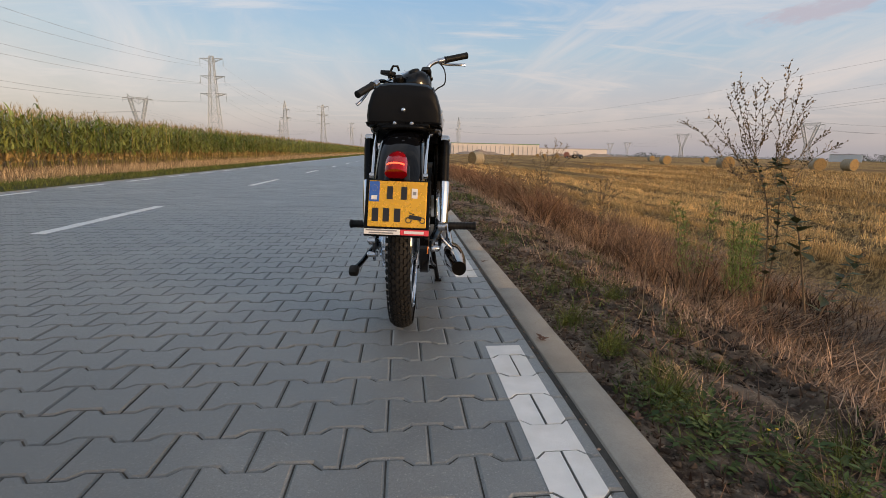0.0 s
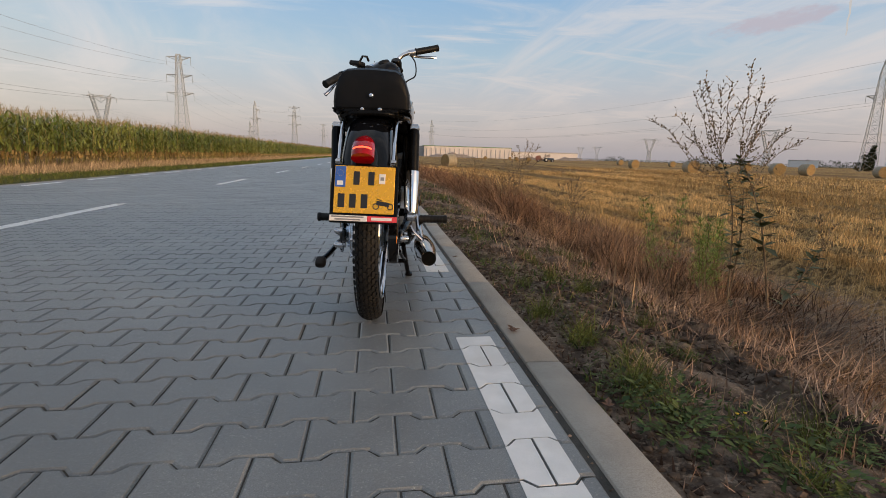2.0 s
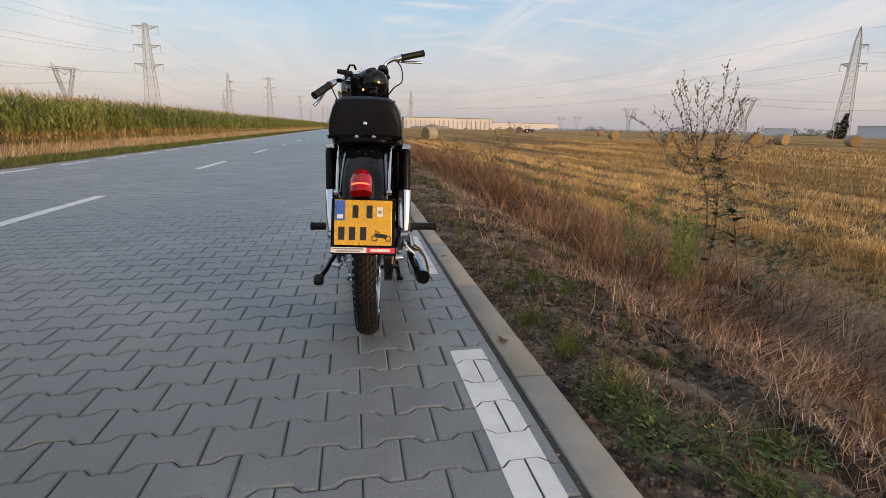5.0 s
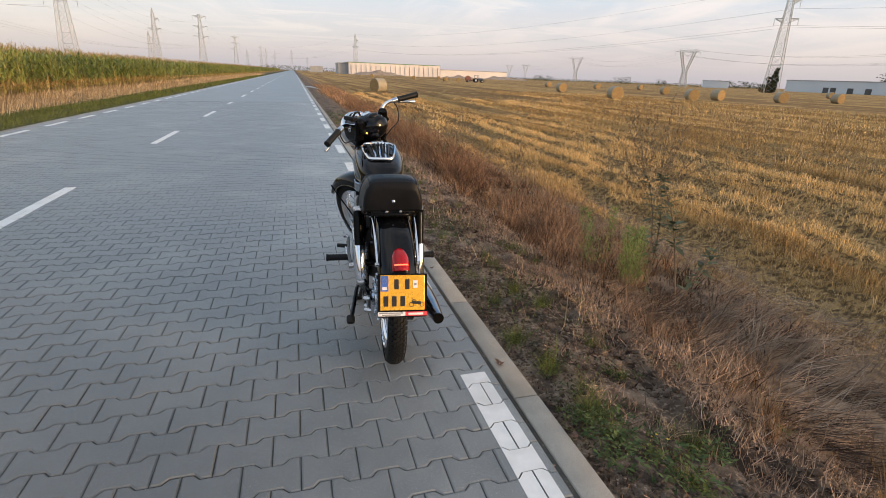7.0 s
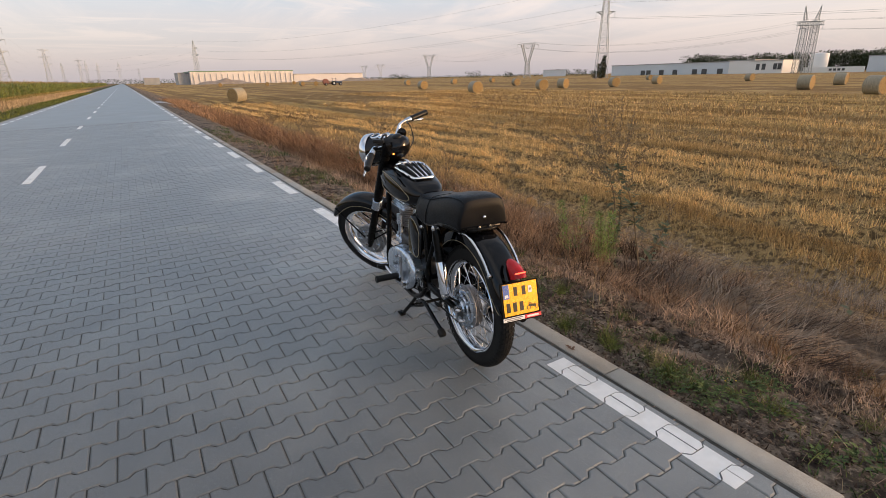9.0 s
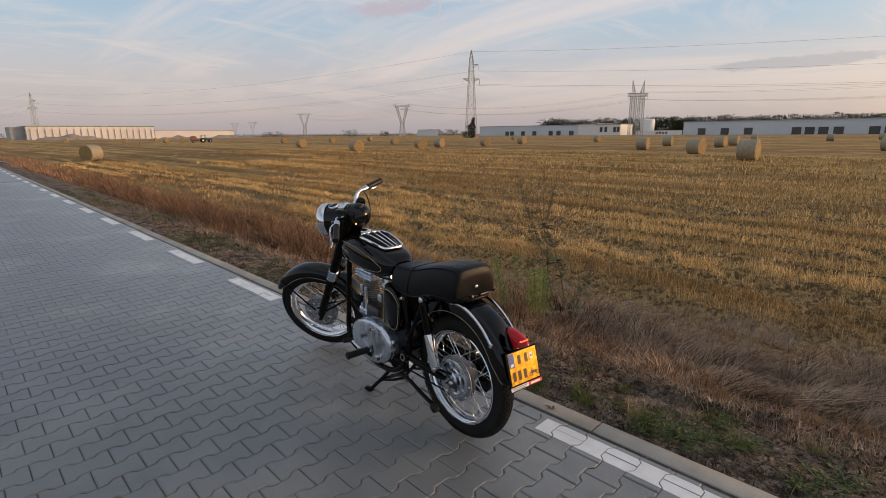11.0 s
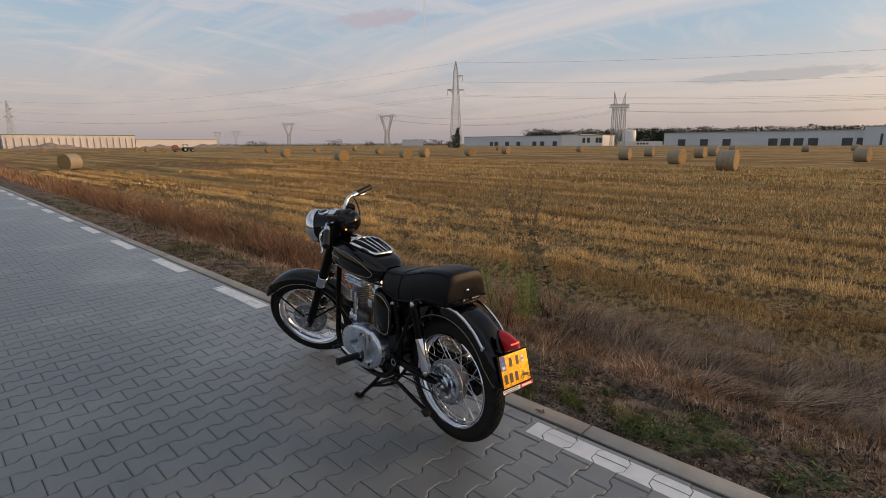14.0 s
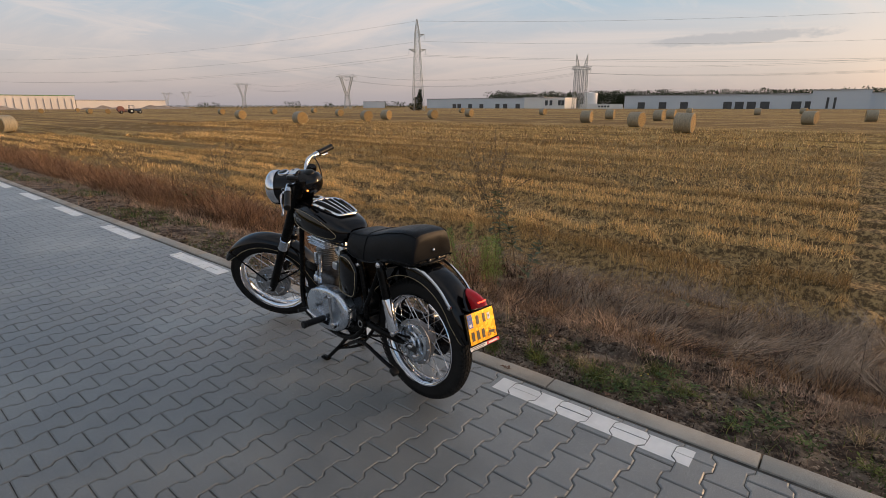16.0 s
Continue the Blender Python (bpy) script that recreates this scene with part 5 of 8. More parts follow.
add_lathe(bm, [(0.036, -0.004), (0.038, 0.006), (0.036, 0.013), (0.028, 0.018), (0.012, 0.021), (0, 0.021)], Matrix.Translation((0, 0.978, 0.888)) @ pose(0, 0, 0, 0, -90, 0), 28)
part("filler_cap", bm, CHROME, tank, "round chrome filler cap")

# ------------------------------------------------ steering head, lamp shell and handlebar
LAMP = Vector((0, 1.155, 0.962))
tilt = pose(0, 0, 0, -4, 0, 0)
bm = bmesh.new()
rings = []
for y, hw, hu, hd, zc in ((-0.185, 0.030, 0.030, 0.034, 0.020), (-0.168, 0.060, 0.052, 0.058, 0.018), (-0.12, 0.088, 0.074, 0.078, 0.012), (-0.05, 0.102, 0.086, 0.090, 0.006), (0.02, 0.105, 0.090, 0.096, 0.002), (0.085, 0.102, 0.094, 0.098, 0.0), (0.100, 0.100, 0.097, 0.099, 0.0)):
    rings.append([LAMP + tilt @ Vector((hw * math.cos(a), y, zc + (hu if math.sin(a) > 0 else hd) * math.sin(a))) for a in (2 * math.pi * k / 36 for k in range(36))])
add_loft(bm, rings)
shell = steered(part("headlamp_shell", bm, BLACK, bike, "black egg-shaped headlamp shell"))
bm = bmesh.new()
lm = Matrix.Translation(LAMP) @ tilt @ pose(0, 0.094, 0, 0, 0, 90)
add_lathe(bm, [(0.101, -0.016), (0.106, -0.008), (0.106, 0.018), (0.103, 0.030), (0.094, 0.040), (0.088, 0.040), (0.084, 0.030)], lm, 44)
part("chrome_rim", bm, CHROME, shell, "wide chrome headlamp rim")
bm = bmesh.new()
add_lathe(bm, [(0.083, 0.034), (0.07, 0.044), (0.045, 0.052), (0.02, 0.056), (0, 0.057)], lm, 40)
part("lens", bm, GLASS, shell, "pale domed lamp glass")
for y, r, x, nm, mt in ((0.035, 0.034, 0.0, "dial", GLASS), (-0.035, 0.040, 0.0, "speedometer", GLASS)):
    zt = 0.091 if y > 0 else 0.087
    dm = Matrix.Translation(LAMP) @ tilt @ Matrix.Translation((x, y, zt)) @ pose(0, 0, 0, -6 if y > 0 else 12, -90, 0)
    bm = bmesh.new()
    add_lathe(bm, [(r, -0.01), (r, 0.004), (r - 0.003, 0.008), (r - 0.007, 0.008), (r - 0.008, 0.003)], dm, 30)
    d = part(nm, bm, CHROME, shell, "round chrome rimmed dial")
    bm = bmesh.new()
    add_lathe(bm, [(r - 0.006, 0.002), (r - 0.012, 0.005), (0, 0.006)], dm, 30)
    part("dial_face", bm, mt if y < 0 else FRAMEBLACK, d)
    if y < 0:
        bm = bmesh.new()
        add_box(bm, (0.0012, 0.003, r * 0.75), dm @ Vector((0.0068, 0, -r * 0.2)), 0.0004, seg=1)
        part("needle", bm, PLATEINK, d)
bm = bmesh.new()
add_lathe(bm, [(0, -0.02), (0.016, -0.02), (0.018, 0.0), (0.031, 0.004), (0.033, 0.012), (0.032, 0.022), (0.025, 0.029), (0.012, 0.032), (0, 0.033)], Matrix.Translation((0, 1.032, 1.030)) @ pose(0, 0, 0, 18, -90, 0), 28)
steered(part("damper_knob", bm, GRIP, bike, "round black steering damper knob"))
bm = bmesh.new()
add_lathe(bm, [(0.012, -0.004), (0.012, 0.002), (0.008, 0.003), (0.008, -0.002)], Matrix.Translation(LAMP) @ tilt @ pose(-0.103, 0.01, 0.03, 0, 0, 180), 20, closed=True)
part("side_ring", bm, CHROME, shell)
bm = bmesh.new()
add_lathe(bm, [(0.0055, -0.004), (0.0055, 0.002), (0.003, 0.0045), (0, 0.005)], Matrix.Translation(LAMP) @ tilt @ pose(-0.084, -0.128, 0.0, 0, 0, 205), 12)
part("indicator_light", bm, AMBERLIT, shell, "small lit orange indicator")
bm = bmesh.new()
add_tube(bm, [HEAD + S_UP * 0.01, HEAD - S_UP * 0.20], 0.030, 18)
part("steering_head", bm, FRAMEBLACK, bike)
for k in (-0.02, -0.20):
    bm = bmesh.new()
    c = HEAD + S_UP * k + S_FWD * 0.035
    add_box(bm, (0.225, 0.070, 0.026), c, 0.012, turn=Euler((radians(RAKE), 0, 0)).to_matrix())
    steered(part("fork_yoke", bm, FRAMEBLACK, bike))

# handlebar, grips, levers and cables
BAR = [(0.035, 1.075, 1.020), (0.085, 1.092, 1.022), (0.125, 1.102, 1.036), (0.160, 1.098, 1.058), (0.200, 1.082, 1.066), (0.250, 1.062, 1.060)]
for s in (-1, 1):
    drop = 0.09 if s < 0 else 0.0
    pts = curve_points([(s * x, y, z - drop * (x - 0.035)) for x, y, z in BAR], 6)
    bm = bmesh.new()
    add_tube(bm, pts, 0.0115, 14)
    hb = steered(part("handlebar", bm, CHROME, bike, "bent chrome handlebar half"))
    a, b = Vector((s * 0.244, 1.064, 1.0610 - drop * 0.209)), Vector((s * 0.372, 1.018, 1.050 - drop * 0.337))
    ax = (b - a).normalized()
    gm = Matrix.Translation(a) @ ax.to_track_quat("X", "Z").to_matrix().to_4x4()
    prof = [(0.0, 0.0), (0.019, 0.0), (0.021, 0.004), (0.018, 0.008)]
    ln = (b - a).length
    for k in range(12):
        prof += [(0.0172, 0.012 + k * (ln - 0.022) / 12), (0.0182, 0.012 + (k + 0.5) * (ln - 0.022) / 12)]
    prof += [(0.0185, ln - 0.008), (0.0195, ln - 0.003), (0.016, ln), (0, ln)]
    bm = bmesh.new()
    add_lathe(bm, prof, gm, 18)
    part("grip", bm, GRIP, hb, "black rubber hand grip")
    bm = bmesh.new()
    c = a - ax * 0.022
    add_tube(bm, (a - ax * 0.040, a - ax * 0.004), 0.0165, 14)
    part("control_clamp", bm, ALU, hb)
    bm = bmesh.new()
    p0 = c + Vector((0, 0.022, -0.006))
    lever = curve_points([p0, p0 + ax * 0.030 + Vector((0, 0.022, -0.008)), p0 + ax * 0.075 + Vector((0, 0.022, -0.022)), p0 + ax * 0.125 + Vector((0, 0.014, -0.034)), p0 + ax * 0.158 + Vector((0, 0.020, -0.040))], 5)
    add_tube(bm, lever, [0.010] * 3 + [0.0085] * (len(lever) - 5) + [0.009, 0.0095], 10, flat=0.6)
    part("lever", bm, CHROME, hb, "chrome hand lever")
    bm = bmesh.new()
    cab = curve_points([p0, p0 + Vector((-s * 0.02, 0.035, -0.03)), p0 + Vector((-s * 0.045, 0.05, -0.10)), Vector((s * 0.12, 1.13, 0.93)), Vector((s * 0.06, 1.12, 0.86))] if s < 0 else [p0, p0 + Vector((0.006, -0.02, -0.05)), p0 + Vector((-0.035, -0.045, -0.115)), Vector((0.11, 1.03, 0.925)), Vector((0.05, 1.06, 0.88))], 6)
    add_tube(bm, cab, 0.0038, 6)
    part("cable", bm, GRIP, hb, "black control cable")
# small switch block on the clutch side of the bar
bm = bmesh.new()
add_box(bm, (0.060, 0.065, 0.024), (-0.130, 1.075, 1.078), 0.007, turn=Euler((0.3, 0.3, 0.5)).to_matrix())
add_tube(bm, ((-0.12, 1.06, 1.085), (-0.105, 1.045, 1.105), (-0.080, 1.045, 1.098), (-0.072, 1.055, 1.075)), 0.006, 8)
add_box(bm, (0.030, 0.030, 0.020), (-0.112, 1.085, 1.060), 0.005)
steered(part("switch_block", bm, GRIP, bike, "small black switch block on the bar"))

# ------------------------------------------------ front fork
for s in (-1, 1):
    top = HEAD + S_UP * 0.03 + S_FWD * 0.045 + Vector((s * 0.092, 0, 0))
    low = FRONT_AXLE + Vector((s * 0.092, 0, 0)) - S_FWD * 0.017
    d = (low - top)
    bm = bmesh.new()
    add_tube(bm, [top + d * f for f in (0, 0.02, 0.30, 0.52)], (0.024, 0.031, 0.031, 0.030), 18)
    leg = steered(part("fork_cover", bm, FRAMEBLACK, bike, "black fork shroud"))
    bm = bmesh.new()
    add_tube(bm, [top + d * f for f in (0.515, 0.52, 0.60, 0.605)], (0.029, 0.0335, 0.0335, 0.029), 18)
    part("chrome_collar", bm, ALU, leg, "bright metal collar")
    bm = bmesh.new()
    add_tube(bm, [top + d * f for f in (0.60, 0.61, 0.90, 0.98, 1.03)], (0.024, 0.0265, 0.0265, 0.024, 0.018), 16)
    part("fork_slider", bm, FRAMEBLACK, leg)
    for ang, rr in ((152, 0.358), (48, 0.352)):
        a = radians(ang)
        e = FRONT_AXLE + Vector((s * 0.060, rr * math.cos(a), rr * math.sin(a)))
        bm = bmesh.new()
        add_tube(bm, (low + Vector((0, 0, 0.012)), e), 0.0055, 8)
        steered(part("mudguard_stay", bm, FRAMEBLACK, bike))
bm = bmesh.new()
add_tube(bm, [FRONT_AXLE + Vector((-0.083, 0.0, 0.05)), FRONT_AXLE + Vector((-0.088, -0.10, 0.10)), FRONT_AXLE + Vector((-0.09, -0.165, 0.12))], 0.006, 8)
steered(part("brake_anchor", bm, FRAMEBLACK, bike))

# ------------------------------------------------ frame
def tube(name, pts, r, mat=None, parent=None, label="", smooth_n=6, sides=12, flat=1.0):
    bm = bmesh.new()
    add_tube(bm, curve_points(pts, smooth_n) if len(pts) > 2 else pts, r, sides, flat=flat)
    return part(name, bm, mat or FRAMEBLACK, parent or bike, label)


for s in (-1, 1):
    tube("down_tube", [(s * 0.030, 1.055, 0.860), (s * 0.070, 1.050, 0.72), (s * 0.085, 1.045, 0.42), (s * 0.100, 1.025, 0.26), (s * 0.110, 0.95, 0.185), (s * 0.115, 0.75, 0.170), (s * 0.125, 0.55, 0.185), (s * 0.130, 0.42, 0.25), (s * 0.128, 0.34, 0.36)], 0.016)
    tube("seat_tube", [(s * 0.128, 0.345, 0.34), (s * 0.122, 0.36, 0.50), (s * 0.115, 0.42, 0.70)], 0.016)
    tube("upper_rail", [(s * 0.115, 0.44, 0.715), (s * 0.122, 0.25, 0.735), (s * 0.118, 0.12, 0.750), (s * 0.100, 0.03, 0.756)], 0.014)
    tube("strut", [(s * 0.130, 0.37, 0.40), (s * 0.134, 0.27, 0.60), (s * 0.132, 0.22, 0.720)], 0.012)
    sw = tube("swing_arm", [(s * 0.130, 0.355, 0.350), (s * 0.128, 0.22, 0.345), (s * 0.112, 0.10, 0.335), (s * 0.106, 0.03, 0.328)], [0.019] * 7 + [0.017] * 6 + [0.013] * 6)
    bm = bmesh.new()
    add_lathe(bm, [(0.010, 0), (0.027, 0), (0.029, 0.004), (0.029, 0.016), (0.022, 0.020), (0.016, 0.020), (0.014, 0.014), (0, 0.012)], Matrix.Translation((s * 0.142, 0.355, 0.350)) @ pose(0, 0, 0, 0, 0, 0 if s > 0 else 180), 22)
    part("pivot_nut", bm, FRAMEBLACK, sw)
    bm = bmesh.new()
    add_lathe(bm, [(0.013, 0.017), (0.019, 0.017), (0.020, 0.023), (0.014, 0.023)], Matrix.Translation((s * 0.142, 0.355, 0.350)) @ pose(0, 0, 0, 0, 0, 0 if s > 0 else 180), 22, closed=True)
    part("bright_ring", bm, STEEL, sw, "bright steel ring")
    bm = bmesh.new()
    add_box(bm, (0.012, 0.060, 0.036), (s * 0.108, 0.012, 0.327), 0.006)
    part("axle_lug", bm, DARKCAST, sw)
    # suspension unit
    t, b = Vector((s * 0.148, 0.212, 0.716)), Vector((s * 0.142, 0.108, 0.385))
    d = b - t
    bm = bmesh.new()
    add_tube(bm, [t + d * f for f in (0.0, 0.02, 0.07, 0.09, 0.52)], (0.012, 0.020, 0.0225, 0.0225, 0.0225), 18)
    shock = part("suspension_unit", bm, FRAMEBLACK, bike, "black and chrome rear suspension unit")
    bm = bmesh.new()
    add_tube(bm, [t + d * f for f in (0.485, 0.49, 0.50, 0.955, 0.965, 0.97)], (0.020, 0.0250, 0.0258, 0.0258, 0.025, 0.018), 22)
    part("chrome_sleeve", bm, CHROME, shock, "polished chrome sleeve")
    for f in (0.0, 1.0):
        bm = bmesh.new()
        add_lathe(bm, [(0, -0.014), (0.017, -0.014), (0.017, 0.014), (0.010, 0.020), (0, 0.022)], Matrix.Translation(t + d * f) @ pose(0, 0, 0, 0, 0, 0 if s > 0 else 180), 14)
        part("mounting_nut", bm, STEEL, shock)
    # tool box and air box under the seat
    bm = bmesh.new()
    outline = [(0.568, 0.672), (0.545, 0.690), (0.48, 0.684), (0.425, 0.640), (0.412, 0.605), (0.420, 0.50), (0.438, 0.462), (0.48, 0.452), (0.548, 0.458), (0.570, 0.480)]
    add_loft(bm, [[Vector((s * x, 0.492 + (y - 0.492) * g, 0.57 + (z - 0.57) * g)) for y, z in outline] for x, g in ((0.06, 1.0), (0.132, 1.0), (0.142, 0.97), (0.147, 0.90))])
    box = part("side_box", bm, BLACK, bike, "black tool box with a cream pinstripe")
    bm = bmesh.new()
    add_tube(bm, curve_points([Vector((s * 0.1465, 0.492 + (y - 0.492) * 0.88, 0.57 + (z - 0.57) * 0.88)) for y, z in outline + outline[:1]], 4), 0.0018, 6)
    part("pinstripe", bm, GOLD, box)
    # foot rest
    tube("footrest_arm", [(s * 0.115, 0.62, 0.21), (s * 0.16, 0.655, 0.235), (s * 0.20, 0.672, 0.268)], 0.010)
    bm = bmesh.new()
    prof = [(0, 0), (0.016, 0), (0.018, 0.004)]
    for k in range(7):
        prof += [(0.0185, 0.008 + k * 0.017), (0.0205, 0.014 + k * 0.017), (0.0185, 0.020 + k * 0.017)]
    prof += [(0.022, 0.130), (0.022, 0.138), (0.018, 0.142), (0, 0.142)]
    add_lathe(bm, prof, Matrix.Translation((s * 0.178, 0.670, 0.275)) @ pose(0, 0, 0, 0, 0, 0 if s > 0 else 180), 14)
    part("footrest", bm, GRIP, bike, "black rubber foot rest")
tube("main_tube", [(0, 1.06, 0.90), (0, 0.85, 0.80), (0, 0.60, 0.735), (0, 0.42, 0.715)], 0.020)
tube("cross_tube", [(-0.12, 0.42, 0.70), (0.12, 0.42, 0.70)], 0.013)
tube("cross_tube", [(-0.13, 0.412, 0.35), (0.13, 0.412, 0.35)], 0.018)
tube("rear_hoop", [(-0.100, 0.03, 0.756), (-0.06, -0.01, 0.762), (0, -0.018, 0.764), (0.06, -0.01, 0.762), (0.100, 0.03, 0.756)], 0.010)
# ignition and small bracket hardware under the seat
for x, y, z in ((-0.138, 0.40, 0.665), (-0.140, 0.23, 0.715), (0.138, 0.40, 0.665), (0.140, 0.23, 0.715)):
    bm = bmesh.new()
    add_lathe(bm, [(0, -0.01), (0.010, -0.01), (0.010, 0.006), (0.006, 0.012), (0, 0.012)], Matrix.Translation((x, y, z)) @ pose(0, 0, 0, 0, 0, 0 if x > 0 else 180), 8)
    part("frame_bolt", bm, STEEL, bike)

# ------------------------------------------------ engine
bm = bmesh.new()
add_box(bm, (0.20, 0.42, 0.21), (0, 0.69, 0.315), 0.05, seg=4)
add_box(bm, (0.17, 0.20, 0.10), (0, 0.82, 0.43), 0.03, seg=3)
engine = part("crankcase", bm, DARKCAST, bike, "grey cast engine case")


def oval(a, b, n=40, p=2.3):
    return [(a * math.copysign(abs(math.cos(t)) ** (2 / p), math.cos(t)), b * math.copysign(abs(math.sin(t)) ** (2 / p), math.sin(t))) for t in (2 * math.pi * k / n for k in range(n))]


for s in (-1, 1):
    bm = bmesh.new()
    rot = Matrix.Rotation(radians(-9), 3, "X")
    rings = []
    for x, g in ((0.095, 1.0), (0.140, 1.0), (0.152, 0.985), (0.160, 0.95), (0.165, 0.88), (0.168, 0.74), (0.169, 0.5)):
        rings.append([Vector((s * x, 0.685, 0.318)) + rot @ Vector((0, y * g, z * g)) for y, z in oval(0.205, 0.128)])
    add_loft(bm, rings)
    cover = part("engine_cover", bm, ALU, bike, "polished oval aluminium engine cover")
    for k in range(7):
        a = 2 * math.pi * k / 7 + 0.4
        p = Vector((s * 0.158, 0.685, 0.318)) + rot @ Vector((0, 0.178 * math.cos(a), 0.105 * math.sin(a)))
        bm = bmesh.new()
        add_lathe(bm, [(0.008, 0), (0.008, 0.006), (0.004, 0.009), (0, 0.009)], Matrix.Translation(p) @ pose(0, 0, 0, 0, 0, 0 if s > 0 else 180), 10)
        part("cover_screw", bm, STEEL, cover)
    bm = bmesh.new()
    add_box(bm, (0.005, 0.15, 0.006), (s * 0.1665, 0.705, 0.372), 0.002, turn=Euler((radians(-6), 0, 0)).to_matrix())
    add_box(bm, (0.004, 0.12, 0.004), (s * 0.1685, 0.745, 0.300), 0.0015, turn=Euler((radians(-6), 0, 0)).to_matrix())
    part("cover_rib", bm, ALU, cover)
# gear and kick levers on the left
tube("kick_lever", [(-0.180, 0.580, 0.262), (-0.190, 0.588, 0.34), (-0.188, 0.598, 0.425)], [0.0085] * 13, ALUDARK, label="upright steel kick lever")
bm = bmesh.new()
add_lathe(bm, [(0, 0), (0.020, 0), (0.020, 0.025), (0.012, 0.03), (0, 0.03)], Matrix.Translation((-0.165, 0.580, 0.262)) @ pose(0, 0, 0, 0, 0, 180), 16)
part("lever_boss", bm, STEEL, bike)
tube("kick_pedal", [(-0.188, 0.598, 0.425), (-0.20, 0.608, 0.432), (-0.214, 0.602, 0.428)], 0.008, STEEL)
tube("gear_pedal", [(-0.172, 0.66, 0.240), (-0.195, 0.75, 0.262), (-0.205, 0.81, 0.285)], 0.007, CHROME, label="chrome gear pedal")
tube("pedal_rubber", [(-0.195, 0.815, 0.287), (-0.255, 0.825, 0.289)], 0.0125, GRIP)
# cylinder and head
CY = Matrix.Translation((0.0, 0.862, 0.45)) @ pose(0, 0, 0, -6, 0, 0)
bm = bmesh.new()
add_lathe(bm, [(0, 0), (0.048, 0), (0.048, 0.17), (0, 0.17)], CY @ pose(0, 0, 0, 0, -90, 0), 24)
cyl = part("cylinder", bm, DARKCAST, bike, "finned grey engine cylinder")
fin = None
for k in range(9):
    if fin is None:
        bm = bmesh.new()
        r = 0.064
        ring = [(r * math.copysign(abs(math.cos(t)) ** 0.6, math.cos(t)), r * math.copysign(abs(math.sin(t)) ** 0.6, math.sin(t))) for t in (2 * math.pi * q / 28 for q in range(28))]
        add_loft(bm, [[Vector((x, y, z)) for x, y in ring] for z in (0, 0.0035)])
        fin = part("cooling_fin", bm, ALUDARK, cyl)
        f = fin
    else:
        f = new("cooling_fin", fin.data)
        f.parent = cyl
    f.matrix_basis = CY @ Matrix.Translation((0, 0, 0.064 + k * 0.0118))
bm = bmesh.new()
add_box(bm, (0.15, 0.165, 0.060), CY @ Vector((0, 0, 0.205)), 0.016)
add_box(bm, (0.10, 0.12, 0.045), CY @ Vector((0, 0, 0.250)), 0.016)
head = part("cylinder_head", bm, ALU, bike, "cast aluminium cylinder head with rocker boxes")
for y in (-0.045, 0.045):
    bm = bmesh.new()
    add_lathe(bm, [(0, -0.072), (0.020, -0.072), (0.024, -0.066), (0.026, 0), (0.024, 0.066), (0.020, 0.072), (0, 0.072)], CY @ Matrix.Translation((0, y, 0.262)), 18)
    part("rocker_box", bm, ALU, head)
for k in range(3):
    bm = bmesh.new()
    add_box(bm, (0.172, 0.18, 0.0035), CY @ Vector((0, 0, 0.188 + k * 0.017)), 0.001, seg=1)
    part("head_fin", bm, ALU, head)
for y in (0.032, -0.012):
    tube("pushrod_tube", [(-0.080, 0.858 + y, 0.42), (-0.074, 0.872 + y, 0.585)], 0.0095, ALU, label="bright pushrod tube")
    bm = bmesh.new()
    add_lathe(bm, [(0.0, 0), (0.019, 0), (0.019, 0.03), (0.015, 0.036), (0, 0.036)], Matrix.Translation((-0.081, 0.858 + y, 0.415)) @ pose(0, 0, 0, 0, -90, 0), 12)
    part("tube_collar", bm, ALU, cyl)
# carburettor and air pipe
bm = bmesh.new()
add_tube(bm, ((-0.01, 0.76, 0.625), (-0.02, 0.70, 0.615), (-0.03, 0.63, 0.605)), (0.026, 0.030, 0.032), 16)
add_tube(bm, ((-0.02, 0.70, 0.54), (-0.02, 0.70, 0.585), (-0.02, 0.70, 0.70), (-0.02, 0.70, 0.715)), (0.030, 0.028, 0.024, 0.012), 16)
add_box(bm, (0.06, 0.05, 0.05), (-0.055, 0.70, 0.560), 0.012)
part("carburettor", bm, ALU, bike, "grey cast carburettor")
tube("fuel_line", [(-0.03, 0.72, 0.69), (-0.05, 0.76, 0.70), (-0.05, 0.80, 0.72)], 0.004, GRIP)
tube("wiring_loom", [(-0.05, 0.55, 0.70), (-0.075, 0.70, 0.69), (-0.06, 0.90, 0.70), (-0.04, 1.02, 0.78)], 0.006, GRIP)
for p in ((-0.09, 0.93, 0.50), (-0.09, 0.985, 0.32)):
    bm = bmesh.new()
    add_box(bm, (0.012, 0.11, 0.045), p, 0.005)
    part("engine_plate", bm, FRAMEBLACK, bike)
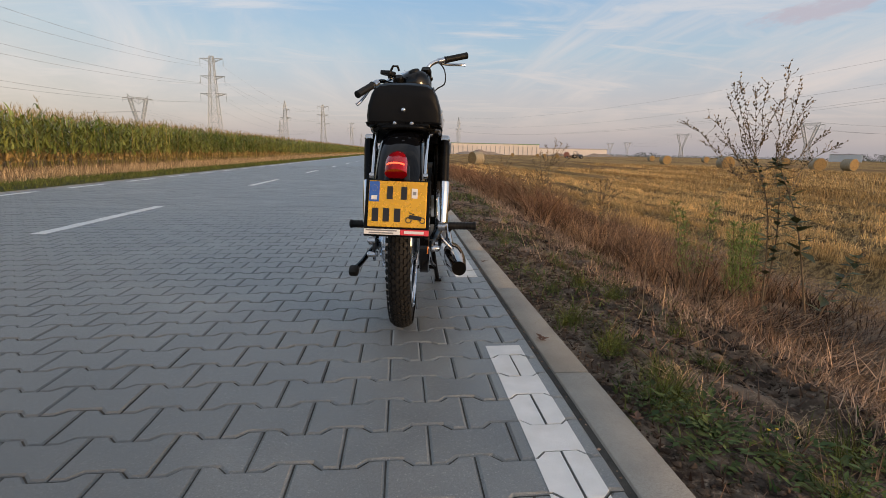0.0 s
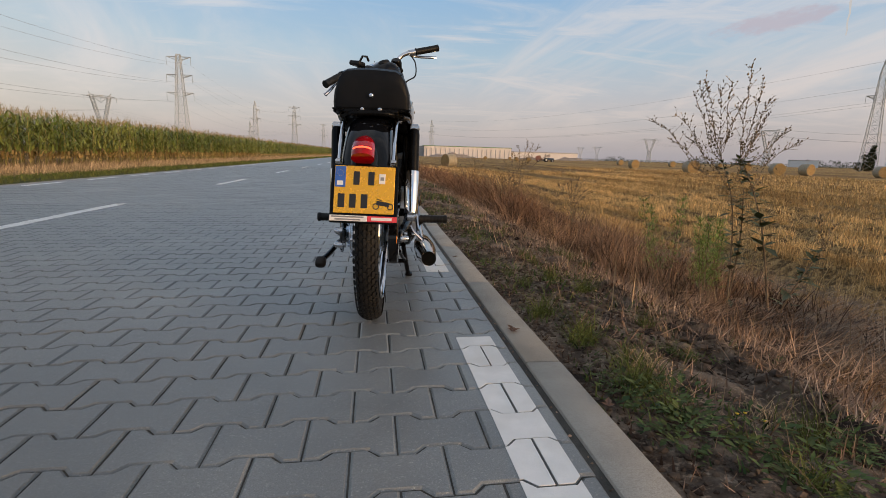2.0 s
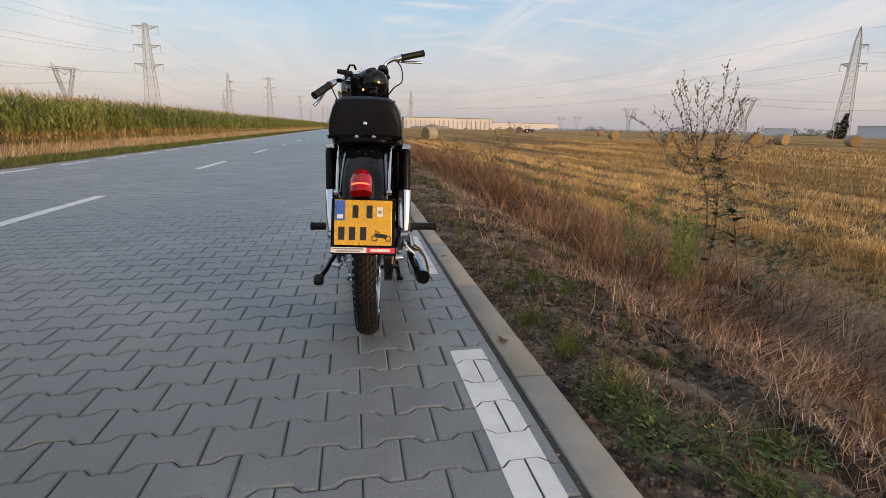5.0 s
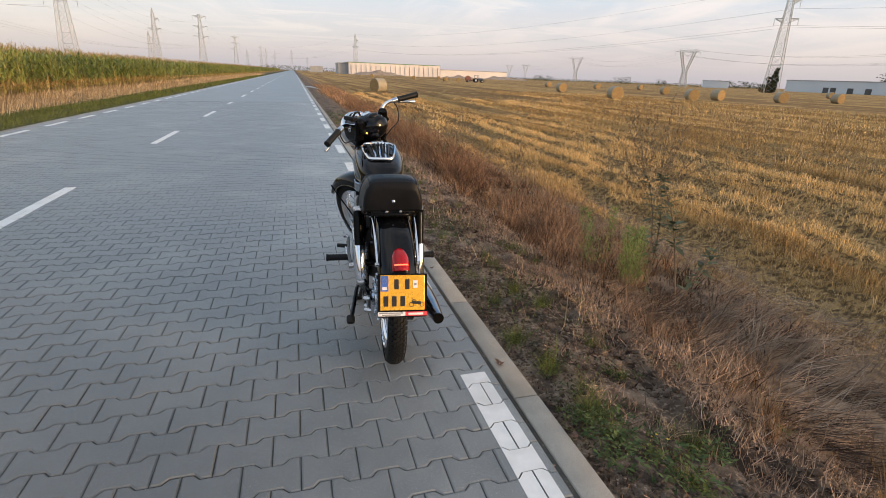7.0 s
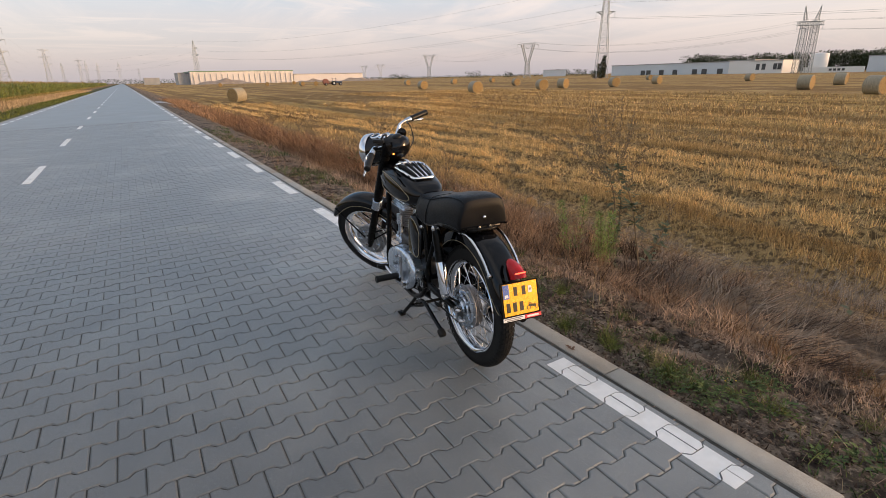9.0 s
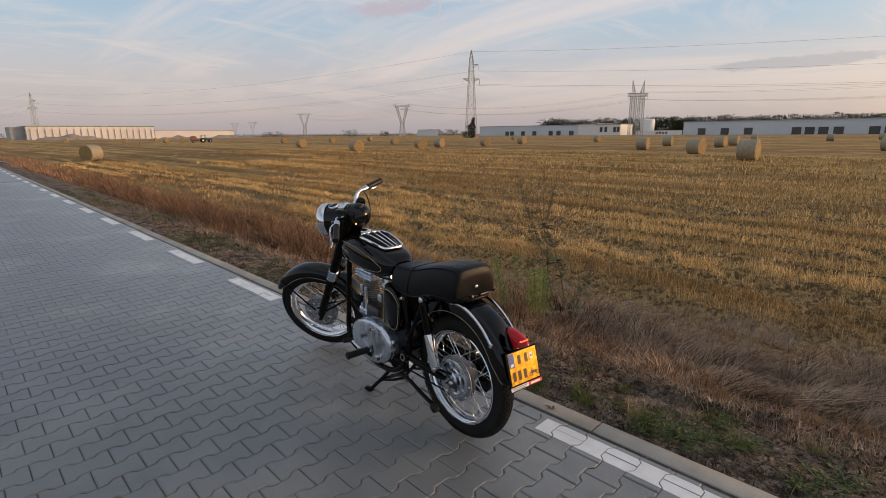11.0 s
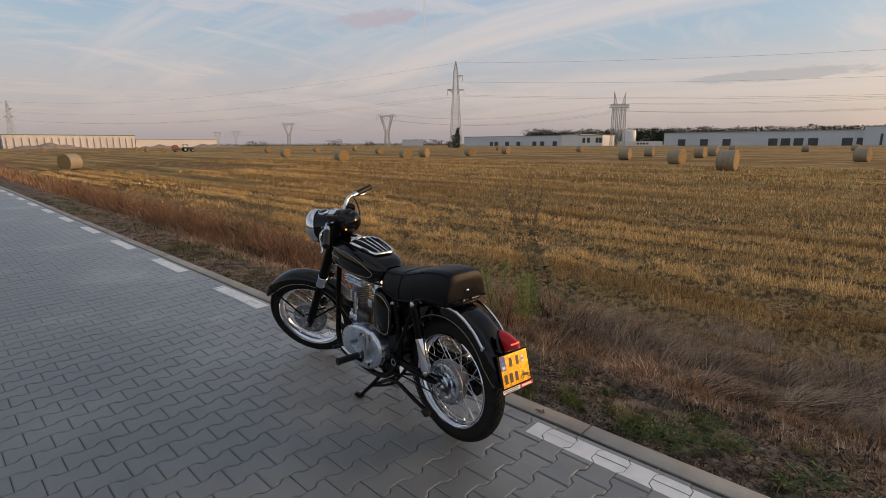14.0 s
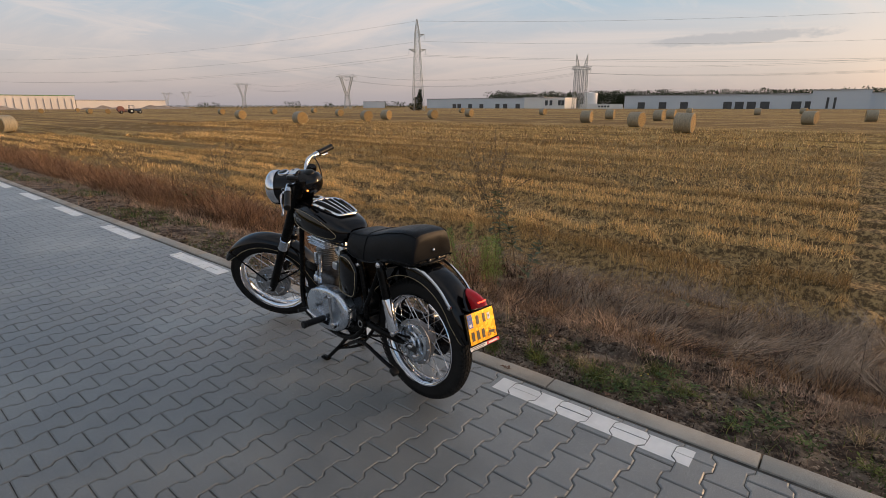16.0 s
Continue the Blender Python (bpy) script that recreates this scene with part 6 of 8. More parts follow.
# exhaust on the kerb side
tube("exhaust_pipe", [(0.03, 0.92, 0.63), (0.06, 1.00, 0.58), (0.125, 1.01, 0.44), (0.165, 0.95, 0.27), (0.178, 0.80, 0.205), (0.185, 0.62, 0.200), (0.192, 0.50, 0.205)], 0.020, PIPE, label="bent chrome exhaust pipe", sides=16)
EX = [(0.192, 0.52, 0.205), (0.193, 0.46, 0.208), (0.196, 0.38, 0.215), (0.200, 0.22, 0.232), (0.203, 0.08, 0.248), (0.206, -0.03, 0.262), (0.208, -0.075, 0.269), (0.2085, -0.088, 0.271)]
bm = bmesh.new()
add_tube(bm, [Vector(p) for p in EX] + [Vector((0.2083, -0.083, 0.2705)), Vector((0.206, -0.03, 0.262))], (0.021, 0.026, 0.040, 0.043, 0.040, 0.031, 0.0275, 0.026, 0.0235, 0.022), 26)
muffler = part("silencer", bm, PIPE, bike, "tapered chrome silencer")
# the shade inside the open end is drawn as a black disc
bm = bmesh.new()
add_lathe(bm, [(0.0, 0.0), (0.0250, 0.0), (0.0250, 0.004), (0, 0.004)], Matrix.Translation((0.2086, -0.0862, 0.2709)) @ Vector((0.03, -0.987, 0.155)).to_track_quat("X", "Z").to_matrix().to_4x4(), 20)
part("silencer_bore", bm, DULLBLACK, muffler, "flat black disc in place of the dark opening")
tube("silencer_bracket", [(0.195, 0.20, 0.265), (0.150, 0.20, 0.31), (0.132, 0.22, 0.34)], 0.007, STEEL)
tube("kerb_side_rod", [(0.150, 0.25, 0.44), (0.165, 0.16, 0.36), (0.170, 0.10, 0.335)], 0.006, STEEL)
# plates that carry the engine's rear, and the battery box between them
for s in (-1, 1):
    bm = bmesh.new()
    rear = [(0.40, 0.22), (0.55, 0.19), (0.60, 0.24), (0.60, 0.42), (0.53, 0.47), (0.44, 0.47), (0.41, 0.40)]
    add_loft(bm, [[Vector((s * x, y, z)) for y, z in rear] for x in (0.086, 0.094)])
    part("engine_plate", bm, FRAMEBLACK, bike)
bm = bmesh.new()
add_box(bm, (0.15, 0.10, 0.20), (0, 0.485, 0.60), 0.012)
add_box(bm, (0.17, 0.14, 0.17), (0, 0.585, 0.585), 0.02)
part("battery_box", bm, FRAMEBLACK, bike, "black battery box")
# chain case on the kerb side
bm = bmesh.new()
case = []
for k in range(24):
    a = 2 * math.pi * k / 24
    case.append((0.02 + 0.105 * math.cos(a) if math.cos(a) < 0 else 0.36 + 0.075 * math.cos(a), (0.325 if math.cos(a) < 0 else 0.335) + (0.100 if math.cos(a) < 0 else 0.072) * math.sin(a)))
add_loft(bm, [[Vector((x, 0.19 + (y - 0.19) * g, 0.33 + (z - 0.33) * g)) for y, z in case] for x, g in ((0.062, 0.96), (0.066, 1.0), (0.094, 1.0), (0.098, 0.96))])
part("chain_case", bm, BLACK, bike, "black enclosed chain case")
bm = bmesh.new()
add_box(bm, (0.004, 0.012, 0.026), (0.094, -0.088, 0.338), 0.001)
part("side_reflector", bm, material("amber_reflector", (0.8, 0.22, 0.02), (0.85, 0.26, 0.03), 0.2, scale=30, coat=1.0), bike, "small amber reflector")
# brake gear by the rear hub
tube("brake_rod", [(-0.128, 0.60, 0.225), (-0.135, 0.35, 0.275), (-0.118, 0.06, 0.275), (-0.112, 0.03, 0.262)], 0.004)
tube("brake_arm", [(-0.102, 0.045, 0.33), (-0.112, 0.04, 0.30), (-0.112, 0.03, 0.262)], 0.006, ALUDARK)
tube("torque_arm", [(-0.105, 0.03, 0.375), (-0.118, 0.10, 0.372), (-0.130, 0.24, 0.365)], 0.006, FRAMEBLACK)
for x, y, z in ((-0.112, 0.045, 0.285), (-0.115, -0.02, 0.30), (0.118, -0.015, 0.325), (-0.118, 0.01, 0.345)):
    bm = bmesh.new()
    add_lathe(bm, [(0, -0.012), (0.012, -0.012), (0.012, 0.012), (0.007, 0.018), (0, 0.018)], Matrix.Translation((x, y, z)) @ pose(0, 0, 0, 0, 0, 0 if x > 0 else 180), 8)
    part("axle_nut", bm, STEEL, bike)
# centre stand
for s in (-1, 1):
    leg = tube("stand_leg", [(s * 0.105, 0.560, 0.165), (s * 0.115, 0.625, 0.085), (s * 0.128, 0.720, -0.020)], 0.0115)
    bm = bmesh.new()
    add_box(bm, (0.036, 0.062, 0.014), (s * 0.132, 0.742, -0.032), 0.005, turn=Euler((radians(-3), 0, 0)).to_matrix())
    part("stand_foot", bm, FRAMEBLACK, leg)
    tube("stand_brace", [(s * 0.115, 0.640, 0.070), (s * 0.10, 0.52, 0.120), (s * 0.09, 0.44, 0.165)], 0.008)
tube("stand_bar", [(-0.118, 0.645, 0.062), (0.118, 0.645, 0.062)], 0.010)
tube("stand_lever", [(-0.120, 0.52, 0.150), (-0.150, 0.36, 0.235), (-0.178, 0.15, 0.225), (-0.190, 0.055, 0.222)], 0.0105, label="black foot lever of the stand")
bm = bmesh.new()
add_box(bm, (0.040, 0.046, 0.030), (-0.195, 0.044, 0.216), 0.012, turn=Euler((0.5, 0, 0)).to_matrix())
part("lever_pad", bm, GRIP, bike)


# ---------------------------------------------------------------- plants
def fast_mesh(name, verts, quads, mat, label="", category="", group="", kind="", tris=None):
    """A mesh from arrays of points and four-sided (and three-sided) faces."""
    me = bpy.data.meshes.new(name)
    verts, quads = np.asarray(verts, dtype=np.float32).reshape(-1, 3), np.asarray(quads, dtype=np.int32).reshape(-1, 4)
    tris = np.zeros((0, 3), np.int32) if tris is None else np.asarray(tris, dtype=np.int32).reshape(-1, 3)
    me.vertices.add(len(verts))
    me.vertices.foreach_set("co", verts.ravel())
    me.loops.add(quads.size + tris.size)
    me.loops.foreach_set("vertex_index", np.concatenate([quads.ravel(), tris.ravel()]))
    me.polygons.add(len(quads) + len(tris))
    me.polygons.foreach_set("loop_start", np.concatenate([np.arange(len(quads)) * 4, quads.size + np.arange(len(tris)) * 3]).astype(np.int32))
    me.polygons.foreach_set("use_smooth", np.ones(len(quads) + len(tris), dtype=bool))
    me.update(calc_edges=True)
    me.materials.append(mat)
    ob = new(name, me)
    return tagged(ob, label, category, group, kind)


def blades(base, az, height, width, lean, droop, seg=3, gen=None, taper=0.15):
    """Grass-like strips: arrays of foot, heading, height, width, lean (radians from upright) and droop."""
    n = len(base)
    h = np.stack([np.sin(az), np.cos(az), np.zeros(n)], 1)
    side = np.stack([np.cos(az + gen), -np.sin(az + gen), np.zeros(n)], 1)
    p = np.array(base, dtype=float)
    ang = np.array(lean, dtype=float)
    rows = []
    for k in range(seg + 1):
        w = (width * (1 - (1 - taper) * (k / seg) ** 1.4))[:, None] / 2
        rows.append(np.stack([p - side * w, p + side * w], 1))
        step = (height / seg)[:, None]
        p = p + step * (h * np.sin(ang)[:, None] + np.array([0, 0, 1.0]) * np.cos(ang)[:, None])
        ang = ang + droop / seg
    v = np.stack(rows, 1)                       # n, seg+1, 2, 3
    idx = np.arange(n)[:, None] * (seg + 1) * 2
    q = []
    for k in range(seg):
        a = idx + k * 2
        q.append(np.concatenate([a, a + 1, a + 3, a + 2], 1))
    return v.reshape(-1, 3), np.stack(q, 1).reshape(-1, 4)


class Heap:
    """Gathers arrays of points and faces into one mesh."""

    def __init__(self):
        self.v, self.q, self.n = [], [], 0

    def add(self, v, q):
        self.v.append(v)
        self.q.append(q + self.n)
        self.n += len(v)

    def done(self, name, mat, label, category, kind="stuff"):
        return fast_mesh(name, np.concatenate(self.v), np.concatenate(self.q), mat, label, category, "", kind)


gen = np.random.default_rng(11)


def scatter(n, x0, x1, y0, y1, keep=None, rough=True):
    x, y = gen.uniform(x0, x1, n), gen.uniform(y0, y1, n)
    if keep is not None:
        k = np.array([keep(a, b) for a, b in zip(x, y)])
        x, y = x[k], y[k]
    z = np.array([land(a, b, rough) for a, b in zip(x, y)])
    return np.stack([x, y, z - 0.01], 1)


def patch(x, y, f, seed):
    return noise.noise((x * f, y * f, seed))


def grass(heap, pts, h, hv, w, lean, droop, seg=3, wind=None):
    n = len(pts)
    if n == 0:
        return
    az = gen.uniform(0, 2 * math.pi, n) if wind is None else gen.normal(wind[0], wind[1], n)
    heap.add(*blades(pts, az, np.clip(gen.normal(h, hv, n), h * 0.25, h * 2), gen.uniform(0.6, 1.3, n) * w, np.abs(gen.normal(lean, lean * 0.6, n)), gen.normal(droop, abs(droop) * 0.5 + 0.05, n), seg, gen.uniform(0, math.pi, n)))


def on_ground(px, py, lift=0.0):
    """Points on the soil under arrays of x and y."""
    return np.stack([px, py, np.array([land(a, b) for a, b in zip(px, py)]) + lift], 1)


def thicket(heap, n, x0, x1, y0, y1, each, radius, h, w, seed, keep=None, seg=3, flop=1.0):
    """Uneven tufts whose blades spread from the middle and bend outward."""
    r = random.Random(seed)
    for _ in range(n):
        x, y = r.uniform(x0, x1), r.uniform(y0, y1)
        if keep is not None and not keep(x, y):
            continue
        k = int(each * r.uniform(0.35, 1.3)) + 3
        size = r.uniform(0.55, 1.25)
        rad, az = np.abs(gen.normal(0, radius * size, k)), gen.uniform(0, 2 * math.pi, k)
        p = on_ground(x + rad * np.sin(az), y + rad * np.cos(az), -0.01)
        out = np.clip(rad / radius, 0, 2)
        heap.add(*blades(p, az + gen.normal(0, 0.7, k), h * size * np.clip(gen.normal(0.9, 0.3, k), 0.25, 1.6), w * gen.uniform(0.5, 1.3, k),
                         np.abs(gen.normal(0.12, 0.14, k)) + 0.26 * out, flop * np.abs(gen.normal(0.7, 0.5, k)), seg, gen.uniform(0, math.pi, k), 0.12))


# long grass laid flat in combed swirls with dark hollows between
def lying(heap, n, x0, x1, y0, y1, each, ln, w, seed, lift=0.05, turn=0.0):
    r = random.Random(seed)
    for _ in range(n):
        x, y = r.uniform(x0, x1), r.uniform(y0, y1)
        if patch(x, y, 2.1, 7.7) < -0.18:
            continue
        k = int(each * r.uniform(0.4, 1.3))
        head = 1.75 + turn + 1.7 * patch(x, y, 0.8, 3.3) + r.gauss(0, 0.28)
        bump = 0.13 * max(0.0, patch(x, y, 2.6, 2.4))
        p = on_ground(gen.normal(x, 0.05, k), gen.normal(y, 0.05, k), 0.0)
        p[:, 2] += bump + gen.uniform(-0.01, lift, k)
        heap.add(*blades(p, gen.normal(head, 0.22, k), ln * gen.uniform(0.4, 1.3, k), w * gen.uniform(0.6, 1.2, k),
                         gen.normal(r.uniform(1.25, 1.58), 0.11, k), gen.normal(0.16, 0.30, k), 4, gen.uniform(0, math.pi, k), 0.2))


# russet grass standing in the ditch
def in_ditch(x, y):
    return patch(x, y, 1.3, 2.2) + 0.5 * patch(x, y, 3.4, 6.1) + 0.50 * math.exp(-((x - 2.15) / 0.55) ** 2) > 0.24


hp = Heap()
thicket(hp, 170, 1.45, 2.9, 2.45, 3.7, 34, 0.065, 0.125, 0.0046, 1, in_ditch)
thicket(hp, 270, 1.45, 2.9, 3.5, 6.0, 38, 0.065, 0.20, 0.0048, 6, in_ditch)
thicket(hp, 340, 1.35, 3.1, 6.0, 11.0, 32, 0.09, 0.25, 0.0064, 2, in_ditch)
thicket(hp, 300, 1.35, 3.3, 11.0, 24.0, 30, 0.17, 0.30, 0.011, 3, in_ditch, 2)
thicket(hp, 300, 1.4, 3.5, 24.0, 60.0, 22, 0.30, 0.36, 0.026, 4, None, 2)
thicket(hp, 120, 1.55, 2.6, 3.5, 6.0, 26, 0.05, 0.42, 0.0034, 5, lambda x, y: patch(x, y, 2.3, 6.2) > 0.0, 4, 0.7)
hp.done("russet_grass", RUSSET, "thin russet dry grass tangled in the roadside ditch", "dry grass")
hp = Heap()
thicket(hp, 320, 1.5, 3.5, 2.4, 8.0, 26, 0.07, 0.155, 0.0048, 11, lambda x, y: patch(x, y, 1.9, 4.8) > -0.05, 3, 1.3)
thicket(hp, 260, 1.4, 3.4, 8.0, 20.0, 26, 0.14, 0.28, 0.0085, 12, lambda x, y: patch(x, y, 1.1, 4.8) > -0.05, 2, 1.2)
thicket(hp, 150, 1.3, 2.1, 0.3, 2.6, 22, 0.055, 0.16, 0.0040, 13, lambda x, y: patch(x, y, 2.4, 9.1) > -0.05, 3, 1.2)
hp.done("brown_grass", DRYGRASS, "brown dry grass of uneven height on the bank", "dry grass")

hp = Heap()
thicket(hp, 230, 1.4, 3.0, 2.3, 9.0, 16, 0.06, 0.19, 0.0062, 41, None, 2, 1.2)
grass(hp, scatter(4200, 1.45, 3.2, 2.3, 9.0), 0.06, 0.03, 0.011, 1.0, 1.2, 2)
hp.done("dark_stalks", DARKLITTER, "dark withered stalks between the russet tufts", "dry grass")

# flattened grass nearest the camera's side of the ditch
hp = Heap()
lying(hp, 340, 1.65, 3.6, 0.2, 3.0, 26, 0.46, 0.0048, 5, 0.04)
lying(hp, 170, 2.3, 3.7, 2.6, 6.5, 20, 0.30, 0.0050, 6)
hp.done("matted_grass", SILVER, "long greyish-brown grass lying flat in swirls", "dry grass")
hp = Heap()
lying(hp, 110, 1.55, 3.2, 0.2, 3.1, 16, 0.34, 0.0042, 25, 0.05, 0.35)
lying(hp, 110, 1.3, 2.0, 1.4, 3.6, 16, 0.22, 0.0042, 26, 0.05, -0.5)
hp.done("fallen_russet_grass", RUSSET, "russet grass fallen over on the bank", "dry grass")
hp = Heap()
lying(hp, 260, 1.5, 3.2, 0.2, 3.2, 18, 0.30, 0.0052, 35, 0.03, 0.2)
hp.done("dark_grass", DARKLITTER, "dark grass lying under the matted swaths", "dry grass")

# a fringe of coarse bleached stalks at the field's edge
hp = Heap()
grass(hp, scatter(5200, 2.75, 3.7, 0.6, 9, lambda x, y: patch(x, y, 1.6, 5.9) > -0.15), 0.11, 0.04, 0.0058, 0.40, 0.4, 2)
grass(hp, scatter(3000, 2.75, 3.8, 9, 24, lambda x, y: patch(x, y, 1.1, 5.9) > -0.15), 0.14, 0.05, 0.011, 0.40, 0.4, 2)
hp.done("field_edge_stalks", CHAFF, "coarse bleached stalks along the field's edge", "dry grass")
# the mown edge: chopped pale stubs and clippings
hp = Heap()
p = scatter(26000, 0.74, 1.75, 0.3, 5.5, lambda x, y: patch(x, y, 2.3, 5.5) + 0.5 - 1.7 * abs(x - 1.22) > gen.uniform(-0.2, 0.5))
grass(hp, p, 0.056, 0.025, 0.0050, 0.95, 0.3, 1)
p = scatter(8000, 0.95, 1.8, 5.5, 14, lambda x, y: patch(x, y, 1.5, 5.5) + 0.45 - 1.5 * abs(x - 1.38) > gen.uniform(-0.2, 0.5))
grass(hp, p, 0.085, 0.03, 0.0075, 0.75, 0.3, 1)
hp.done("cut_stubs", CHAFF, "short pinkish-tan stubs of mown grass", "dry grass")
hp = Heap()
grass(hp, scatter(15000, 0.55, 1.9, 0.3, 6.5, lambda x, y: patch(x, y, 2.6, 1.4) + 0.9 * sst(0.5, 1.2, x) > 0.22), 0.055, 0.03, 0.0062, 1.35, 0.25, 1)
grass(hp, scatter(9500, 0.32, 1.1, 0.2, 6.5, lambda x, y: patch(x, y, 2.6, 1.4) + 0.4 * patch(x, y, 9.0, 3.4) > -0.08), 0.036, 0.02, 0.0046, 1.40, 0.25, 1)
grass(hp, scatter(5000, 0.34, 1.7, 6.5, 16), 0.09, 0.03, 0.006, 1.38, 0.2, 1)
hp.done("dead_litter", LITTER, "dull brown dead stalks and clippings strewn on soil", "plant litter")
hp = Heap()
grass(hp, scatter(2600, 0.33, 1.9, 0.2, 6.0, lambda x, y: patch(x, y, 3.0, 8.8) > 0.0), 0.045, 0.02, 0.0052, 1.40, 0.2, 1)
grass(hp, scatter(260, 0.6, 2.2, 0.3, 5.0), 0.17, 0.07, 0.0046, 1.42, 0.1, 2)
hp.done("straw_chips", PALEGRASS, "pale broken straw lying on the soil", "plant litter")
hp = Heap()
grass(hp, scatter(5200, 0.33, 1.7, 0.2, 6.5, lambda x, y: patch(x, y, 3.6, 2.9) > 0.02), 0.034, 0.016, 0.012, 1.30, 0.8, 2)
grass(hp, scatter(1600, 0.290, 0.36, 0.2, 7.0), 0.024, 0.01, 0.008, 1.25, 0.5, 2)
hp.done("dark_litter", DARKLITTER, "dark withered leaves and stalks on the soil", "plant litter")
hp = Heap()
grass(hp, scatter(420, 1.6, 3.4, 0.3, 6.5), 0.34, 0.14, 0.0044, 0.95, 0.3, 4)
grass(hp, scatter(300, 0.5, 1.5, 0.2, 5), 0.15, 0.07, 0.0030, 1.32, 0.15, 3)
hp.done("dry_twigs", BRANCH, "thin dry twigs sticking out of the matted grass", "twigs")
# creeping green weeds close to the soil
hp = Heap()
grass(hp, scatter(3600, 0.31, 1.0, 0.2, 2.4, lambda x, y: patch(x, y, 3.1, 6.6) + 0.45 * math.exp(-((x - 0.48) / 0.13) ** 2) > 0.26), 0.030, 0.012, 0.0090, 0.85, 0.6, 2)
grass(hp, scatter(11000, 0.31, 1.1, 2.4, 9.5, lambda x, y: patch(x, y, 2.6, 6.6) > 0.07), 0.035, 0.014, 0.0085, 0.85, 0.6, 2)
grass(hp, scatter(5000, 0.33, 1.25, 7.5, 20, lambda x, y: patch(x, y, 1.1, 6.6) > 0.10), 0.06, 0.02, 0.014, 0.7, 0.6, 2)
hp.done("creeping_weeds", WEEDLEAF, "low green weeds creeping over the bare soil", "weeds")
hp = Heap()
grass(hp, scatter(3400, 0.32, 1.1, 0.2, 7.0, lambda x, y: patch(x, y, 2.7, 2.6) > 0.18), 0.065, 0.025, 0.0034, 0.6, 0.9, 3)
hp.done("sparse_grass", GREENGRASS, "sparse green grass blades along the kerb", "grass")


# stubble standing in drilled rows, tallest on the crests of the bands
def stubble_field(heap, n, x0, x1, y0, y1, gap, w, h, fade=0.0):
    x = x0 + gap * np.floor(gen.uniform(0, (x1 - x0) / gap, n)) + gen.normal(0, gap * 0.13, n)
    y = gen.uniform(y0, y1, n)
    k = np.array([ridge(a, b) for a, b in zip(x, y)])
    clump = np.array([noise.noise((a * 5, b * 3.5, 6.6)) for a, b in zip(x, y)])
    keep = (k * 1.25 + 0.55 * clump > gen.uniform(0.25, 0.85, n)) & (gen.uniform(0, 1, n) > fade * (x - x0) / (x1 - x0))
    x, y, k = x[keep], y[keep], k[keep]
    p = on_ground(x + 0.04 * np.sin(y * 0.7), y, -0.01)
    m = len(p)
    heap.add(*blades(p, gen.uniform(0, 6.28, m), h * (0.35 + 0.75 * k) * np.clip(gen.normal(1, 0.3, m), 0.3, 1.7), w * gen.uniform(0.6, 1.3, m),
                     np.abs(gen.normal(0, 0.55, m)), gen.normal(0.2, 0.3, m), 1, gen.uniform(0, math.pi, m), 0.7))


hp = Heap()
stubble_field(hp, 90000, 3.4, 6.0, 0.5, 15, 0.125, 0.0060, 0.095)
stubble_field(hp, 120000, 6.0, 11.0, 0.5, 24, 0.125, 0.0092, 0.105)
stubble_field(hp, 40000, 3.3, 9.0, 15, 48, 0.125, 0.014, 0.11)
stubble_field(hp, 125000, 11.0, 22.0, 0.5, 40, 0.125, 0.016, 0.12)
stubble_field(hp, 70000, 22.0, 45.0, 0.5, 66, 0.25, 0.036, 0.14, 0.4)
hp.done("stubble", STUBBLE, "golden cut stubble standing in rows on the field", "stubble")
hp = Heap()
for x0, x1, y1, n, ln, w in ((3.3, 7, 16, 20000, 0.20, 0.0048), (7, 14, 26, 17000, 0.24, 0.0095), (14, 30, 45, 20000, 0.30, 0.022)):
    p = scatter(n, x0, x1, 0.4, y1, lambda x, y: ridge(x, y) < gen.uniform(0.15, 0.9))
    grass(hp, p + np.array([0, 0, 0.025]), ln, ln * 0.35, w, 1.40, 0.15, 1)
hp.done("loose_straw", STRAWLOOSE, "loose straw lying in the hollows of the field", "straw")

# green grass by the far kerb, dry grass behind it
hp = Heap()
grass(hp, scatter(14000, -8.5, -6.75, 5, 30), 0.10, 0.035, 0.010, 0.35, 0.6, 2)
grass(hp, scatter(9000, -8.7, -6.75, 30, 120, rough=False), 0.12, 0.04, 0.035, 0.35, 0.6, 2)
hp.done("verge_grass", GREENGRASS, "short green grass strip beside the far kerb", "grass")
hp = Heap()
grass(hp, scatter(13000, -12.9, -8.5, 6, 40), 0.19, 0.09, 0.012, 0.35, 0.5, 2, (1.2, 1.2))
grass(hp, scatter(9000, -12.9, -8.4, 40, 160, rough=False), 0.22, 0.10, 0.04, 0.3, 0.5, 2, (1.2, 1.2))
hp.done("tall_dry_grass", PALEGRASS, "tall pale dry grass before the corn field", "dry grass")


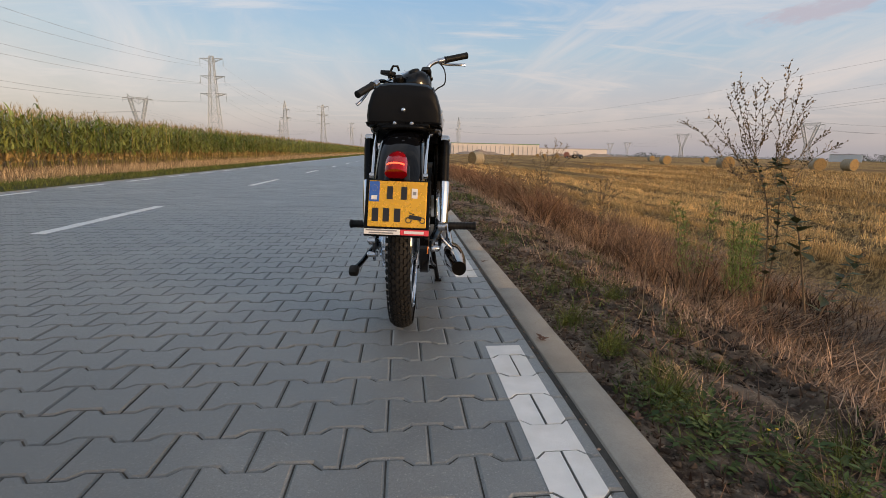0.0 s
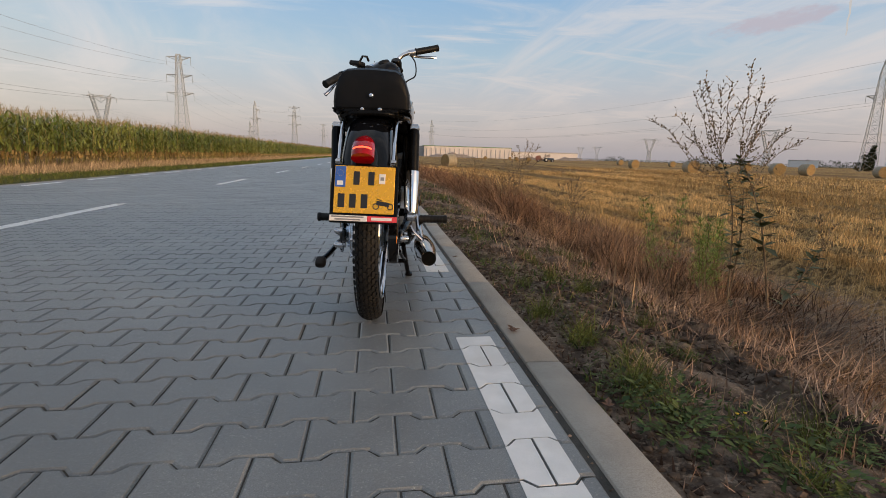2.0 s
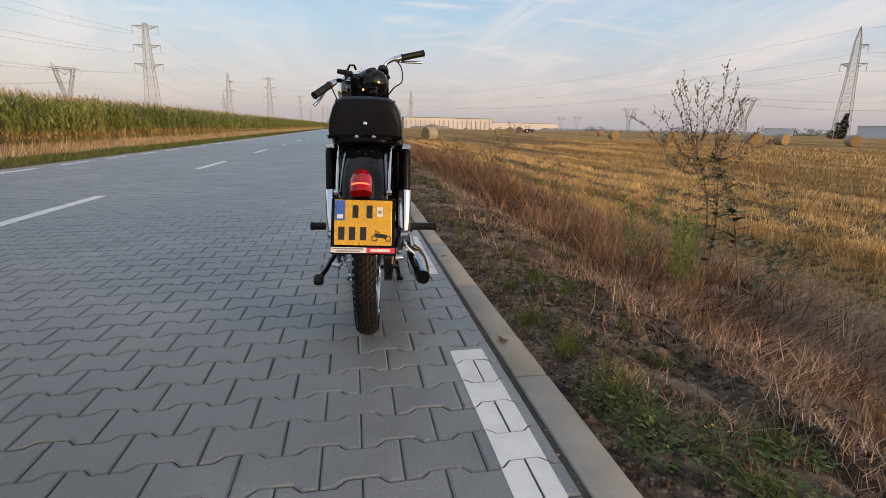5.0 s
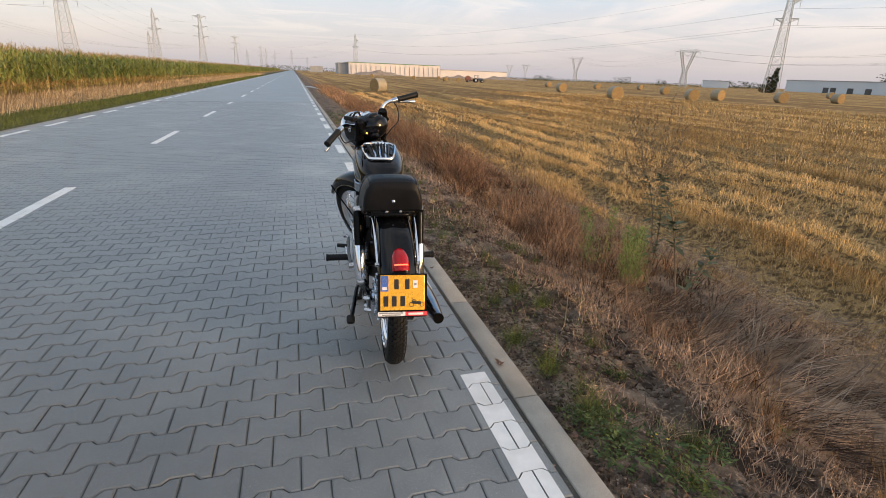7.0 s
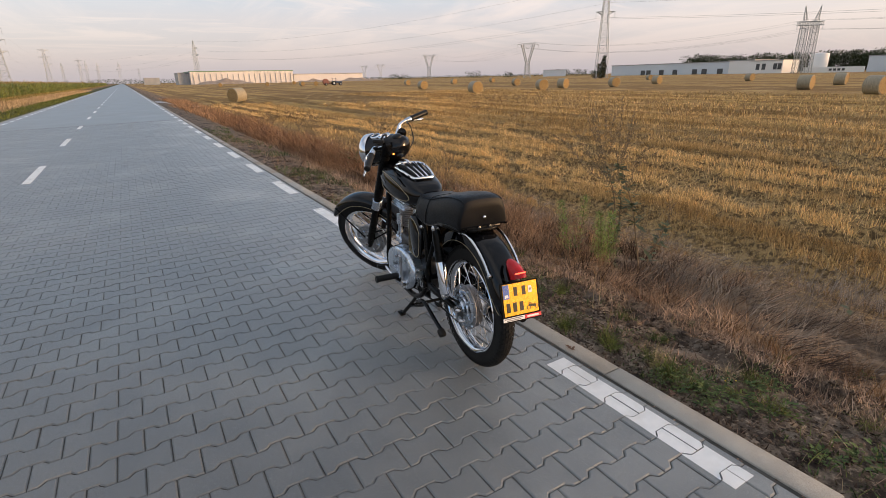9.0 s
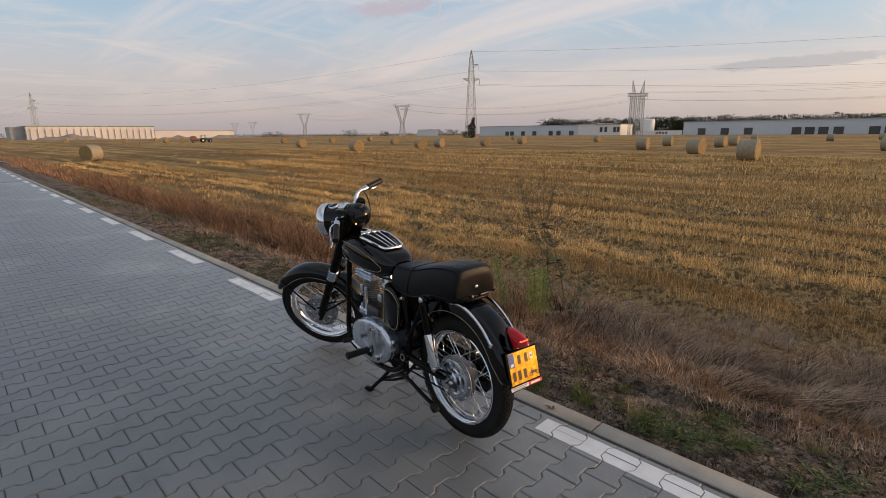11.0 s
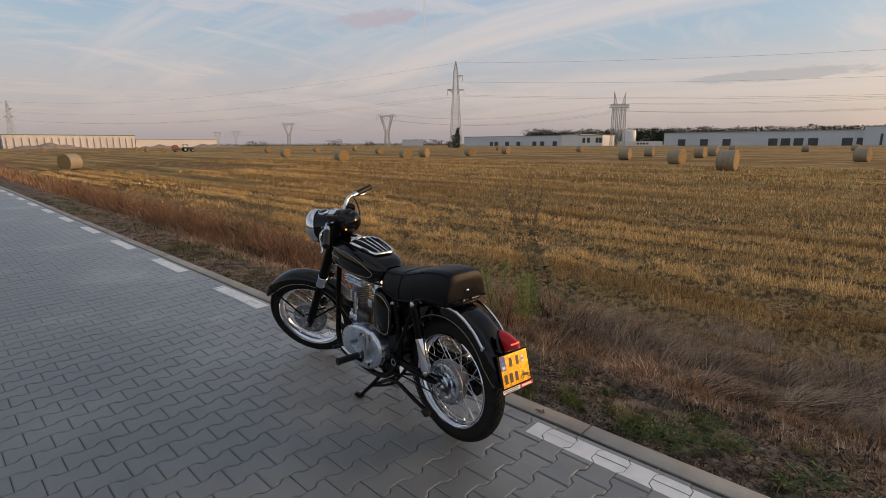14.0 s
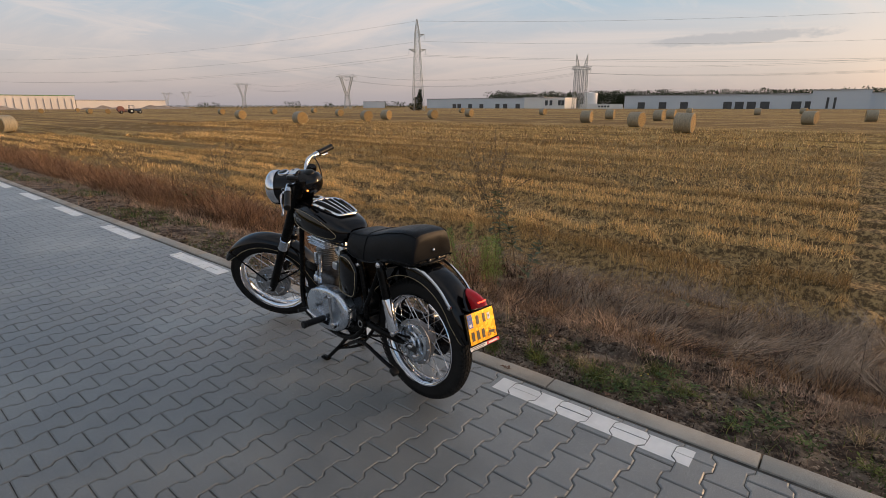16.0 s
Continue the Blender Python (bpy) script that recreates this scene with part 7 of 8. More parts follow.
# ---------------------------------------------------------------- corn field
def corn(x0, rows, gap, y0, y1, step, size, leaf_n):
    st, lf, dr, ts = Heap(), Heap(), Heap(), Heap()
    for r in range(rows):
        n = int((y1 - y0) / step)
        y = y0 + (np.arange(n) + gen.uniform(-0.3, 0.3, n)) * step
        x = x0 - r * gap + gen.normal(0, 0.06, n)
        z = np.full(n, -0.24)
        hgt = gen.normal(1.98, 0.10, n)
        base = np.stack([x, y, z], 1)
        st.add(*blades(base, gen.uniform(0, 6.28, n), hgt, np.full(n, 0.019 * size), np.abs(gen.normal(0, 0.04, n)), gen.normal(0, 0.05, n), 2, gen.uniform(0, 3.14, n), 0.5))
        for k in range(leaf_n):
            f = (k + 0.6) / leaf_n
            p = base + np.stack([np.zeros(n), np.zeros(n), hgt * (0.10 + 0.80 * f) + gen.normal(0, 0.04, n)], 1)
            heap = dr if f < 0.20 else lf
            ln = np.clip(gen.normal(0.62 - 0.25 * abs(f - 0.5), 0.10, n), 0.25, 0.9)
            if f < 0.10:
                ln = ln * 0.6
            heap.add(*blades(p, gen.uniform(0, 6.28, n), ln, gen.uniform(0.05, 0.075, n) * size, gen.normal(0.55, 0.15, n), gen.normal(1.7 if f > 0.10 else 2.4, 0.35, n), 4, gen.normal(0, 0.15, n), 0.08))
        top = base + np.stack([np.zeros(n), np.zeros(n), hgt * 0.97], 1)
        for k in range(4):
            ts.add(*blades(top, gen.uniform(0, 6.28, n), gen.uniform(0.16, 0.30, n), np.full(n, 0.012 * size), gen.uniform(0.05, 0.5, n), gen.uniform(0.1, 0.6, n), 2, gen.uniform(0, 3, n), 0.6))
    return st, lf, dr, ts


for args in ((-12.9, 7, 0.62, 5.0, 60.0, 0.17, 1.1, 11), (-12.9, 4, 0.9, 60.0, 190.0, 0.36, 1.9, 8), (-12.9, 2, 1.2, 190.0, 520.0, 1.0, 4.5, 7)):
    st, lf, dr, ts = corn(*args)
    st.done("corn_stalks", CORNSTALK, "yellowed corn stalks in dense rows", "corn")
    lf.done("corn_leaves", CORNLEAF, "green drooping corn leaves of a tall field", "corn")
    dr.done("corn_lower_leaves", CORNDRY, "dry yellow lower leaves of the corn", "corn")
    ts.done("corn_tassels", TASSEL, "pale tassels on top of the corn", "corn")


# ---------------------------------------------------------------- single wild plants by the road
def leaf_quads(points, dirs, ln, wd, cup=0.25):
    """Folded leaves: six points each, four faces."""
    V, Q = [], []
    for p, d, l, w in zip(points, dirs, ln, wd):
        d = Vector(d).normalized()
        s = d.cross(Vector((0, 0, 1)))
        s = s.normalized() if s.length > 1e-3 else Vector((1, 0, 0))
        u = s.cross(d)
        a = len(V)
        V += [p, p + d * l * 0.45 + s * w + u * w * cup, p + d * l, p + d * l * 0.45 - s * w + u * w * cup, p + d * l * 0.5]
        Q += [(a, a + 1, a + 2, a + 4), (a, a + 4, a + 2, a + 3)]
    return V, Q


def leaves_part(name, points, dirs, ln, wd, mat, parent, label=""):
    V, Q = leaf_quads(points, dirs, ln, wd)
    ob = mesh_object(name, V, Q, mat, smooth=True, parent=parent, label=label)
    return ob


def tall_weed(at, trunks, seed, label, leaf=0.075, dens=34, size=1.0, leafmat=BUSHLEAF, grow=1.0):
    """A leggy weed. Each trunk is a run of points and the tips (east, north, height) of the open sprays that leave its upper end."""
    r = random.Random(seed)
    b = empty("wild_bush", pose(*at) @ Matrix.Scale(grow, 4), label, "wild plant", "roadside plants")
    lp, ld, ll, sp, sd = [], [], [], [], []

    def spread(k=1.0, low=-0.3):
        return Vector((r.uniform(-k, k), r.uniform(-k, k), r.uniform(low, 1.0) * k))

    def pair(p, d):
        for _ in range(r.choice((1, 2, 2, 3))):
            sp.append(p)
            sd.append(d * 0.7 + spread())

    for run, tips in trunks:
        line = curve_points([Vector(p) for p in run], 9)
        n = len(line) - 1
        bm = bmesh.new()
        add_tube(bm, line, [(0.0062 - 0.0038 * i / n) * size for i in range(n + 1)], 6)
        part("stem", bm, BRANCH, b)
        for _ in range(int(dens * line[-1].z)):
            f = 0.12 + 0.88 * r.random() ** 0.75
            a = r.uniform(0, 6.28)
            for _ in range(r.choice((1, 1, 2))):
                lp.append(line[int(f * n)])
                ld.append(Vector((math.sin(a), math.cos(a), r.uniform(-0.45, 0.5))))
                ll.append(leaf * r.uniform(0.4, 1.35) * (1.2 - 0.65 * f))
                a += r.uniform(1.0, 2.4)
        for k, tip in enumerate(tips):
            tip = Vector(tip) + Vector((0.62, 0.78, 0)) * r.uniform(-0.14, 0.14)
            p = line[int((0.80 + 0.20 * (k + 1) / len(tips)) * n)]
            out = tip - p
            side = Vector((out.y, -out.x, 0)) * r.uniform(-0.12, 0.12)
            arm = curve_points([p, p + out * 0.33 + side + Vector((0, 0, -0.22 * out.xy.length)), p + out * 0.68 - side * 0.5, tip], 7)
            arm = [q + spread(0.004) for q in arm]
            m = len(arm) - 1
            bm = bmesh.new()
            add_tube(bm, arm, [(0.0016 - 0.0009 * i / m) * size for i in range(m + 1)], 4)
            total = out.length
            for j in range(int(total / 0.015)):
                f = 0.16 + 0.84 * (j + r.random()) / max(1, int(total / 0.015))
                i = min(int(f * m), m - 1)
                q, d = arm[i], (arm[i + 1] - arm[i]).normalized()
                pair(q, d)
                if r.random() < 0.72:
                    e = (d * 0.7 + spread()).normalized() * r.uniform(0.025, 0.115) * (1.15 - 0.6 * f) * size
                    add_tube(bm, (q, q + e * 0.5 + Vector((0, 0, 0.003)), q + e), (0.0011, 0.0009, 0.0007), 3)
                    pair(q + e, e.normalized())
                    pair(q + e * 0.55, e.normalized())
            part("spray", bm, BRANCH, b)
    leaves_part("foliage", lp, ld, ll, [x * r.uniform(0.12, 0.26) for x in ll], leafmat, b)
    heads = leaves_part("seeding", sp, sd, [0.017 * r.uniform(0.6, 1.35) * size for _ in sp], [0.0046 * r.uniform(0.6, 1.3) * size for _ in sp], BRACT, b, "small dark bracts and seed heads")
    tagged(heads, "small dark bracts and seed heads", kind="stuff")
    return b


def fan(dx, dy, h, n, seed, width=0.34, start=0.55):
    """One trunk that ends in n tips spread about (dx, dy, h)."""
    r = random.Random(seed)
    run = ((0, 0, 0), (dx * 0.2 + 0.02, dy * 0.2, h * start * 0.5), (dx * 0.45, dy * 0.45, h * start))
    tips = []
    for k in range(n):
        u = (k + 0.5) / n * 2 - 1
        tips.append((dx + u * width, dy - u * width * 0.6, h * (1.0 - 0.34 * abs(u) - r.uniform(0, 0.14))))
    return run, tips


def feathery(at, height, stems, seed, label):
    r = random.Random(seed)
    b = empty("green_weed", pose(*at), label, "wild plant", "roadside plants")
    lp, ld = [], []
    for k in range(stems):
        az = r.uniform(0, 6.28)
        d = Vector((math.sin(az), math.cos(az), 0)) * r.uniform(0.04, 0.24)
        h = height * r.uniform(0.7, 1.0)
        line = curve_points([d * 0.2, d * 0.6 + Vector((0, 0, h * 0.5)), d + Vector((0, 0, h))], 9)
        bm = bmesh.new()
        add_tube(bm, line, [0.004 * (1 - 0.7 * i / (len(line) - 1)) for i in range(len(line))], 5)
        part("stem", bm, BRANCH, b)
        for t in range(int(520 * h)):
            f = r.uniform(0.25, 1.0) ** 0.8
            p = line[int(f * (len(line) - 1))]
            a2 = r.uniform(0, 6.28)
            e = Vector((math.sin(a2), math.cos(a2), r.uniform(0.1, 1.0)))
            lp.append(p + e * r.uniform(0, 0.10) * (1.25 - f))
            ld.append(e + Vector((r.uniform(-0.7, 0.7), r.uniform(-0.7, 0.7), r.uniform(-0.3, 0.6))))
    leaves_part("foliage", lp, ld, [0.034 * r.uniform(0.5, 1.3) for _ in lp], [0.0030 * r.uniform(0.6, 1.3) for _ in lp], FRESH, b)
    return b


def on_land(x, y, dz=-0.02):
    return (x, y, land(x, y) + dz)


tall_weed(on_land(2.06, 3.35), [
    (((0.02, -0.02, 0), (-0.01, 0.01, 0.67), (-0.10, 0.08, 1.05)),
     ((-0.33, 0.25, 1.11), (-0.26, 0.20, 1.13), (0.06, -0.05, 1.16), (-0.45, 0.35, 1.24), (-0.33, 0.25, 1.28), (-0.24, 0.19, 1.38), (-0.23, 0.18, 1.46), (-0.20, 0.15, 1.47), (-0.13, 0.10, 1.43), (-0.08, 0.06, 1.44), (-0.02, 0.02, 1.33))),
    (((0.04, 0.02, 0), (0.05, -0.01, 0.50), (0.02, -0.02, 0.82)), ((-0.14, 0.10, 0.98), (0.12, -0.10, 1.04), (-0.02, 0.02, 1.12)))],
    3, "tall branching wild bush with open sprays of dark bracts", leaf=0.085, dens=50, grow=1.06)
tall_weed(on_land(2.28, 3.18), [
    (((0, 0, 0), (-0.09, 0.07, 0.60), (-0.18, 0.14, 0.92), (-0.22, 0.17, 1.01)),
     ((0.02, -0.01, 1.09), (-0.03, 0.03, 1.17), (-0.13, 0.10, 1.27), (-0.12, 0.10, 1.36), (-0.16, 0.12, 1.44), (-0.22, 0.17, 1.56))),
    (((0.02, 0, 0), (0.10, -0.06, 0.30), (0.17, -0.12, 0.52)), ((0.22, -0.14, 0.64), (0.12, -0.10, 0.70)))],
    8, "leggy wild bush with curled dark green leaves", leaf=0.115, dens=80, grow=1.06)
feathery(on_land(1.84, 3.24), 0.72, 8, 5, "fresh green feathery weed standing in dry grass")
feathery(on_land(1.68, 3.44), 0.86, 3, 6, "slender fresh green weed standing in dry grass")
tall_weed(on_land(2.20, 9.1), [fan(0.25, 0.0, 1.50, 6, 31, 0.34, 0.62), fan(-0.05, 0.1, 1.15, 5, 32, 0.30), fan(-0.45, 0.0, 0.85, 4, 33, 0.25)], 13, "thin wild bush with sparse bracts", leaf=0.10, dens=30, size=1.3)
tall_weed(on_land(2.15, 10.2), [fan(0.3, 0.0, 0.75, 5, 34), fan(-0.3, 0.1, 0.7, 5, 35), fan(0.0, -0.3, 0.6, 4, 36)], 17, "low wild bush with green leaves", leaf=0.12, dens=70, size=1.4, leafmat=WEEDLEAF)
tall_weed(on_land(2.30, 6.75), [fan(0.04, 0.0, 0.92, 8, 37, 0.24, 0.50), fan(0.12, 0.0, 0.50, 4, 38, 0.14)], 14, "low brown wild bush in dry grass", leaf=0.075, dens=44, size=1.2)
tall_weed(on_land(2.30, 13.4), [fan(0.1, 0.0, 1.05, 6, 39, 0.4), fan(-0.4, 0.2, 0.8, 5, 40, 0.3)], 18, "tangled wild bush among withered weeds", leaf=0.11, dens=50, size=1.6)
tall_weed(on_land(2.75, 1.65), [(((0, 0, 0), (0.06, 0.04, 0.2), (0.12, 0.07, 0.32)), ((0.20, 0.12, 0.50), (0.02, 0.16, 0.42)))], 21, "bare dry weed leaning over the matted grass", dens=6)


# a band of rust-brown withered weeds further along the bank
hp = Heap()
for y0, y1, n, h, w in ((7.4, 14.0, 12500, 0.54, 0.0080), (14.0, 28.0, 7500, 0.52, 0.013)):
    grass(hp, scatter(n, 1.45, 2.75, y0, y1, lambda x, y: math.exp(-((x - 2.1 - 0.25 * patch(x, y, 0.5, 2.2)) / 0.42) ** 2) * (1 - 0.5 * abs(y - 15.5) / 10) + 0.9 * patch(x, y, 0.8, 4.1) > 0.42), h, 0.17, w, 0.62, 1.1, 4)
hp.done("withered_weeds", DOCK, "tall rust-brown withered weeds in a dense band", "dry weeds")


# low green weeds and grass tufts along the kerb
def weed_clump(seed, n, size, mat, up):
    r = random.Random(seed)
    c = empty("weed_clump", pose(0, 0, 0), "low green leafy weed growing on bare soil", "weed", "weeds by the kerb")
    lp, ld, ln, wd = [], [], [], []
    for k in range(n // 6):
        a = r.uniform(0, 6.28)
        d = Vector((math.sin(a), math.cos(a), 0))
        foot, reach, rise = d * r.uniform(0, size * 0.40), size * r.uniform(0.10, 0.70), size * r.uniform(0.05, 0.70) * up
        for j in range(6):
            f = (j + 1) / 6
            a2 = a + (1.1 if j % 2 else -1.1) * (1 - 0.6 * f) + r.uniform(-0.6, 0.6)
            lp.append(foot + d * reach * f + Vector((0, 0, rise * math.sin(f * 2.2))))
            ld.append(Vector((math.sin(a2), math.cos(a2), r.uniform(-0.25, 0.6))))
            ln.append(size * r.uniform(0.06, 0.30))
            wd.append(ln[-1] * r.uniform(0.14, 0.30))
    leaves_part("foliage", lp, ld, ln, wd, mat, c)
    return c


def tuft(seed, n, h, mat, label):
    c = empty("grass_tuft", pose(0, 0, 0), label, "grass tuft", "tufts by the kerb")
    hp = Heap()
    pts = np.stack([gen.normal(0, 0.035, n), gen.normal(0, 0.035, n), np.zeros(n)], 1)
    grass(hp, pts, h, h * 0.35, 0.0032, 0.55, 1.1, 3)
    ob = fast_mesh("foliage", np.concatenate(hp.v), np.concatenate(hp.q), mat)
    ob.parent = c
    return c


weeds = [weed_clump(2, 110, 0.13, WEEDLEAF, 0.9), weed_clump(4, 140, 0.15, WEEDLEAF, 1.1), weed_clump(9, 120, 0.11, GREENGRASS, 0.8)]
tufts = [tuft(1, 90, 0.13, GREENGRASS, "green grass tuft on bare soil"), tuft(2, 130, 0.16, GREENGRASS, "dense green grass tuft on bare soil"), tuft(3, 80, 0.12, PALEGRASS, "dry yellow grass tuft on bare soil")]
placed = random.Random(77)
used = set()
SPOTS = [(0.38, 1.60, 0, 1.0), (0.50, 1.60, 0, 1.0), (0.42, 1.50, 1, 1.2), (0.53, 1.50, 1, 1.2), (0.47, 1.40, 0, 1.3), (0.42, 1.32, 1, 1.1), (0.56, 1.34, 2, 1.1),
         (0.63, 1.33, 1, 1.2), (0.82, 1.30, 1, 1.1), (0.88, 1.32, 0, 0.8), (0.62, 1.18, 1, 1.3), (0.66, 1.12, 2, 1.2), (0.44, 0.90, 0, 1.2), (0.58, 0.80, 1, 1.4), (0.50, 0.62, 0, 1.2), (0.48, 0.40, 2, 1.2),
         (0.43, 1.94, 2, 0.9), (0.47, 2.00, 0, 0.8), (0.80, 1.90, 2, 0.8), (0.38, 2.27, 2, 0.9), (0.74, 2.66, 2, 0.9), (0.62, 2.75, 0, 0.7), (0.45, 3.2, 2, 0.8), (0.72, 3.55, 2, 0.8), (0.55, 4.2, 0, 0.8), (0.75, 5.1, 0, 0.9), (1.25, 2.0, 2, 0.7), (1.45, 1.5, 2, 0.8), (1.9, 1.25, 2, 0.9)]
for x, y, k, s in SPOTS:
    m = pose(*on_land(x, y, 0.0), 0, 0, placed.uniform(0, 360))
    ob = weeds[k]
    if k not in used:
        ob.matrix_world = m
        used.add(k)
    else:
        ob = copy_thing(weeds[k], m)
    ob.scale = (s * 0.62, s * 0.62, s * 0.62)
used = set()
TUFTS = ((0.52, 1.77), (0.55, 1.74), (0.43, 1.95), (0.47, 2.00), (0.38, 2.24), (0.41, 2.28), (0.74, 2.66), (0.78, 2.70), (0.80, 1.88), (0.76, 1.92), (0.63, 1.20), (0.48, 1.62))
for j in range(62):
    if j < len(TUFTS):
        x, y = TUFTS[j]
    elif j < 22:
        x, y = placed.uniform(0.36, 0.95), placed.uniform(0.3, 2.8)
    elif j < 48:
        x, y = placed.uniform(0.36, 1.2), placed.uniform(2.4, 6.5)
    else:
        x, y = placed.uniform(0.36, 1.3), placed.uniform(6, 16)
    k = placed.choice((0, 0, 1, 2)) if j >= len(TUFTS) else (2 if j == 1 else j % 2)
    s = placed.uniform(0.35, 0.75)
    m = pose(*on_land(x, y, 0.0), 0, 0, placed.uniform(0, 360))
    ob = tufts[k]
    if k not in used:
        ob.matrix_world = m
        used.add(k)
    else:
        ob = copy_thing(tufts[k], m)
    ob.scale = (s, s, s)
for x, y in ((0.60, 1.40), (0.63, 1.41), (0.66, 1.38)):
    bm = bmesh.new()
    add_tube(bm, ((0, 0, 0), (0.01, 0, 0.05), (0.012, 0.005, 0.075)), 0.0014, 5)
    f = empty("yellow_flower", pose(*on_land(x, y)), "small yellow flower on a thin stem", "flower", "roadside plants")
    part("stem", bm, WEEDLEAF, f)
    bm = bmesh.new()
    add_lathe(bm, [(0, -0.003), (0.0035, 0), (0.0048, 0.002), (0.003, 0.003), (0, 0.004)], Matrix.Translation((0.012, 0.005, 0.075)) @ pose(0, 0, 0, 0, -90, 0), 9)
    part("bloom", bm, YELLOW, f)


# clods of soil and stones on the bank
def clods(n, x0, x1, y0, y1, size, seed):
    r = random.Random(seed)
    bm = bmesh.new()
    bmesh.ops.create_icosphere(bm, subdivisions=1, radius=1.0)
    co = np.array([v.co[:] for v in bm.verts])
    fc = np.array([[v.index for v in f.verts] for f in bm.faces])
    bm.free()
    V, T, k = [], [], 0
    for _ in range(n):
        x, y = r.uniform(x0, x1), r.uniform(y0, y1)
        if patch(x, y, 1.6, 12.0) < -0.12:
            continue
        s = size * r.uniform(0.3, 1.0) ** 2 + 0.004
        off = Vector((r.uniform(0, 99), r.uniform(0, 99), 0))
        d = np.array([1 + 0.9 * noise.noise(Vector(c) * 2.3 + off) for c in co])[:, None]
        c = co * d * np.array([s * r.uniform(0.8, 1.3), s * r.uniform(0.8, 1.3), s * 0.65]) + np.array([x, y, land(x, y) + s * 0.12])
        V.append(c)
        T.append(fc + k)
        k += len(c)
    ob = fast_mesh("soil_clods", np.concatenate(V), np.zeros((0, 4)), CLOD, "crumbled dry soil clods on the bank" if size < 0.02 else "larger lumps of dry soil on the bank", "soil", "", "stuff", tris=np.concatenate(T))
    ob.data.polygons.foreach_set("use_smooth", np.zeros(len(ob.data.polygons), dtype=bool))
    return ob


clods(12000, 0.31, 1.5, 0.2, 5.5, 0.0065, 4)
clods(1400, 0.34, 1.5, 5.0, 11.0, 0.018, 5)
clods(700, 0.80, 1.40, 0.6, 6.0, 0.024, 9)
# grit in the open joint beside the kerb
r = random.Random(40)
V, T, k = [], [], 0
for _ in range(170):
    s = r.uniform(0.0015, 0.006)
    c = Vector((r.uniform(KERB_IN - 0.011, KERB_IN + 0.004), r.uniform(0.4, 6.5), -0.0025 + s * 0.3))
    V += [c + Vector((s * r.uniform(0.6, 1.2) * a, s * r.uniform(0.6, 1.3) * b, s * d)) for a, b, d in ((1, 0, 0), (0, 1, 0), (-1, 0, 0), (0, -1, 0), (0, 0, 0.8))]
    T += [(k, k + 1, k + 4), (k + 1, k + 2, k + 4), (k + 2, k + 3, k + 4), (k + 3, k, k + 4)]
    k += 5
fast_mesh("joint_grit", np.array(V), np.zeros((0, 4)), LITTER, "small stones and chaff in the joint by the kerb", "grit", "", "stuff", tris=np.array(T))
# fallen leaves on the kerb
for x, y, turn in ((0.205, 2.025, 20), (0.215, 2.045, 100), (0.305, 1.47, 60), (0.20, 3.35, 10), (0.145, 6.70, 40), (0.165, 6.76, 150), (0.125, 6.73, 250)):
    V, Q = leaf_quads([Vector((0, 0, 0))] * 3, [Vector((1, 0.1, 0.12)), Vector((0.3, 1, 0.2)), Vector((0.8, -0.8, 0.15))], (0.042, 0.022, 0.02), (0.009, 0.006, 0.006), 0.5)
    ob = mesh_object("fallen_leaf", V, Q, DEADLEAF)
    ob.matrix_world = pose(x, y, 0.010, 0, 0, turn)
    tagged(ob, "curled brown dead leaf on the kerb", "leaf", "fallen leaves")


# ---------------------------------------------------------------- far trees
def foliage(heap, centre, size, n, leaf):
    d = gen.normal(0, 1, (n, 3))
    d /= np.linalg.norm(d, axis=1)[:, None]
    p = np.array(centre) + d * np.array(size) * (gen.uniform(0.35, 1.0, n) ** 0.5)[:, None]
    heap.add(*blades(p, gen.uniform(0, 6.28, n), np.full(n, leaf) * gen.uniform(0.5, 1.3, n), np.full(n, leaf * 0.8), gen.uniform(0.2, 2.0, n), gen.uniform(0.2, 1.2, n), 1, gen.uniform(0, 3, n), 0.5))


def wood(az0, az1, dist, h, step, label, seed=0):
    hp = Heap()
    az = az0
    while az < az1:
        x, y, z = spot(az, dist * gen.uniform(0.96, 1.06), -1.0)
        hh = h * gen.uniform(0.86, 1.08)
        for k in range(4):
            foliage(hp, (x + gen.normal(0, hh * 0.2), y + gen.normal(0, hh * 0.2), z + hh * (0.16 + 0.21 * k)), (hh * 0.40, hh * 0.40, hh * 0.22), 85, hh * 0.075)
        az += step
    hp.done("far_wood", TREELEAF, label, "trees")


wood(56, 70, 640, 18, 0.17, "dark far wood behind the warehouse")
wood(69, 92, 640, 18, 0.18, "long dark far wood behind the warehouse")
wood(22.5, 47.5, 760, 4.2, 0.22, "low dark hedge along the horizon")
wood(25.6, 27.2, 700, 7, 0.4, "small clump of dark trees on the horizon")
wood(34.0, 35.2, 520, 7, 0.5, "small dark trees at the field's far edge")
wood(38.0, 38.6, 560, 6, 0.3, "small dark tree at the field's far edge")
wood(43.0, 46.2, 600, 7.5, 0.45, "clump of dark trees at the field's far edge")
wood(-3, 4.5, 1000, 9, 0.4, "hazy trees far along the road")
wood(-9, -3, 900, 7, 0.4, "hazy trees beyond the corn")


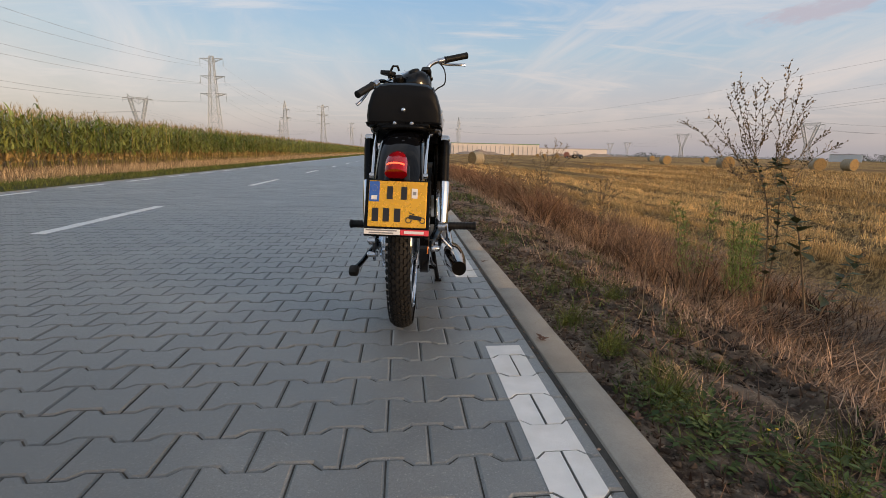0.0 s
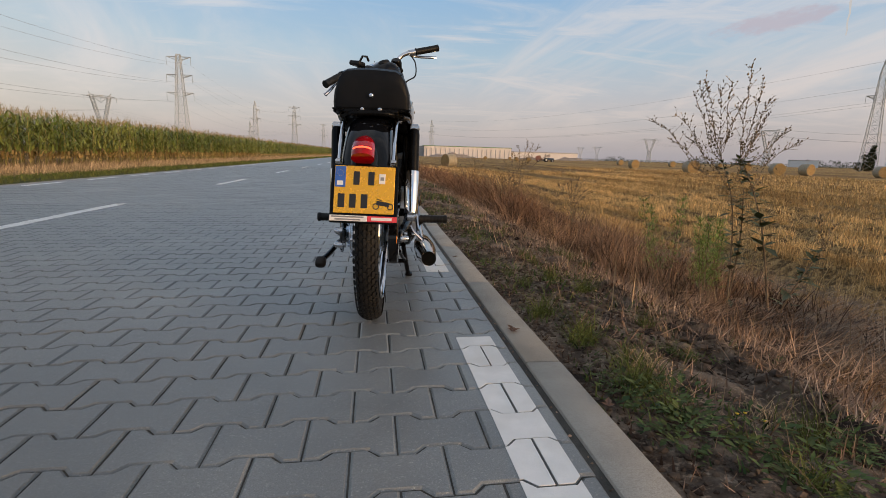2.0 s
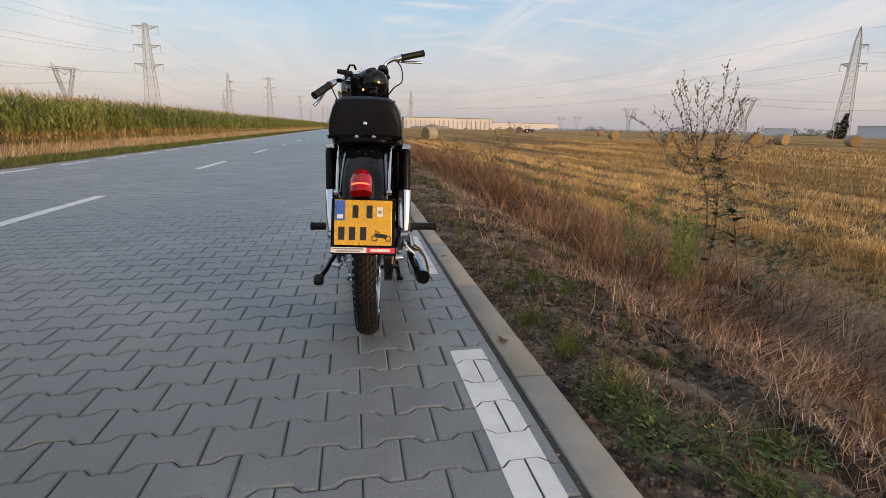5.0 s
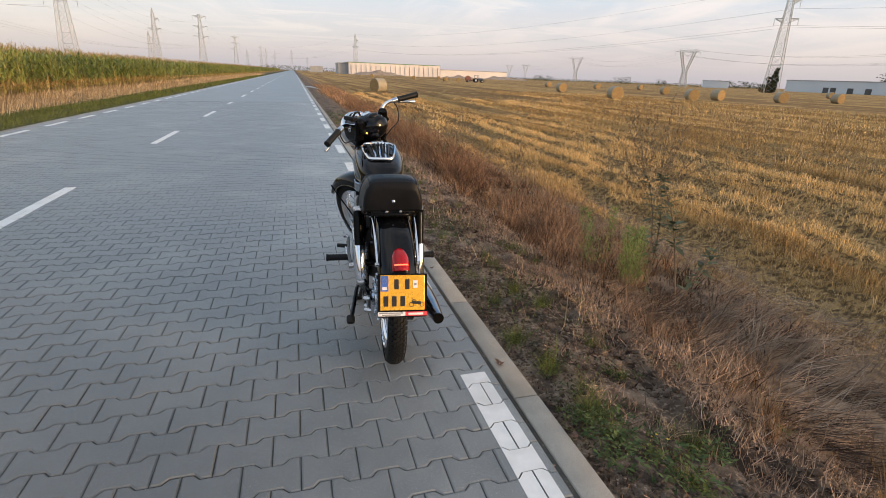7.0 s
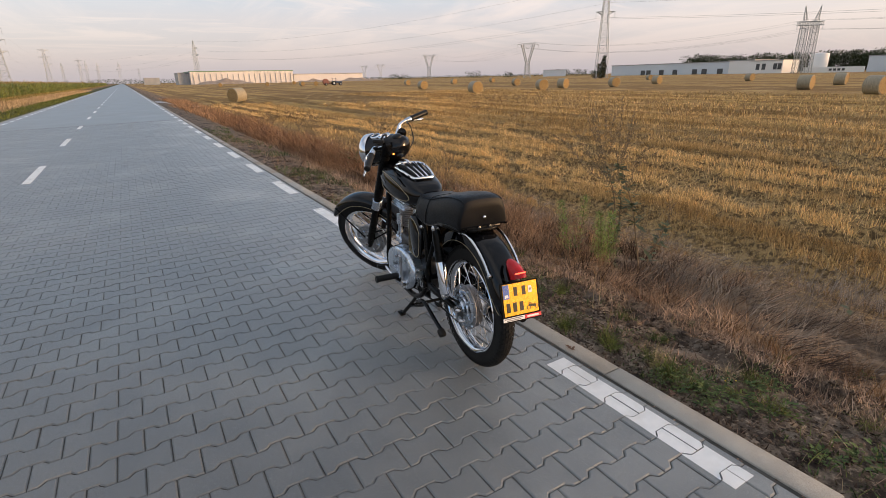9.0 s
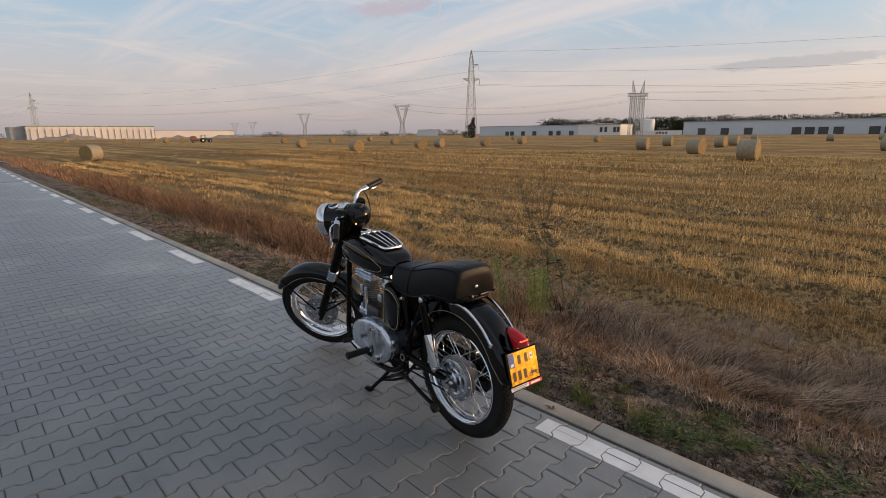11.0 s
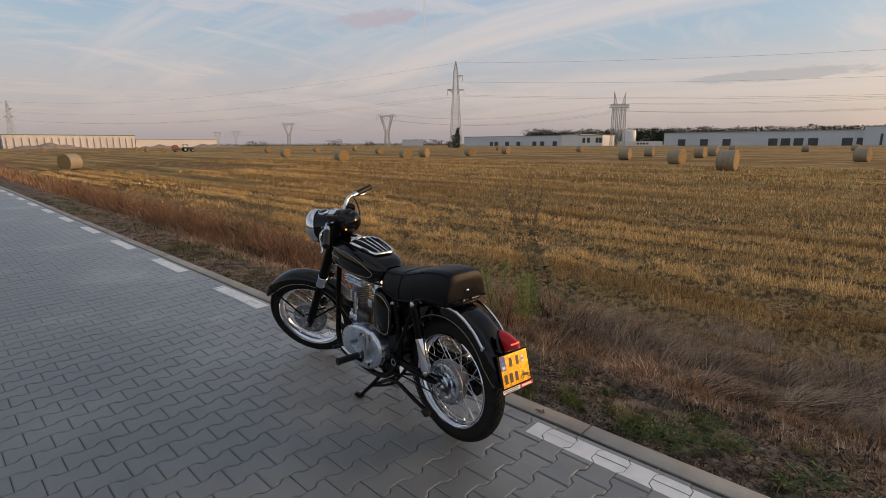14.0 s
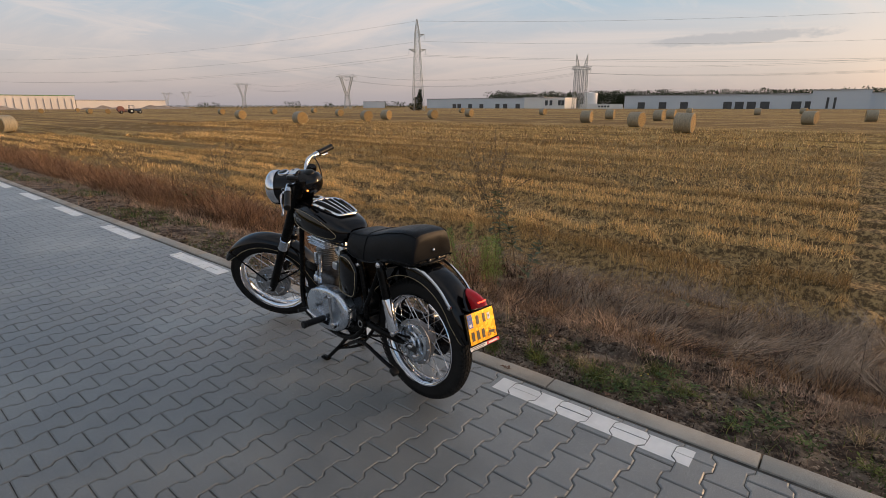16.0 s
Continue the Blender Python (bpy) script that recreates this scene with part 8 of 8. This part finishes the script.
def shrub(at, h, w, seed, label):
    s = empty("shrub", pose(*at), label, "shrub", "shrubs under the tower")
    bm = bmesh.new()
    for k in range(5):
        a = k * 1.3 + seed
        add_tube(bm, curve_points([(0, 0, 0), (0.3 * w * math.sin(a), 0.3 * w * math.cos(a), h * 0.4), (0.45 * w * math.sin(a), 0.45 * w * math.cos(a), h * 0.85)], 4), [0.12] * 5 + [0.06] * 4, 5)
    part("trunk", bm, BRANCH, s)
    hp = Heap()
    for k in range(9):
        a = k * 2.4 + seed
        foliage(hp, (0.33 * w * math.sin(a), 0.33 * w * math.cos(a), h * (0.15 + 0.085 * k)), (w * 0.30, w * 0.30, h * 0.13), 90, h * 0.085)
    ob = fast_mesh("crown", np.concatenate(hp.v), np.concatenate(hp.q), TREELEAF)
    ob.parent = s
    return s


bx, by, _ = LINE_B[1]
shrub((bx, by, -0.6), 6.4, 3.6, 1, "dark green shrub grown up inside the tower's legs")
shrub((bx - 1.6, by + 1.2, -0.6), 3.6, 4.6, 2, "dark green shrub beside the tower's foot")
shrub((bx + 0.4, by - 0.5, -0.6), 9.0, 1.5, 3, "slender dark green shrub climbing the tower")


# ---------------------------------------------------------------- road markings and paving blocks
PITCH_X, PITCH_Y, ROW_A = 0.2008, 0.140, 1.975
OUTLINE = [(-0.0984, -0.0812), (-0.0636, -0.0812), (-0.0405, -0.0570), (0.0405, -0.0570), (0.0636, -0.0812), (0.0984, -0.0812),
           (0.0984, 0.0812), (0.0636, 0.0812), (0.0405, 0.0570), (-0.0405, 0.0570), (-0.0636, 0.0812), (-0.0984, 0.0812)]


def clip_poly(poly, axis_no, limit, keep_less):
    out = []
    for p, q in zip(poly, poly[1:] + poly[:1]):
        a = (p[axis_no] <= limit) == keep_less
        b = (q[axis_no] <= limit) == keep_less
        if a:
            out.append(p)
        if a != b:
            t = (limit - p[axis_no]) / (q[axis_no] - p[axis_no])
            out.append((p[0] + t * (q[0] - p[0]), p[1] + t * (q[1] - p[1])))
    clean = []
    for p in out:
        if not clean or abs(p[0] - clean[-1][0]) + abs(p[1] - clean[-1][1]) > 1e-6:
            clean.append(p)
    if len(clean) > 1 and abs(clean[0][0] - clean[-1][0]) + abs(clean[0][1] - clean[-1][1]) < 1e-6:
        clean.pop()
    return clean


def inset(poly, d):
    """Moves each side of a counter-clockwise outline inward by d."""
    n, out = len(poly), []
    for i in range(n):
        (x0, y0), (x1, y1), (x2, y2) = poly[i - 1], poly[i], poly[(i + 1) % n]
        a, b = math.hypot(x1 - x0, y1 - y0), math.hypot(x2 - x1, y2 - y1)
        n1, n2 = (-(y1 - y0) / a, (x1 - x0) / a), (-(y2 - y1) / b, (x2 - x1) / b)
        k = d / max(0.3, 1 + n1[0] * n2[0] + n1[1] * n2[1])
        out.append((x1 + (n1[0] + n2[0]) * k, y1 + (n1[1] + n2[1]) * k))
    return out


def slab(poly, base, z_top, depth, verts, faces, chamfer=0.0056, plain=False):
    """A chamfered block with that outline, added to lists."""
    n, s = len(poly), len(verts)
    if plain:
        verts += [(x, y, z_top + base(x)) for x, y in inset(poly, chamfer * 0.8)] + [(x, y, z_top + base(x) - depth * 0.4) for x, y in poly]
        faces.append(tuple(range(s, s + n)))
        faces += [(s + n + i, s + n + (i + 1) % n, s + (i + 1) % n, s + i) for i in range(n)]
        return
    top = inset(poly, chamfer)
    verts += [(x, y, z_top + base(x)) for x, y in top] + [(x, y, z_top + base(x) - chamfer * 0.8) for x, y in poly] + [(x, y, z_top + base(x) - depth) for x, y in poly]
    faces.append(tuple(range(s, s + n)))
    for k in (0, n):
        faces += [(s + k + n + i, s + k + n + (i + 1) % n, s + k + (i + 1) % n, s + k + i) for i in range(n)]


def blocks():
    rows = range(int((-2.6 - ROW_A) / PITCH_Y), int((FAR_Y - ROW_A) / PITCH_Y))
    for r in rows:
        y = ROW_A + r * PITCH_Y
        off = 0.0674 if r % 2 == 0 else -0.0330
        k0 = math.ceil((ROAD_L - 0.09 - off) / PITCH_X)
        k1 = math.floor((KERB_IN + 0.05 - off) / PITCH_X)
        for k in range(k0, k1 + 1):
            yield r, k, off + k * PITCH_X, y


rng = random.Random(5)
near_blocks, verts, faces = [], [], []
paint_dash = {}


def dashes():
    for k in range(0, 12):
        yield ("edge", k, 0.0, 0.122, 1.0 + 2 * k, 2.0 + 2 * k)
    yield ("edge", -1, 0.0, 0.122, -1.0, 0.0)
    for k in range(-1, 4):
        yield ("centre", k, -3.31, -3.19, 4.62 + 5.94 * k, 6.76 + 5.94 * k)
    for k in range(0, 12):
        yield ("line", k, -6.29, -6.17, 2 * k - 0.1, 2 * k + 1.05)


DASH = list(dashes())
for r, k, x, y in blocks():
    whole = True
    close = 1.012 + 0.006 * sst(5.5, 9.0, y) if y > 5.5 else 1.0 + 0.012 * sst(4.0, 5.5, y)
    poly = [(x + u * close, y + v) for u, v in OUTLINE]
    edge = KERB_IN - 0.013
    if x - 0.0978 > edge - 0.035:
        continue
    if edge - 0.035 < x + 0.0978 <= edge:
        poly, whole = [(edge if px > x + 0.09 else px, py) for px, py in poly], False
    if x + 0.0978 > edge:
        poly, whole = clip_poly(poly, 0, edge, True), False
    if x - 0.0978 < ROAD_L + 0.004:
        poly, whole = clip_poly(poly, 0, ROAD_L + 0.004, False), False
    if len(poly) < 4:
        continue
    jit = rng.uniform(-0.0014, 0.0014)
    if -2.62 < x < 0.30 and 0.62 < y < 3.62 and len(near_blocks) < 300:
        near_blocks.append((x, y, poly, whole, jit))
    else:
        slab(poly, lambda q: CROSSFALL * q, jit, 0.02, verts, faces, plain=y > 8.0 or x < -4.0)
    for kind, n, x0, x1, y0, y1 in DASH:
        if x + 0.11 < x0 or x - 0.11 > x1 or y + 0.09 < y0 or y - 0.09 > y1:
            continue
        piece = inset(poly, 0.0010)
        wob = 0.0016 * math.sin(y * 37) + 0.001 * math.sin(y * 91)
        for axis_no, limit, less in ((0, x0 + wob, False), (0, x1 + wob, True), (1, y0, False), (1, y1, True)):
            if piece:
                piece = clip_poly(piece, axis_no, limit, less)
        if len(piece) >= 3:
            v, f = paint_dash.setdefault((kind, n), ([], []))
            s = len(v)
            m = len(piece)
            v += [(px, py, CROSSFALL * px + jit + 0.0011) for px, py in piece] + [(px, py, CROSSFALL * px + jit - 0.0006) for px, py in piece]
            f.append(tuple(range(s, s + m)))
            f += [(s + m + i, s + m + (i + 1) % m, s + (i + 1) % m, s + i) for i in range(m)]

for (kind, n), (v, f) in paint_dash.items():
    ob = mesh_object("road_marking", v, f, PAINT)
    tagged(ob, {"edge": "short white painted edge dash on the paving", "centre": "white painted centre dash on the paving", "line": "short white painted dash along the other edge"}[kind],
           "road marking", "painted road dashes", "structure")
strip("road_marking", 0.0, 0.122, 0.003, [(25 + 2 * k, 26 + 2 * k) for k in range(60)], PAINT, "far white edge dashes on the road")
strip("road_marking", -3.31, -3.19, 0.003, [(4.62 + 5.94 * k, 6.76 + 5.94 * k) for k in range(4, 40)], PAINT, "far white centre dashes on the road")
strip("road_marking", -6.29, -6.17, 0.003, [(23.9 + 2 * k, 25.05 + 2 * k) for k in range(60)], PAINT, "far white dashes along the other edge")

rest = mesh_object("paving_blocks", verts, faces, PAVER)
rest.parent = bed
tagged(rest, "interlocking grey concrete paving blocks", kind="stuff")
sv, sf = [], []
slab(OUTLINE, lambda q: CROSSFALL * q, 0.0, 0.02, sv, sf)
whole_me = None
for x, y, poly, whole, jit in near_blocks:
    if whole:
        if whole_me is None:
            ob = mesh_object("paving_block", sv, sf, PAVER)
            whole_me = ob.data
        else:
            ob = new("paving_block", whole_me)
        ob.location = (x, y, CROSSFALL * x + jit)
    else:
        v, f = [], []
        slab([(px - x, py - y) for px, py in poly], lambda q: CROSSFALL * q, 0.0, 0.02, v, f)
        ob = mesh_object("paving_block", v, f, PAVER)
        ob.location = (x, y, CROSSFALL * x + jit)
    ob.parent = bed
